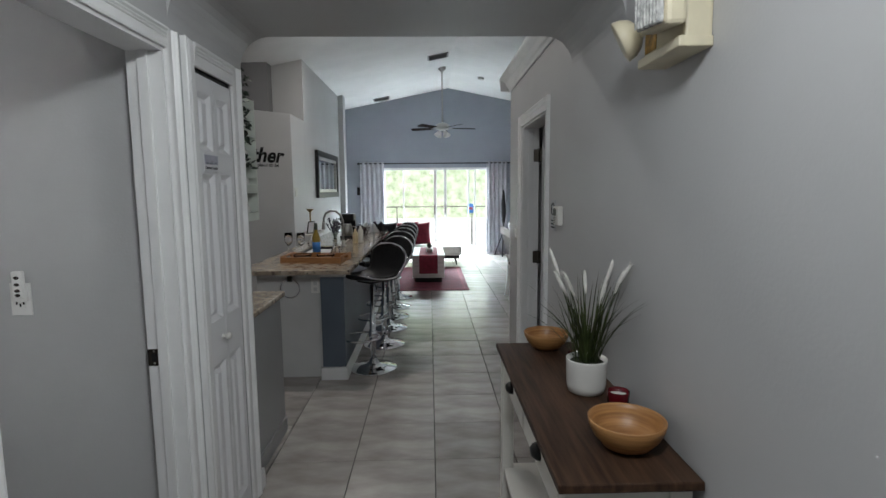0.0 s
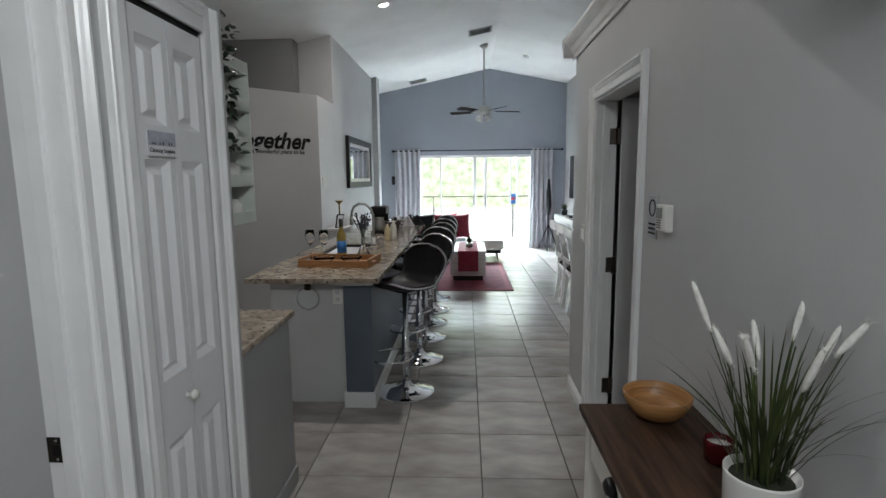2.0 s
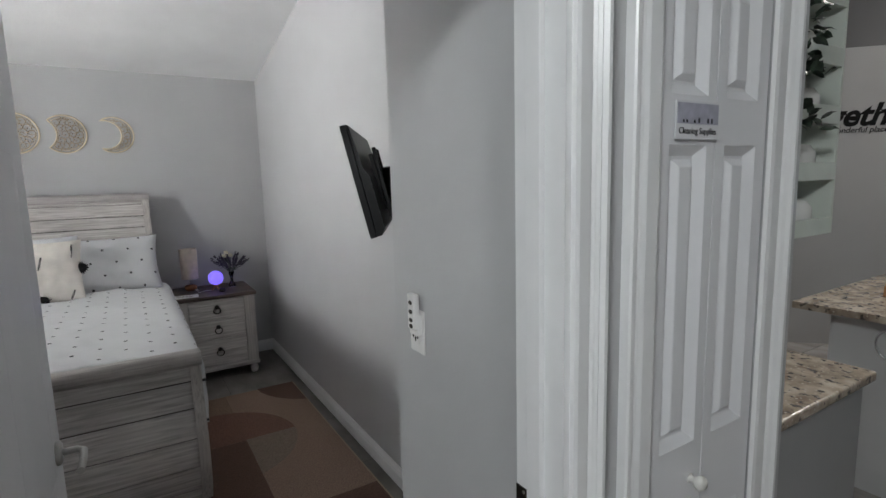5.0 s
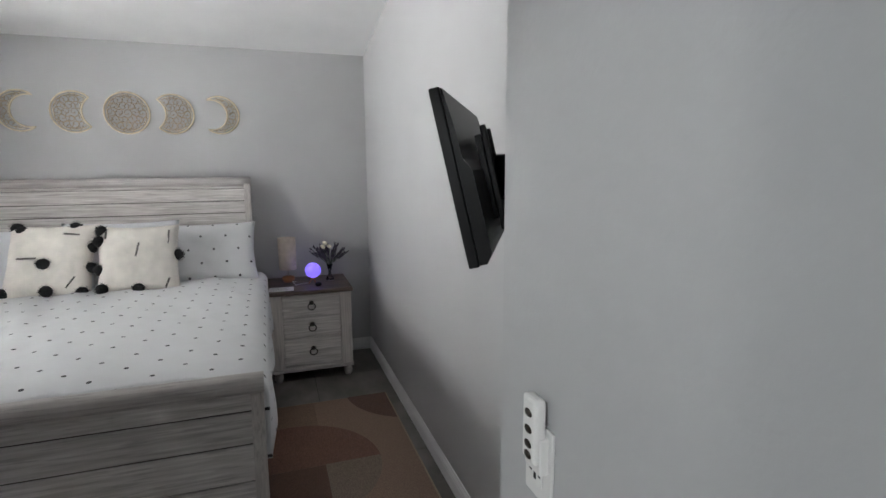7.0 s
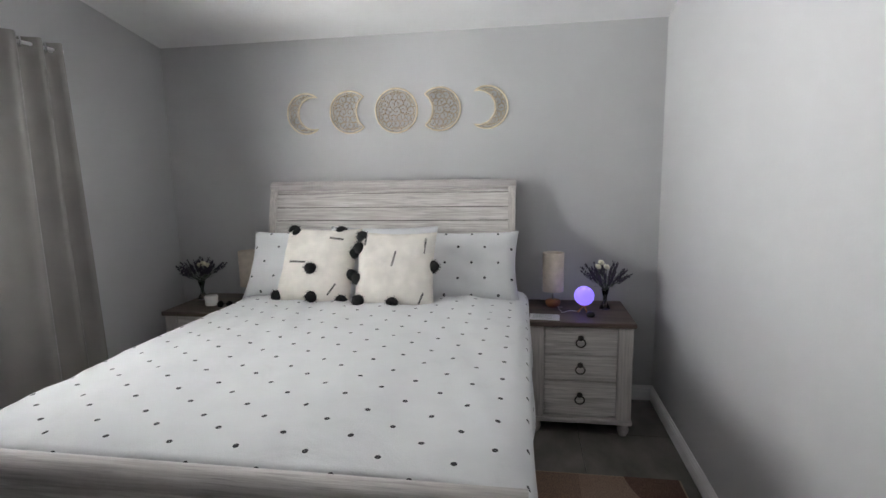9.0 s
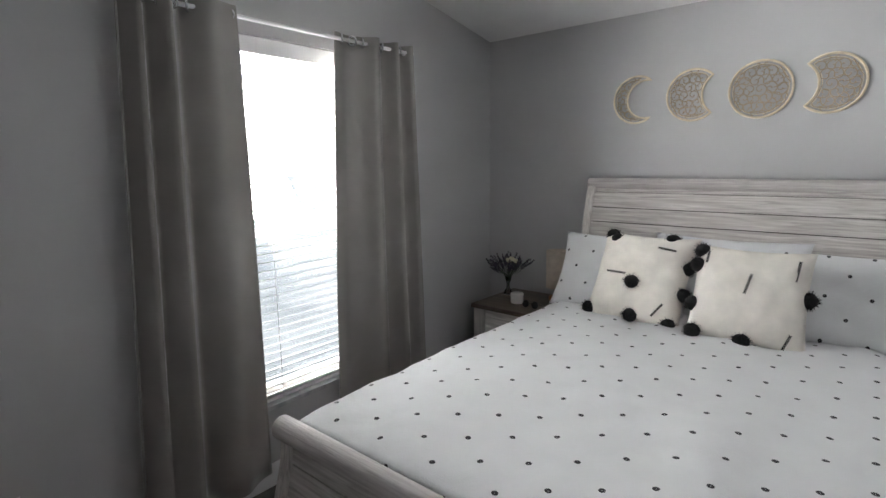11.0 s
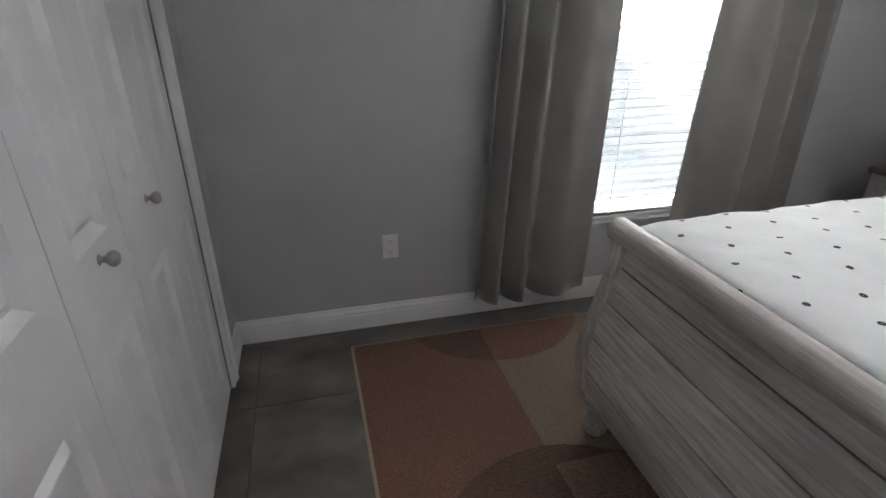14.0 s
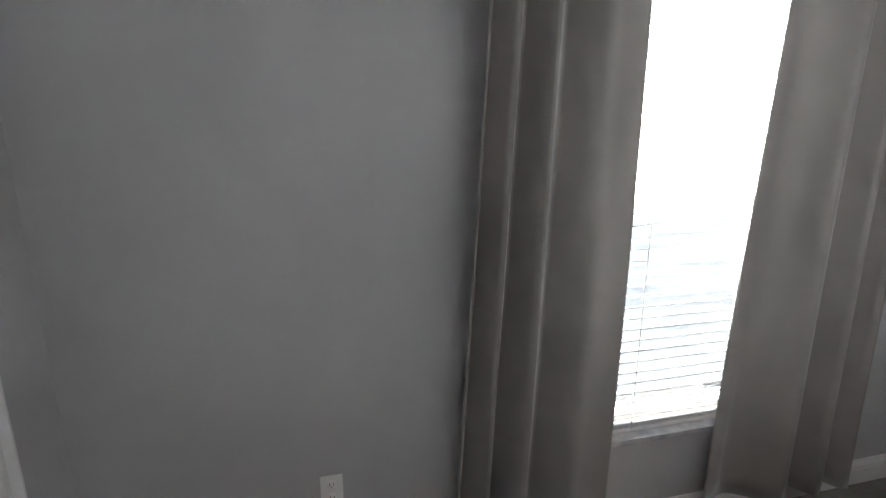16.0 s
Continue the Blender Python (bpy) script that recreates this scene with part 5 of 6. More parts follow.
plan = ((R1, R4, R4, R6), (R2, R3, R3, R6), (R1, R1, R4, R3))
for i in range(3):
    for j in range(4):
        part("patch", one(gx[i], gx[i + 1], gy[j], gy[j + 1], 0.006, 0.0105), plan[i][j], rug)


ARC = [0.0105]


def arc_patch(cx, cy, r, x0, x1, y0, y1, material):
    """The part of a disc that lies inside a rectangle, as a thin patch."""
    pts = []
    for i in range(96):
        a = 6.28318 * i / 96
        pts.append((min(max(cx + r * math.cos(a), x0), x1), min(max(cy + r * math.sin(a), y0), y1)))
    pts = [p for i, p in enumerate(pts) if p != pts[i - 1]]
    ARC[0] += 0.0003
    part("round_patch", prism(pts, 0.0008, pose(0, 0, ARC[0])), material, rug)


arc_patch(-2.33, -0.76, 0.45, gx[2], gx[3], gy[0], gy[1], R3)
arc_patch(-2.33, -0.76, 0.45, gx[1], gx[2], gy[0], gy[1], R1)
arc_patch(-2.20, 0.62, 0.455, gx[2], gx[3], gy[0], gy[1], R3)
arc_patch(-2.20, 0.62, 0.455, gx[1], gx[2], gy[0], gy[1], R3)
arc_patch(-2.20, 0.62, 0.455, gx[2], gx[3], gy[1], gy[2], R3)
arc_patch(-2.20, 0.62, 0.455, gx[1], gx[2], gy[1], gy[2], R4)
arc_patch(-3.06, 1.90, 0.46, gx[0], gx[1], gy[2], gy[3], R1)
arc_patch(-3.06, 1.90, 0.46, gx[0], gx[1], gy[3], gy[4], R1)
arc_patch(-3.06, 1.90, 0.46, gx[1], gx[2], gy[3], gy[4], R2)
arc_patch(-3.85, 2.75, 0.46, gx[0], gx[1], gy[3], gy[4], R3)

# bedroom floor tiles
TB = 0.60
bmesh_t = one(-TB / 2 + 0.002, TB / 2 - 0.002, -TB / 2 + 0.002, TB / 2 - 0.002, -0.008, 0.0)
bme = bpy.data.meshes.new("tile")
bmesh_t.to_mesh(bme)
bmesh_t.free()
bme.materials.append(BTILE)
bf = tagged(part("floor_bedroom", one(XH, XI, YW, YT, -0.02, -0.006), GROUT, None, "dark slate-brown tiled bedroom floor"), category="structure", kind="structure")
for i in range(-6, 2):
    for j in range(-5, 2):
        x, y = -1.26 + TB * (i + 0.5), 2.115 + TB * (j + 0.5)
        if x - TB / 2 > XI or y - TB / 2 > YT or y + TB / 2 < YW or x + TB / 2 < XH:
            continue
        x0, x1, y0, y1 = max(x - TB / 2, XH), min(x + TB / 2, XI), max(y - TB / 2, YW), min(y + TB / 2, YT)
        if x1 - x0 > TB - 0.01 and y1 - y0 > TB - 0.01:
            o = new("tile", bme)
            o.parent = bf
            o.location = (x, y, 0)
        else:
            part("tile", one(x0 + 0.002, x1 - 0.002, y0 + 0.002, y1 - 0.002, -0.008, 0.0), BTILE, bf)

# ---- kitchen and living room ----
def granite(name):
    m = mat(name, (0.52, 0.45, 0.36), 0.14, var=0.3, scale=16, bump=0.0, dark=(0.20, 0.148, 0.108))
    n, l = m.node_tree.nodes, m.node_tree.links
    b = n["Principled BSDF"]
    src = b.inputs["Base Color"].links[0].from_socket
    tc = next(q for q in n if q.type == "TEX_COORD")
    v = n.new("ShaderNodeTexVoronoi")
    v.inputs["Scale"].default_value = 55
    l.new(tc.outputs["Object"], v.inputs["Vector"])
    nz = n.new("ShaderNodeTexNoise")
    nz.inputs["Scale"].default_value, nz.inputs["Detail"].default_value = 38, 6
    l.new(tc.outputs["Object"], nz.inputs["Vector"])
    rp = n.new("ShaderNodeMapRange")
    rp.inputs["From Min"].default_value, rp.inputs["From Max"].default_value = 0.57, 0.63
    l.new(nz.outputs["Fac"], rp.inputs["Value"])
    mx = n.new("ShaderNodeMix")
    mx.data_type = "RGBA"
    l.new(rp.outputs[0], mx.inputs["Factor"])
    l.new(src, mx.inputs["A"])
    mx.inputs["B"].default_value = (0.06, 0.05, 0.045, 1)
    rp2 = n.new("ShaderNodeMapRange")
    rp2.inputs["From Min"].default_value, rp2.inputs["From Max"].default_value = 0.25, 0.12
    l.new(v.outputs["Distance"], rp2.inputs["Value"])
    mx2 = n.new("ShaderNodeMix")
    mx2.data_type = "RGBA"
    l.new(rp2.outputs[0], mx2.inputs["Factor"])
    l.new(mx.outputs["Result"], mx2.inputs["A"])
    mx2.inputs["B"].default_value = (0.52, 0.47, 0.40, 1)
    l.new(mx2.outputs["Result"], b.inputs["Base Color"])
    return m


GRANITE = granite("speckled_granite")
PANELW = mat("pale_grey_panel", (0.60, 0.60, 0.60), 0.45, var=0.04, scale=3, bump=0.05)
CABG = mat("grey_cabinet_side", (0.33, 0.335, 0.34), 0.4, var=0.03, scale=2, bump=0.05)
LEATHER = mat("black_leatherette", (0.009, 0.009, 0.010), 0.36, spec=0.3, var=0.2, scale=20, bump=0.25, bscale=160)
REDC = mat("deep_red_cloth", (0.19, 0.012, 0.03), 0.85, var=0.15, scale=20, bump=0.4, bscale=200)
REDRUG = mat("red_rug_pile", (0.17, 0.022, 0.04), 0.95, var=0.3, scale=7, bump=0.9, bscale=150, dark=(0.09, 0.012, 0.025))
WLEATH = mat("white_leather", (0.68, 0.67, 0.64), 0.4, var=0.04, scale=10, bump=0.1)
BLACKC = mat("black_cloth", (0.015, 0.015, 0.018), 0.85, var=0.2, scale=30)

# low counter beside the hall
lc = thing("low_cabinet", "grey kitchen base cabinet end beside the hall", "cabinet", pose(-1.18, 2.935, 0))
part("body", one(0.0, 0.575, 0.0, 0.60, 0.09, 0.865), CABG, lc)
part("end_panel", one(0.575, 0.587, 0.0, 0.60, 0.0, 0.865, bevel=0.001), CABG, lc)
part("toe_kick", one(0.03, 0.575, 0.0, 0.53, 0, 0.09), BLACK, lc)
part("baseboard", one(0.587, 0.599, 0.0, 0.60, 0.0, 0.09, bevel=0.003), CABG, lc)
tagged(part("granite_counter", one(-1.2, -0.568, 2.925, 3.56, 0.865, 0.897, bevel=0.006), GRANITE, None, "speckled beige granite counter on the low cabinet"), category="counter")

# peninsula bar
pn = thing("peninsula_cabinet", "kitchen peninsula with a slate blue bar side", "kitchen peninsula", pose(0, 0, 0))
part("cabinet_body", one(-1.06, -0.54, 4.50, 8.0, 0.09, 0.88), PANELW, pn)
part("end_panel", one(-1.04, -0.53, 4.47, 4.50, 0.0, 0.88, bevel=0.002), PANELW, pn, "pale grey end panel")
part("knee_wall", one(-0.53, -0.35, 4.44, 8.0, 0, 0.88), ISLAND, pn, "slate blue knee wall")
part("column", one(-0.53, -0.345, 4.40, 4.44, 0.105, 0.84, bevel=0.002), ISLAND, pn)
part("capital", one(-0.54, -0.335, 4.385, 4.46, 0.84, 0.88, bevel=0.004), WHITE, pn, "white capital block")
part("column_base", one(-0.545, -0.33, 4.38, 4.46, 0.0, 0.105, bevel=0.006), WHITE, pn, "white base block")
part("bar_baseboard", extrude_profile([(0, 0), (0, 0.016), (0.07, 0.016), (0.09, 0.008), (0.1, 0.004), (0.1, 0)], (-0.35, 4.46, 0), (-0.35, 8.0, 0), (1, 0, 0)), WHITE, pn, "white baseboard")
gt = bmesh.new()
for a in ((-1.13, -0.275, 4.26, 5.36), (-1.13, -0.96, 5.36, 6.02), (-0.62, -0.275, 5.36, 6.02), (-1.13, -0.275, 6.02, 8.08)):
    box(gt, a[0], a[1], a[2], a[3], 0.88, 0.912)
bmesh.ops.remove_doubles(gt, verts=gt.verts, dist=0.0005)
tagged(part("granite_bar_top", gt, GRANITE, None, "long speckled granite bar top on the peninsula"), category="countertop")
sk = thing("sink", "dark undermount sink in the granite bar top", "sink", pose(-0.79, 5.69, 0.905))
part("basin", boxes((-0.175, 0.175, -0.335, 0.335, -0.19, -0.18), (-0.175, -0.165, -0.335, 0.335, -0.18, -0.001), (0.165, 0.175, -0.335, 0.335, -0.18, -0.001), (-0.165, 0.165, -0.335, -0.325, -0.18, -0.001), (-0.165, 0.165, 0.325, 0.335, -0.18, -0.001)), BLACK, sk)
part("drain", lathe([(0, 0.003), (0.04, 0.002), (0.045, 0)], 18, pose(0, 0, -0.18)), CHROME, sk)
fa = thing("faucet", "dark chrome gooseneck kitchen faucet", "faucet", pose(-0.60, 5.95, 0.912))
part("base", lathe([(0, 0), (0.03, 0), (0.03, 0.01), (0.02, 0.02), (0.018, 0.07), (0, 0.07)], 18), NICKEL, fa)
part("spout", tube([(0, 0, 0.06), (0, 0, 0.28), (-0.02, 0, 0.34), (-0.07, 0, 0.385), (-0.13, 0, 0.39), (-0.18, 0, 0.36), (-0.20, 0, 0.31), (-0.205, 0, 0.26)], 0.013, 12), NICKEL, fa)
part("spray_head", tube([(-0.205, 0, 0.27), (-0.208, 0, 0.19)], [0.016, 0.020], 12), NICKEL, fa)
part("handle", tube([(0.02, 0, 0.05), (0.06, 0, 0.08)], 0.006, 8), NICKEL, fa)
rg = thing("towel_ring", "chrome towel ring on the peninsula end", "towel ring", pose(-0.785, 4.47, 0.815))
part("mount", one(-0.02, 0.02, -0.02, 0, -0.02, 0.025, bevel=0.003), BRONZE, rg, "dark mount")
part("ring", tube([(0.075 * math.sin(a), -0.014, -0.075 - 0.075 * math.cos(a)) for a in (6.283 * i / 36 for i in range(36))], 0.0055, 8, closed=True), CHROME, rg)
eo = thing("end_outlet", "white outlet on the peninsula end panel", "outlet", pose(-0.585, 4.47, 0.755))
part("plate", one(-0.035, 0.035, -0.005, 0, -0.057, 0.057, bevel=0.002), SWPLATE, eo)
for z in (-0.024, 0.024):
    part("socket", one(-0.015, 0.015, -0.007, -0.005, z - 0.014, z + 0.014, bevel=0.001), PANELW, eo)

# things on the bar
TRAYW = mat("honey_oak_tray", (0.42, 0.20, 0.075), 0.45, var=0.15, scale=6, dark=(0.27, 0.12, 0.045), stretch=(2, 14, 14))
tr = thing("serving_tray", "honey oak serving tray with cut-out handles", "tray", pose(-0.645, 4.83, 0.912, 0, 0, -6))
part("bottom", one(-0.26, 0.26, -0.17, 0.17, 0.0, 0.008), TRAYW, tr)
part("side", one(-0.26, 0.26, -0.17, -0.158, 0.008, 0.05, bevel=0.002), TRAYW, tr)
part("side", one(-0.26, 0.26, 0.158, 0.17, 0.008, 0.05, bevel=0.002), TRAYW, tr)
for x in (-0.26, 0.248):
    part("handle_end", boxes((x, x + 0.012, -0.157, -0.06, 0.008, 0.06), (x, x + 0.012, 0.06, 0.157, 0.008, 0.06), (x, x + 0.012, -0.06, 0.06, 0.046, 0.06), (x, x + 0.012, -0.06, 0.06, 0.008, 0.022)), TRAYW, tr)
for x in (-0.12, 0.08):
    tagged(part("glass_dish", lathe([(0, 0), (0.04, 0), (0.075, 0.035), (0.08, 0.05), (0.077, 0.05), (0.07, 0.036), (0.038, 0.006), (0, 0.006)], 24), VGLASS, None, "small clear glass dish on the wooden tray", pose(-0.645 + x, 4.82, 0.9205)), category="dish", group="glass dishes on the tray")
wb = thing("wine_bottle", "golden wine bottle with a blue label", "bottle", pose(-0.735, 5.24, 0.912))
part("bottle", lathe([(0, 0), (0.034, 0), (0.037, 0.005), (0.037, 0.16), (0.030, 0.19), (0.016, 0.22), (0.014, 0.29), (0.016, 0.30), (0, 0.30)], 24), mat("golden_glass", (0.30, 0.22, 0.06), 0.06), wb)
part("label", lathe([(0.0375, 0.03), (0.0378, 0.03), (0.0378, 0.125), (0.0375, 0.125)], 24), mat("blue_label", (0.03, 0.16, 0.45), 0.5, var=0.15, scale=40), wb, "bright blue paper label")
part("capsule", lathe([(0.0165, 0.24), (0.0165, 0.302), (0, 0.304)], 18), mat("dark_green_foil", (0.02, 0.03, 0.02), 0.3), wb)
WG = [(0, 0), (0.035, 0), (0.034, 0.003), (0.005, 0.008), (0.004, 0.085), (0.012, 0.095), (0.034, 0.125), (0.040, 0.16), (0.035, 0.215), (0.0335, 0.215), (0.038, 0.16), (0.032, 0.127), (0.008, 0.10), (0, 0.098)]
for x, y in ((-0.99, 5.22), (-0.87, 5.20)):
    tagged(part("wine_glass", lathe(WG, 26), VGLASS, None, "clear stemmed wine glass on the bar", pose(x, y, 0.9125)), category="glass", group="wine glasses on the bar")
bx = thing("lavender_flask", "clear glass flask of lavender stems on the bar", "flower vase", pose(-0.555, 5.22, 0.912))
part("flask", lathe([(0, 0), (0.05, 0), (0.055, 0.008), (0.018, 0.09), (0.015, 0.15), (0.019, 0.16), (0.017, 0.16), (0.012, 0.15), (0.014, 0.09), (0.048, 0.012), (0, 0.008)], 24), VGLASS, bx)
q = random.Random(5)
for i in range(26):
    a = q.uniform(0, 6.283)
    o = q.uniform(0.01, 0.08)
    tip = Vector((o * math.cos(a), o * math.sin(a), q.uniform(0.26, 0.36)))
    st = part("stem", tube([(0, 0, 0.02), (0.004 * math.cos(a), 0.004 * math.sin(a), 0.15), tip], 0.0012, 5), STEMG, bx)
    bm = bmesh.new()
    for k in range(14):
        ball(bm, tip.lerp(Vector((0, 0, 0.13)), q.uniform(0, 0.4)) + Vector((q.gauss(0, 0.004), q.gauss(0, 0.004), 0)), 0.005, 1)
    part("blossom", bm, LAV, st, "dusty purple blossom")
for x, y, c, h in ((-0.52, 6.30, (0.62, 0.50, 0.30), 0.16), (-0.47, 6.38, (0.70, 0.68, 0.62), 0.19)):
    t = thing("soap_bottle", "slim soap bottle with a pump beside the sink", "soap bottle", pose(x, y, 0.912), "soap bottles")
    part("bottle", lathe([(0, 0), (0.03, 0), (0.032, 0.01), (0.032, h * 0.75), (0.012, h * 0.88), (0.012, h), (0, h)], 20), mat("soap_plastic", c, 0.3), t)
    part("pump", tube([(0, 0, h), (0, 0, h + 0.03), (-0.03, 0, h + 0.035)], 0.005, 8), CHROME, t)
cm = thing("coffee_maker", "black coffee maker on the bar top", "coffee maker", pose(-0.72, 7.05, 0.912))
part("base", one(-0.09, 0.09, -0.11, 0.11, 0, 0.03, bevel=0.008), BLACK, cm)
part("tower", one(-0.09, 0.09, 0.03, 0.11, 0.03, 0.30, bevel=0.01), BLACK, cm)
part("head", one(-0.09, 0.09, -0.10, 0.11, 0.22, 0.31, bevel=0.015), BLACK, cm)
part("carafe", lathe([(0, 0.031), (0.06, 0.031), (0.07, 0.09), (0.05, 0.17), (0.05, 0.18), (0, 0.18)], 22, pose(0, -0.04, 0)), NICKEL, cm)
bk = thing("wire_basket", "dark wire fruit basket on the bar", "basket", pose(-0.62, 7.45, 0.912))
for z, r in ((0.004, 0.09), (0.05, 0.12), (0.10, 0.135)):
    part("hoop", tube([(r * math.cos(a), r * math.sin(a), z) for a in (6.283 * i / 24 for i in range(24))], 0.003, 6, closed=True), BRONZE, bk)
for i in range(14):
    a = 6.283 * i / 14
    part("wire", tube([(0.09 * math.cos(a), 0.09 * math.sin(a), 0.004), (0.12 * math.cos(a), 0.12 * math.sin(a), 0.05), (0.135 * math.cos(a), 0.135 * math.sin(a), 0.10)], 0.002, 5), BRONZE, bk)
fm = mat("dark_pods", (0.05, 0.03, 0.028), 0.6, var=0.3, scale=30)
for i in range(9):
    a = i * 2.4
    tagged(part("coffee_pod", ball(bmesh.new(), (0, 0, 0), 0.036, 2, (1, 1, 0.8)), fm, None, "dark pod heaped in the wire basket", pose(-0.62 + 0.06 * math.cos(a) * (i > 0), 7.45 + 0.06 * math.sin(a) * (i > 0), 0.945 + 0.022 * (i % 3) + 0.01 * (i == 0))), category="pod", group="pods in the basket")


def napkin(x, y, z, material, label, h=0.16):
    """A folded standing napkin: a pleated fan with two peaks."""
    bm = bmesh.new()
    pts = [(-0.11, 0.02), (-0.09, h * 0.8), (-0.055, h), (-0.02, h * 0.62), (0.03, h * 0.95), (0.08, h * 0.7), (0.12, 0.02)]
    f = [bm.verts.new((px, 0.03 * (-1) ** i, pz)) for i, (px, pz) in enumerate(pts)]
    b = [bm.verts.new((px * 1.05, 0.05 * (-1) ** i + 0.02, 0.0)) for i, (px, pz) in enumerate(pts)]
    for i in range(6):
        bm.faces.new((b[i], b[i + 1], f[i + 1], f[i]))
    ob = tagged(part("folded_napkin", bm, material, None, label, pose(x, y, z)), category="napkin", group="folded napkins")
    so = ob.modifiers.new("thickness", "SOLIDIFY")
    so.thickness = 0.006


napkin(-0.52, 7.75, 0.915, PAPER, "white folded cloth napkin on the bar")
napkin(-0.40, 7.85, 0.915, BLACKC, "black folded cloth napkin on the bar")


# bar stools
def stool_shell():
    """The bucket seat: a seat pan that bends up into a low back, rounded outline, real thickness."""
    prof = smooth_curve([(-0.21, 0.012), (-0.17, 0.0), (-0.05, -0.018), (0.08, -0.012), (0.16, 0.03), (0.20, 0.10), (0.225, 0.18), (0.24, 0.255)], 4)
    n = len(prof)
    bm = bmesh.new()
    rows, edge_l, edge_r = [], [], []
    for i, (x, z) in enumerate(prof):
        t = i / (n - 1)
        half = 0.215 * min(1, (math.sin(min(1, t / 0.16) * 1.571)) ** 0.5 + 0.02)
        if t > 0.8:
            half *= max(0.08, math.cos((t - 0.8) / 0.2 * 1.45)) ** 0.6
        if 0.42 < t < 0.72:
            half *= 1 - 0.10 * math.sin((t - 0.42) / 0.30 * 3.1416)
        row = []
        for j in range(13):
            v = j / 6 - 1
            row.append(bm.verts.new((x - 0.05 * v * v * max(0, t - 0.45), half * v, z + 0.028 * v * v * (1 - t) * (0.3 < t or 1) * 0.9)))
        rows.append(row)
    for a, b in zip(rows, rows[1:]):
        for j in range(12):
            bm.faces.new((a[j], a[j + 1], b[j + 1], b[j])).smooth = True
    rim = [r[0].co.copy() for r in rows] + [v.co.copy() for v in rows[-1][1:-1]] + [r[-1].co.copy() for r in rows[::-1]] + [v.co.copy() for v in rows[0][-2:0:-1]]
    return bm, rim


bs = thing("bar_stool", "black bucket bar stool with chrome base and footrest", "bar stool", pose(-0.155, 4.66, 0, 0, 0, 48), "bar stools along the peninsula")
shell, rim = stool_shell()
st = part("seat_shell", shell, LEATHER, bs, "glossy black padded bucket seat", pose(0, 0, 0.80))
so = st.modifiers.new("thickness", "SOLIDIFY")
so.thickness, so.offset = 0.03, 0
part("chrome_edge", tube(rim, 0.0085, 8, closed=True), CHROME, st, "chrome edge trim")
part("gas_column", lathe([(0.024, 0.03), (0.026, 0.03), (0.026, 0.46), (0.018, 0.465), (0.018, 0.755), (0, 0.755), (0, 0.03)], 20), CHROME, bs)
part("base_disc", lathe([(0, 0), (0.20, 0), (0.203, 0.006), (0.195, 0.012), (0.12, 0.026), (0.06, 0.045), (0.035, 0.07), (0.03, 0.09), (0, 0.09)], 40), CHROME, bs, "round domed chrome base")
part("foot_ring", tube([(0.0 - 0.13 + 0.15 * math.cos(a), 0.15 * math.sin(a), 0.30) for a in (6.283 * i / 28 for i in range(28))], 0.009, 8, closed=True), CHROME, bs, "chrome ring footrest")
part("ring_collar", lathe([(0.027, 0.27), (0.034, 0.272), (0.034, 0.33), (0.027, 0.332), (0.027, 0.27)], 18), CHROME, bs)
part("mount_plate", one(-0.09, 0.09, -0.09, 0.09, 0.752, 0.765, bevel=0.004), BLACK, bs)
part("lift_lever", tube([(0.0, -0.02, 0.745), (-0.07, -0.13, 0.742), (-0.09, -0.16, 0.72)], 0.005, 8), BLACK, bs)
for y, tn in ((5.34, 44), (5.95, 50), (6.47, 42), (6.99, 46), (7.58, 40)):
    copy_thing(bs, pose(-0.12, y, 0, 0, 0, tn))

# rack with a garland by the kitchen corner
RACK = mat("pale_green_white_paint", (0.62, 0.66, 0.60), 0.5, var=0.04, scale=8)
rk = thing("spice_rack", "pale painted wall rack with small shelves", "wall rack", pose(-0.60, 2.90, 1.36))
# cabinet grey instead of rack paint puts shade behind the shelves
part("back_panel", one(-0.11, -0.10, 0.0, 0.345, 0, 0.64, bevel=0.002), CABG, rk, "back panel greyed for the shade inside the rack")
part("end_panel", one(-0.10, 0.0, 0.333, 0.345, 0, 0.64, bevel=0.002), RACK, rk)
part("corner_stile", one(-0.012, 0.0, 0.0, 0.012, 0, 0.64, bevel=0.002), RACK, rk)
for i in range(5):
    z = i * 0.148
    part("shelf", one(-0.10, -0.010, 0.010, 0.333, z, z + 0.010), RACK, rk)
    part("lip", one(-0.010, 0.001, 0.012, 0.333, z - 0.002 if i else z, z + 0.045, bevel=0.002), RACK, rk)
    part("end_rail", one(-0.10, -0.012, 0.0, 0.010, z - 0.002 if i else z, z + 0.045, bevel=0.002), RACK, rk)
for i in range(4):
    for y in (2.955, 3.06, 3.16):
        tagged(part("spice_jar", lathe([(0, 0), (0.032, 0), (0.036, 0.02), (0.036, 0.06), (0.022, 0.08), (0, 0.084)], 20), CERAMIC, None, "small white round jar on the rack", pose(-0.655, y, 1.3725 + i * 0.148)), category="jar", group="white jars on the rack")
gd = thing("leaf_garland", "dark green trailing leaf garland on the rack", "garland", pose(-0.59, 2.93, 2.06))
part("vine", tube([(0, 0.0, 0.02), (0.012, 0.01, -0.1), (0.0, 0.02, -0.22), (0.014, 0.01, -0.33), (0.004, 0.02, -0.42)], 0.0022, 6), STEMG, gd)
q = random.Random(11)
GLEAF = mat("dark_ivy_leaf", (0.028, 0.045, 0.03), 0.45, var=0.4, scale=30, per_object=0.4)
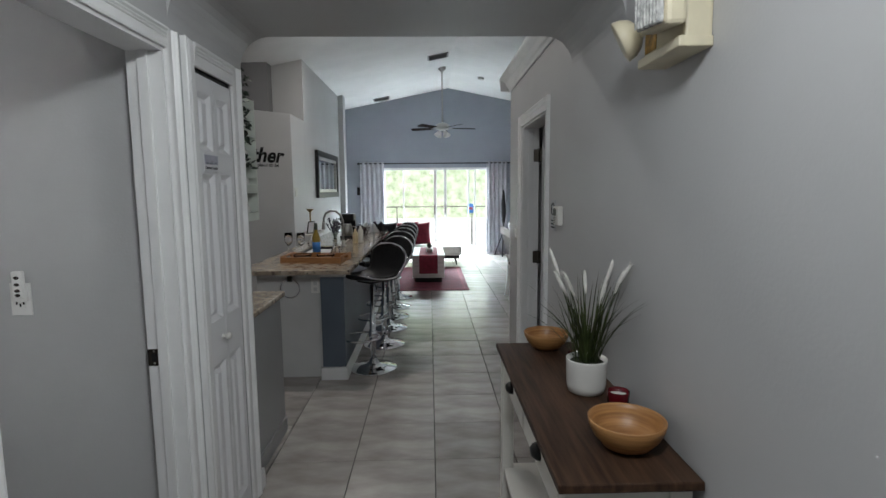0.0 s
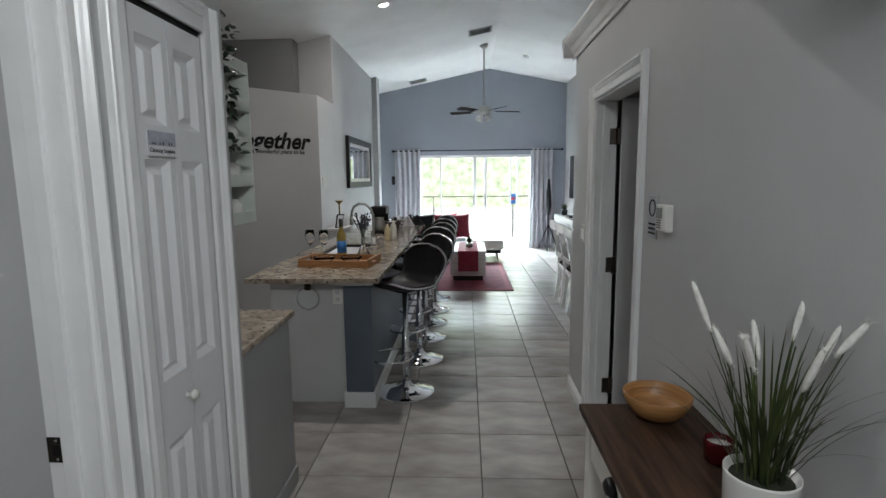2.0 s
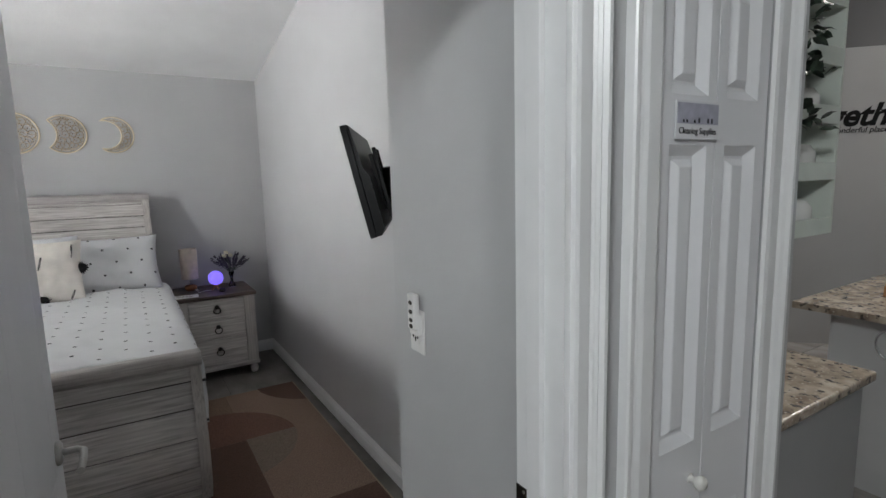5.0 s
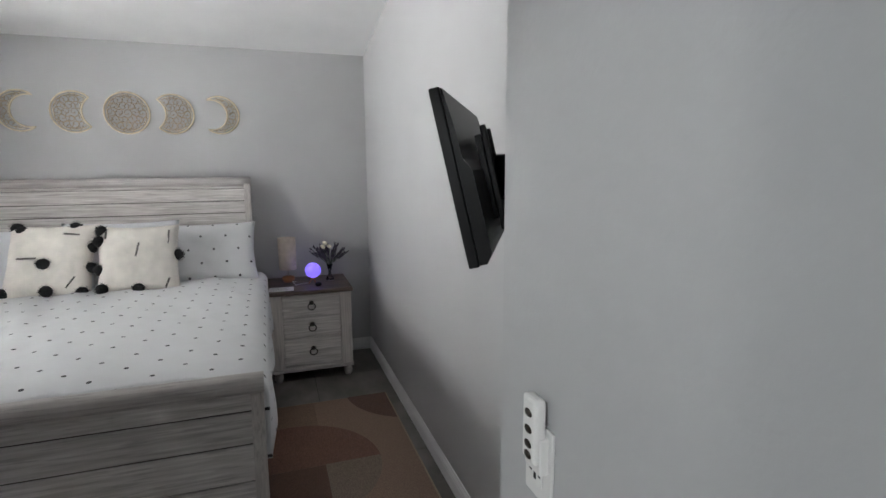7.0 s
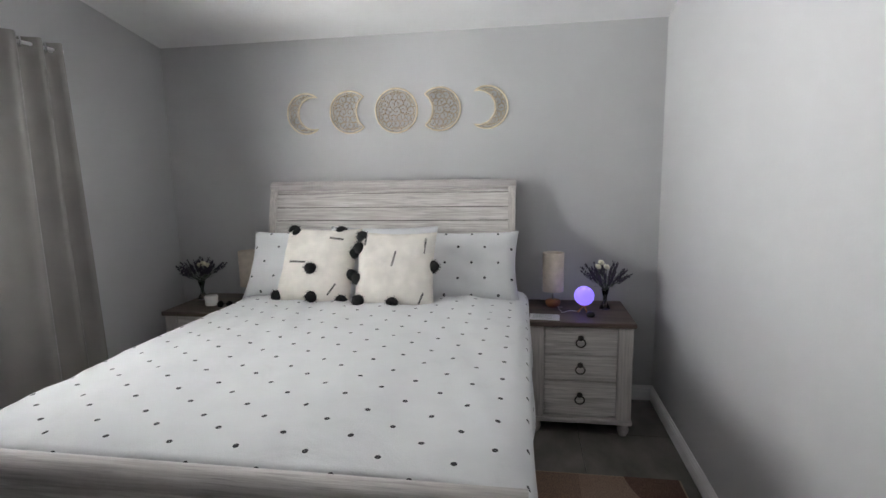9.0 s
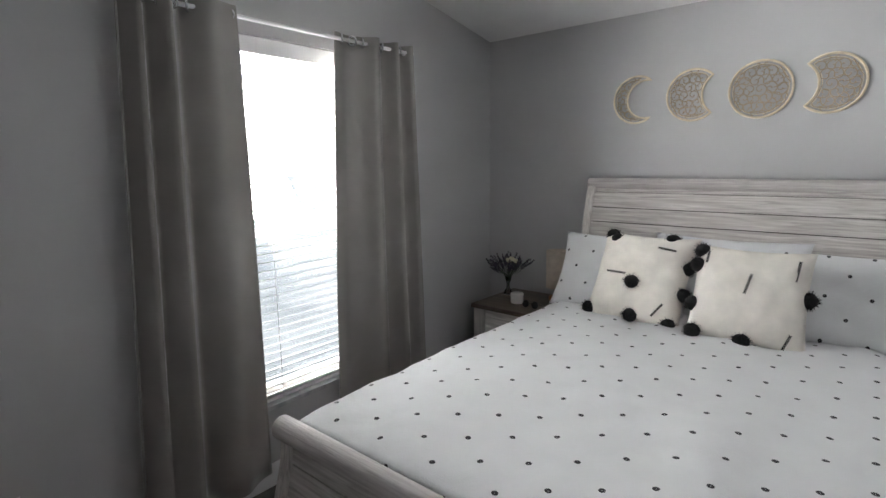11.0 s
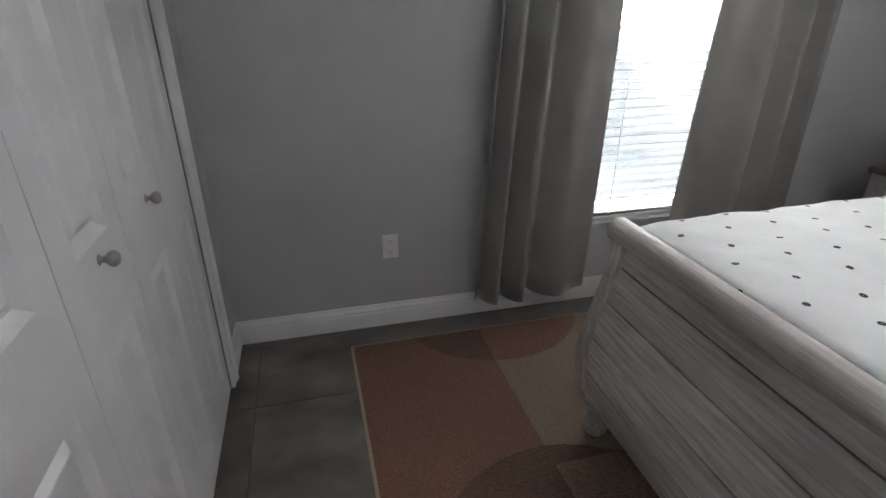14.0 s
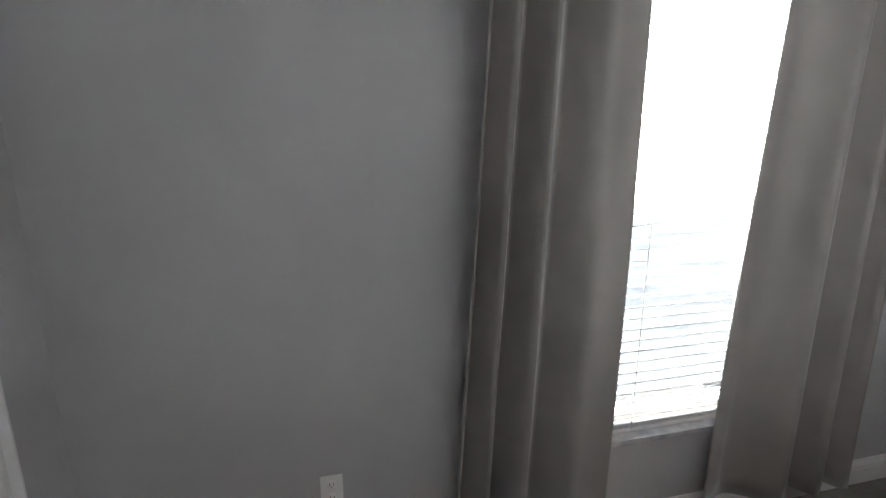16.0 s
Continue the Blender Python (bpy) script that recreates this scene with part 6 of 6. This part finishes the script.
for i in range(70):
    z = 0.05 - 0.48 * q.random()
    c = Vector((0.01 + q.uniform(-0.015, 0.03), 0.012 + q.uniform(-0.01, 0.13), z))
    a, tl = q.uniform(0, 6.283), q.uniform(-0.9, 0.6)
    L, W = q.uniform(0.028, 0.045), q.uniform(0.009, 0.015)
    bm = bmesh.new()
    mid = [bm.verts.new((L * k / 4, 0, 0.004 * math.sin(k))) for k in range(5)]
    for s in (1, -1):
        sd = [bm.verts.new((L * k / 4, s * W * math.sin(3.1416 * (k / 4) ** 0.8), 0.003)) for k in (1, 2, 3)]
        bm.faces.new((mid[0], mid[1], sd[0]))
        bm.faces.new((mid[1], mid[2], sd[1], sd[0]))
        bm.faces.new((mid[2], mid[3], sd[2], sd[1]))
        bm.faces.new((mid[3], mid[4], sd[2]))
    part("leaf", bm, GLEAF, gd, "", Matrix.Translation(c) @ Euler((q.uniform(-1, 1), tl, a)).to_matrix().to_4x4())

# lettering on the diagonal wall
dec = thing("wall_lettering", "black script lettering reading together on the wall", "wall decal", pose(-1.465 - 0.56 * 0.7071 + 0.0016, 7.20 - 0.56 * 0.7071 - 0.0016, 1.93, 90, 0, 45))
text("together", 0.25, INK, dec, pose(0.0, 0.03, 0), "", 0.3, 0.001, 0.03)
text("is a wonderful place to be", 0.065, INK, dec, pose(0.05, -0.085, 0), "", 0.2, 0.001, 0.01)

# mirror on the living room wall
mirror_m = mat("mirror_glass", (0.85, 0.87, 0.88), 0.02, 1.0, var=0.0)
mr = thing("framed_mirror", "rectangular mirror in a stepped black and silver frame", "mirror", pose(XM, 9.46, 1.783))
W2, H2 = 0.89, 0.377
for k, (ins, wd, d, mt, nm) in enumerate(((0.0, 0.09, 0.05, BLACK, "outer_frame"), (0.09, 0.05, 0.035, NICKEL, "inner_frame"))):
    w, h = W2 - ins, H2 - ins
    part(nm, boxes((0, d, -w, w, h - wd, h), (0, d, -w, w, -h, -h + wd), (0, d, -w, -w + wd, -h + wd, h - wd), (0, d, w - wd, w, -h + wd, h - wd), bevel=0.004), mt, mr)
part("glass", one(0.0, 0.015, -W2 + 0.14, W2 - 0.14, -H2 + 0.14, H2 - 0.14), mirror_m, mr, "clear mirror glass")
k1 = thing("wall_switch", "white switch plate on the pale wall", "light switch", pose(XM, 7.36, 1.50))
part("plate", one(0, 0.006, -0.06, 0.06, -0.06, 0.06, bevel=0.002), CERAMIC, k1)
part("rocker", one(0.006, 0.01, -0.02, 0.02, -0.035, 0.035, bevel=0.002), CERAMIC, k1)
# side shelf with a brass candle holder
ss = thing("side_counter", "white side counter against the kitchen wall", "counter", pose(XM, 7.23, 0))
part("top", one(0.0, 0.22, 0.0, 0.8, 0.91, 0.94, bevel=0.004), CERAMIC, ss)
part("cabinet", one(0.0, 0.20, 0.02, 0.78, 0.0, 0.91), PANELW, ss)
bh = thing("candle_holder", "slim brass candle holder on the side counter", "candle holder", pose(-1.33, 7.60, 0.9405))
part("stem", lathe([(0, 0), (0.05, 0), (0.05, 0.008), (0.012, 0.02), (0.009, 0.28), (0.05, 0.32), (0.055, 0.325), (0, 0.315)], 18), mat("aged_brass", (0.32, 0.22, 0.10), 0.3, 1.0), bh)
pf = thing("photo_frame", "small black photo frame on the side counter", "photo frame", pose(-1.30, 7.42, 0.9405, 0, 0, 60))
part("frame", one(-0.06, 0.06, -0.006, 0.006, 0.0, 0.17, bevel=0.002, m=pose(0, 0, 0, 12)), BLACK, pf)
part("print", one(-0.05, 0.05, -0.0075, -0.006, 0.012, 0.158, m=pose(0, 0, 0, 12)), PAPER, pf)

# living room rug, table, seats
rr = thing("red_rug", "deep red patterned rug under the coffee table", "rug", pose(0, 0, 0))
part("rug_field", one(-0.75, 0.93, 8.02, 10.35, 0.001, 0.012, bevel=0.004), REDRUG, rr)
part("border", boxes((-0.70, 0.88, 8.07, 8.11, 0.012, 0.0132), (-0.70, 0.88, 10.26, 10.30, 0.012, 0.0132), (-0.70, -0.66, 8.11, 10.26, 0.012, 0.0132), (0.84, 0.88, 8.11, 10.26, 0.012, 0.0132)), REDC, rr)
GRAYW = mat("grey_white_laminate", (0.50, 0.49, 0.48), 0.4, var=0.1, scale=4, stretch=(1, 8, 8))
cf = thing("coffee_table", "grey and white block coffee table on the red rug", "coffee table", pose(0.31, 9.2, 0.0135))
part("top", one(-0.27, 0.27, -0.58, 0.58, 0.41, 0.45, bevel=0.004), GRAYW, cf)
part("front_panel", one(-0.26, 0.26, -0.57, -0.54, 0.08, 0.41, bevel=0.003), GRAYW, cf)
part("back_panel", one(-0.26, 0.26, 0.54, 0.57, 0.08, 0.41, bevel=0.003), GRAYW, cf)
part("shelf", one(-0.25, 0.25, -0.54, 0.54, 0.08, 0.11), GRAYW, cf)
part("plinth", one(-0.22, 0.22, -0.52, 0.52, 0.0, 0.08), BLACK, cf)
rn = thing("table_runner", "deep red cloth runner over the coffee table", "table runner", pose(0.31, 9.2, 0.4635))
part("cloth", boxes((-0.15, 0.15, -0.589, 0.589, 0.0008, 0.004), (-0.15, 0.15, -0.589, -0.5835, -0.30, 0.0008), (-0.15, 0.15, 0.5835, 0.589, -0.30, 0.0008)), REDC, rn)
tp = thing("small_plant", "small green plant in a glass pot on the runner", "potted plant", pose(0.33, 9.05, 0.468))
part("pot", lathe([(0, 0), (0.05, 0), (0.055, 0.07), (0.05, 0.07), (0, 0.06)], 18), NICKEL, tp)
bm = bmesh.new()
for i in range(60):
    a = q.uniform(0, 6.283)
    blade(bm, (0, 0, 0.05), q.uniform(0.02, 0.08), q.uniform(0.06, 0.14), 0.006, a, 0.02)
part("leaves", bm, LEAF, tp)
so_ = thing("sofa", "white leather sofa with chaise and low feet", "sofa", pose(0, 0, 0))
part("seat_base", one(-1.30, -0.35, 8.4, 11.4, 0.18, 0.40, bevel=0.04), WLEATH, so_)
part("chaise", one(-0.35, 0.98, 10.55, 11.4, 0.20, 0.40, bevel=0.06), WLEATH, so_, "white chaise seat")
part("chaise_frame", one(-0.35, 0.93, 10.6, 11.35, 0.14, 0.21, bevel=0.01), BLACK, so_)
part("backrest", one(-1.34, -1.12, 8.4, 11.4, 0.35, 0.74, bevel=0.05), WLEATH, so_)
for x, y in ((0.85, 10.68), (0.85, 11.27), (-0.4, 8.5), (-1.25, 8.5), (-1.25, 11.3)):
    part("leg", tube([(x, y, 0.16), (x + 0.03, y, 0.0)], [0.02, 0.012], 8), BLACK, so_)


def peaked_cushion(x, y, z, material, label, s=0.42, tn=0):
    t = part("throw_cushion", pillow_mesh(s, s, 0.14, x * 7), material, None, label, Matrix.Translation((x, y, z)) @ pose(0, 0, 0, 0, 0, tn) @ pose(0, 0, 0, 78, 0, 0) @ pose(0, 0, 0, 0, 0, 3))
    tagged(t, category="cushion", group="sofa cushions")


peaked_cushion(0.12, 10.95, 0.62, REDC, "deep red throw cushion on the sofa", 0.46)
peaked_cushion(-0.10, 11.15, 0.62, REDC, "deep red throw cushion leaning on another", 0.46, 12)
peaked_cushion(-0.55, 11.1, 0.63, BLACKC, "black throw cushion on the sofa")
peaked_cushion(-0.90, 10.7, 0.63, BLACKC, "black throw cushion by the backrest", 0.42, 25)
peaked_cushion(-0.95, 9.9, 0.62, WLEATH, "white throw cushion on the sofa", 0.42, 40)

# dining chairs and table
ch = thing("dining_chair", "white wooden dining chair with a dark seat", "dining chair", pose(1.43, 6.52, 0), "white dining chairs")
for y in (-0.20, 0.165):
    part("back_leg", strip_along_y(smooth_curve([(0.02, 0.0), (0.05, 0.22), (0.06, 0.45), (0.03, 0.70), (-0.045, 0.99)], 4), y, y + 0.038, 0.04), WHITE, ch)
    part("front_leg", one(0.42, 0.46, y, y + 0.038, 0, 0.44, bevel=0.003), WHITE, ch)
part("top_rail", one(-0.085, -0.055, -0.21, 0.213, 0.90, 1.0, bevel=0.01), WHITE, ch)
part("lower_rail", one(-0.01, 0.015, -0.165, 0.165, 0.56, 0.61, bevel=0.005), WHITE, ch)
for y in (-0.11, 0.0, 0.11):
    part("slat", tube([(0.005, y, 0.60), (-0.04, y, 0.78), (-0.068, y, 0.91)], 0.016, 6, flat=0.4), WHITE, ch)
part("seat_frame", one(0.02, 0.46, -0.21, 0.213, 0.41, 0.45, bevel=0.004), WHITE, ch)
part("seat_pad", one(0.03, 0.455, -0.20, 0.203, 0.45, 0.485, bevel=0.015), BLACKC, ch, "dark seat pad")
for y in (6.98, 7.44):
    copy_thing(ch, pose(1.43, y, 0))
dt = thing("dining_table", "white wooden dining table beside the chairs", "dining table", pose(2.02, 7.0, 0))
part("tabletop", one(-0.32, 0.38, -0.85, 0.85, 0.73, 0.76, bevel=0.006), WHITE, dt)
for x in (-0.25, 0.30):
    for y in (-0.78, 0.78):
        part("leg", one(x - 0.035, x + 0.035, y - 0.035, y + 0.035, 0, 0.73, bevel=0.004), WHITE, dt)
for y in (6.6, 7.05, 7.5):
    p = thing("place_setting", "stacked plates and napkin on the dining table", "plates", pose(1.86, y, 0.7602), "place settings")
    part("plate", lathe([(0, 0), (0.07, 0), (0.11, 0.012), (0.108, 0.015), (0.07, 0.006), (0, 0.006)], 24), BLACKC, p)
    part("bowl", lathe([(0, 0.0062), (0.03, 0.0062), (0.065, 0.045), (0.062, 0.045), (0.03, 0.012), (0, 0.011)], 22), CERAMIC, p)

# television, console
tw = thing("living_television", "large black flat television on the wall", "television", pose(XE, 10.45, 1.53))
part("case", one(-0.10, -0.05, -0.95, 0.95, -0.41, 0.41, bevel=0.006), BLACK, tw)
part("screen", one(-0.102, -0.10, -0.93, 0.93, -0.39, 0.395), mat("screen_glass", (0.012, 0.012, 0.014), 0.1), tw, "dark glossy screen")
part("wall_mount", one(-0.05, 0, -0.2, 0.2, -0.15, 0.15), BLACK, tw)
cs = thing("media_console", "white media console with slatted grey fronts", "media console", pose(2.02, 9.0, 0))
part("body", one(0.0, 0.395, 0.0, 2.3, 0.42, 0.82, bevel=0.005), CERAMIC, cs)
for i in range(3):
    part("slatted_front", one(-0.006, 0.0, 0.05 + i * 0.75, 0.72 + i * 0.75, 0.56, 0.74, bevel=0.002), CABG, cs, "grey slatted front")
for x in (0.04, 0.35):
    for y in (0.06, 2.2):
        part("leg", one(x - 0.02, x + 0.02, y - 0.02, y + 0.02, 0, 0.42, bevel=0.003), CERAMIC, cs)
for y in (9.6, 10.9):
    t = thing("console_plant", "small green plant in a dark pot on the console", "potted plant", pose(2.14, y, 0.8203), "console plants")
    part("pot", lathe([(0, 0), (0.05, 0), (0.06, 0.10), (0.055, 0.10), (0, 0.09)], 18), BLACK, t)
    bm = bmesh.new()
    for i in range(90):
        a = q.uniform(0, 6.283)
        blade(bm, (0, 0, 0.09), q.uniform(0.01, 0.10), q.uniform(0.05, 0.14), 0.008, a, 0.02)
    part("leaves", bm, LEAF, t)
bxx = thing("media_box", "flat black media box on the console", "media box", pose(2.18, 10.35, 0.8203))
part("case", one(-0.09, 0.09, -0.16, 0.16, 0, 0.035, bevel=0.004), BLACK, bxx)
tpd = thing("folded_tripod", "black folded tripod standing in the corner", "tripod", pose(2.02, 12.05, 0))
part("pole", tube([(0, 0, 0.3), (0, 0, 1.5)], 0.016, 8), BLACK, tpd)
for a in (0.3, 2.4, 4.5):
    part("leg", tube([(0, 0, 0.55), (0.24 * math.cos(a), 0.24 * math.sin(a), 0.0)], 0.012, 8), BLACK, tpd)
part("wrapped_canopy", tube([(0, 0, 0.75), (0.01, 0, 0.95), (0, 0, 1.2), (0, 0, 1.5)], [0.03, 0.055, 0.05, 0.02], 10), BLACK, tpd)

# ceiling fan
FX, FY, FD = 0.60, 10.26, -0.16
FZ = vault(FX)
fn = thing("ceiling_fan", "ceiling fan with five blades and white glass shades", "ceiling fan", pose(FX, FY, FZ))
part("canopy", lathe([(0, 0.02), (0.075, 0.02), (0.07, -0.03), (0.03, -0.07), (0, -0.07)], 22), NICKEL, fn)
part("downrod", tube([(0, 0, -0.05), (0, 0, -0.86 + FD)], 0.013, 10), NICKEL, fn)
part("motor", lathe([(0, -0.84), (0.05, -0.85), (0.12, -0.88), (0.13, -0.92), (0.12, -0.97), (0.07, -0.99), (0, -0.99)], 28, pose(0, 0, FD)), NICKEL, fn, "brushed nickel motor housing")
DARKB = mat("dark_fan_blade", (0.022, 0.016, 0.014), 0.95, spec=0.04, var=0.2, scale=8, stretch=(1, 10, 1))
for i in range(5):
    a = 12 + i * 72
    b = part("blade", prism([(0.20, -0.05), (0.60, -0.068), (0.64, -0.05), (0.64, 0.05), (0.60, 0.068), (0.20, 0.05)], 0.007, pose(0, 0, -0.95 + FD, 0, 0, a) @ pose(0, 0, 0, 12)), DARKB, fn, "dark wooden blade")
    part("blade_arm", tube([(0.10 * math.cos(radians(a)), 0.10 * math.sin(radians(a)), -0.955 + FD), (0.24 * math.cos(radians(a)), 0.24 * math.sin(radians(a)), -0.953 + FD)], 0.012, 8, flat=0.5), NICKEL, b)
FROST = mat("frosted_glass_shade", (0.75, 0.74, 0.72), 0.4)
for i in range(4):
    a = 0.6 + i * 1.571
    part("glass_shade", lathe([(0.02, 0.0), (0.03, -0.01), (0.045, -0.06), (0.06, -0.10), (0.057, -0.10), (0.042, -0.06), (0.026, -0.012)], 18, Matrix.Translation((0.07 * math.cos(a), 0.07 * math.sin(a), -1.01 + FD)) @ pose(0, 0, 0, 0, 0, math.degrees(a)) @ pose(0, 0, 0, 0, -35, 0)), FROST, fn, "white frosted tulip shade")
for dx in (-0.02, 0.02):
    part("pull_chain", tube([(dx, 0, -1.0 + FD), (dx, 0, -1.22 + FD)], 0.002, 5), NICKEL, fn)

# ceiling vents, smoke alarm, downlight
ROOFL, ROOFR = math.degrees(math.atan(SL)), -math.degrees(math.atan(SL))


def vent(x, y, w, d, label):
    t = thing("ceiling_vent", label, "vent", pose(x, y, vault(x), 0, -(ROOFL if x < RX else ROOFR), 0), "ceiling vents")
    part("frame", boxes((-w / 2, w / 2, -d / 2, -d / 2 + 0.025, -0.012, 0), (-w / 2, w / 2, d / 2 - 0.025, d / 2, -0.012, 0), (-w / 2, -w / 2 + 0.025, -d / 2 + 0.025, d / 2 - 0.025, -0.012, 0), (w / 2 - 0.025, w / 2, -d / 2 + 0.025, d / 2 - 0.025, -0.012, 0)), CABG, t)
    part("backing", one(-w / 2 + 0.02, w / 2 - 0.02, -d / 2 + 0.02, d / 2 - 0.02, -0.003, -0.001), BLACK, t)
    n = int(d / 0.035)
    for i in range(n):
        y0 = -d / 2 + 0.035 + i * (d - 0.07) / max(1, n - 1)
        part("louvre", one(-w / 2 + 0.025, w / 2 - 0.025, -0.010, 0.010, -0.001, 0.001, m=pose(0, y0, -0.007, 35)), CABG, t)


vent(-0.69, 12.0, 0.36, 0.30, "grey louvred vent in the sloping ceiling")
vent(0.51, 9.37, 0.36, 0.30, "grey louvred vent near the ceiling ridge")
sm = thing("smoke_alarm", "white round smoke alarm on the ceiling", "smoke alarm", pose(1.38, 10.77, vault(1.38), 0, ROOFL, 0))
part("body", lathe([(0, -0.035), (0.05, -0.033), (0.062, -0.02), (0.065, 0), (0, 0)], 22), CERAMIC, sm)
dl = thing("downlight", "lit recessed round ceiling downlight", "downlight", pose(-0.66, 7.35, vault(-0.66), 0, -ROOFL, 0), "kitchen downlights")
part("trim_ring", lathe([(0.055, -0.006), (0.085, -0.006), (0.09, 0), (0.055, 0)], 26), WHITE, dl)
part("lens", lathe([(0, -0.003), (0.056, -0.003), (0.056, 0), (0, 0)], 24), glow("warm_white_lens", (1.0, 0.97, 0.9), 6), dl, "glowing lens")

# unseen second downlight, added as a fixture for the kitchen fill lamp
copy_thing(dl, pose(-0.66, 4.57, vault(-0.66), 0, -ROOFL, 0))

# patio doors
pd = tagged(thing("patio_door", "white framed sliding patio doors with clear glass", "sliding door", pose(0, YF + 0.05, 0)), kind="structure")
part("head_frame", one(DX0, DX1, -0.04, 0.06, DZ - 0.05, DZ), WHITE, pd)
part("sill", one(DX0, DX1, -0.05, 0.08, -0.01, 0.03), WHITE, pd)
for x, w in ((DX0, 0.05), (-0.28, 0.03), (0.44, 0.07), (0.68, 0.06), (1.235, 0.03), (1.39, 0.03), (DX1 - 0.05, 0.05)):
    part("stile", one(x, x + w, -0.03, 0.03, 0.03, DZ - 0.05, bevel=0.003), WHITE, pd)
g = part("glass_pane", one(DX0 + 0.05, DX1 - 0.05, -0.003, 0.003, 0.03, DZ - 0.05), VGLASS, pd)
g.visible_shadow = False
for x in (0.455, 0.70):
    part("door_handle", tube([(x, -0.035, 0.95), (x, -0.075, 0.97), (x, -0.075, 1.15), (x, -0.035, 1.17)], 0.008, 8), BLACK, pd, "dark pull handle")
st2 = thing("door_sticker", "small blue and white sticker on the glass", "sticker", pose(1.30, YF + 0.044, 1.08))
part("sheet", one(-0.07, 0.07, -0.002, 0, -0.11, 0.11), mat("blue_print", (0.05, 0.20, 0.55), 0.4), st2)
part("red_mark", one(-0.04, 0.05, -0.003, -0.002, -0.03, 0.03), mat("red_print", (0.5, 0.06, 0.08), 0.4), st2)
SHEER = mat("pale_grey_sheer", (0.50, 0.51, 0.55), 0.8, var=0.05, scale=6)
for xa, xb, sd in ((-1.25, -0.70, 3), (1.66, 2.14, 8)):
    drape("patio_curtain", xa, xb, 2.16, 0.03, YF - 0.10, 5, SHEER, "pale grey curtain beside the patio doors", sd, 0.05, 0.04, "patio curtains")
cr = thing("patio_curtain_rod", "black metal curtain rod above the patio doors", "curtain rod", pose(0, YF - 0.10, 2.125))
part("rod", tube([(-1.28, 0, 0), (2.33, 0, 0)], 0.013, 10), BLACK, cr)
for x in (-1.28, 2.33):
    part("finial", ball(bmesh.new(), (x, 0, 0), 0.028, 2), BLACK, cr)
for x in (-1.0, 0.5, 2.25):
    part("bracket", tube([(x, 0.10, 0), (x, 0, 0)], 0.010, 8), BLACK, cr)
ws = thing("door_chime", "small black wall handset beside the curtain", "handset", pose(-1.30, YF, 1.5))
part("body", one(-0.035, 0.035, -0.04, 0, -0.09, 0.09, bevel=0.008), BLACK, ws)

# outside
fe = thing("pool_fence", "dark metal fence on the patio", "fence", pose(0, 15.2, -0.08))
part("top_rail", tube([(-6, 0, 1.12), (7, 0, 1.12)], 0.018, 6), BRONZE, fe)
for i in range(13):
    part("post", tube([(-6 + i * 1.08, 0, 0.0), (-6 + i * 1.08, 0, 1.12)], 0.018, 6), BRONZE, fe)
def glowing_garden():
    """Garden far beyond the glass, mottled pale green and white, glowing as if sunlit."""
    m = mat("glowing_garden", (0.50, 0.55, 0.40), 0.9, var=0.3, scale=2.6, dark=(0.20, 0.25, 0.14))
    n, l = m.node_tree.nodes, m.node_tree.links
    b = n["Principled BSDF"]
    # emission added to the backdrop's own colour in place of stronger sunlight
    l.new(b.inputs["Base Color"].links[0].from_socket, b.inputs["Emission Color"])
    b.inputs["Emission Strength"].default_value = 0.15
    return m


struct("backdrop", boxes((-60, 60, 30.0, 30.2, -1, 9)), glowing_garden(), "glowing garden backdrop beyond the patio")
# ---- floor tiles ----
TS = 0.457
tmesh = bpy.data.meshes.new("tile")
tb = one(-TS / 2 + 0.0025, TS / 2 - 0.0025, -TS / 2 + 0.0025, TS / 2 - 0.0025, -0.01, 0.0, bevel=0.0)
bmesh.ops.bevel(tb, geom=[e for e in tb.edges if all(v.co.z > -0.001 for v in e.verts)], offset=0.002, segments=1, affect="EDGES")
tb.to_mesh(tmesh)
tb.free()
tmesh.materials.append(TILE)
floor_ob = bpy.data.objects["floor"]
near = []
for i in range(-11, 9):
    for j in range(-11, 21):
        x, y = 0.356 + TS * (i + 0.5), 3.131 + TS * (j + 0.5)
        if x < XI and y < 2.9 or x > 3.9 or y < -1.7 or y > YF + 0.1 or x < -3.9 or x > 1.3 and y < 2.1:
            continue
        near.append((abs(x - 0.3) * 2 + max(0, y - 5) * 0.3, x, y))
near.sort()
rest = bmesh.new()
for k, (_, x, y) in enumerate(near):
    if k < 290:
        o = new("tile", tmesh)
        o.parent = floor_ob
        o.location = (x, y, 0)
    else:
        box(rest, x - TS / 2 + 0.0025, x + TS / 2 - 0.0025, y - TS / 2 + 0.0025, y + TS / 2 - 0.0025, -0.01, 0.0)
tagged(part("far_tiles", rest, TILE, floor_ob), kind="stuff")
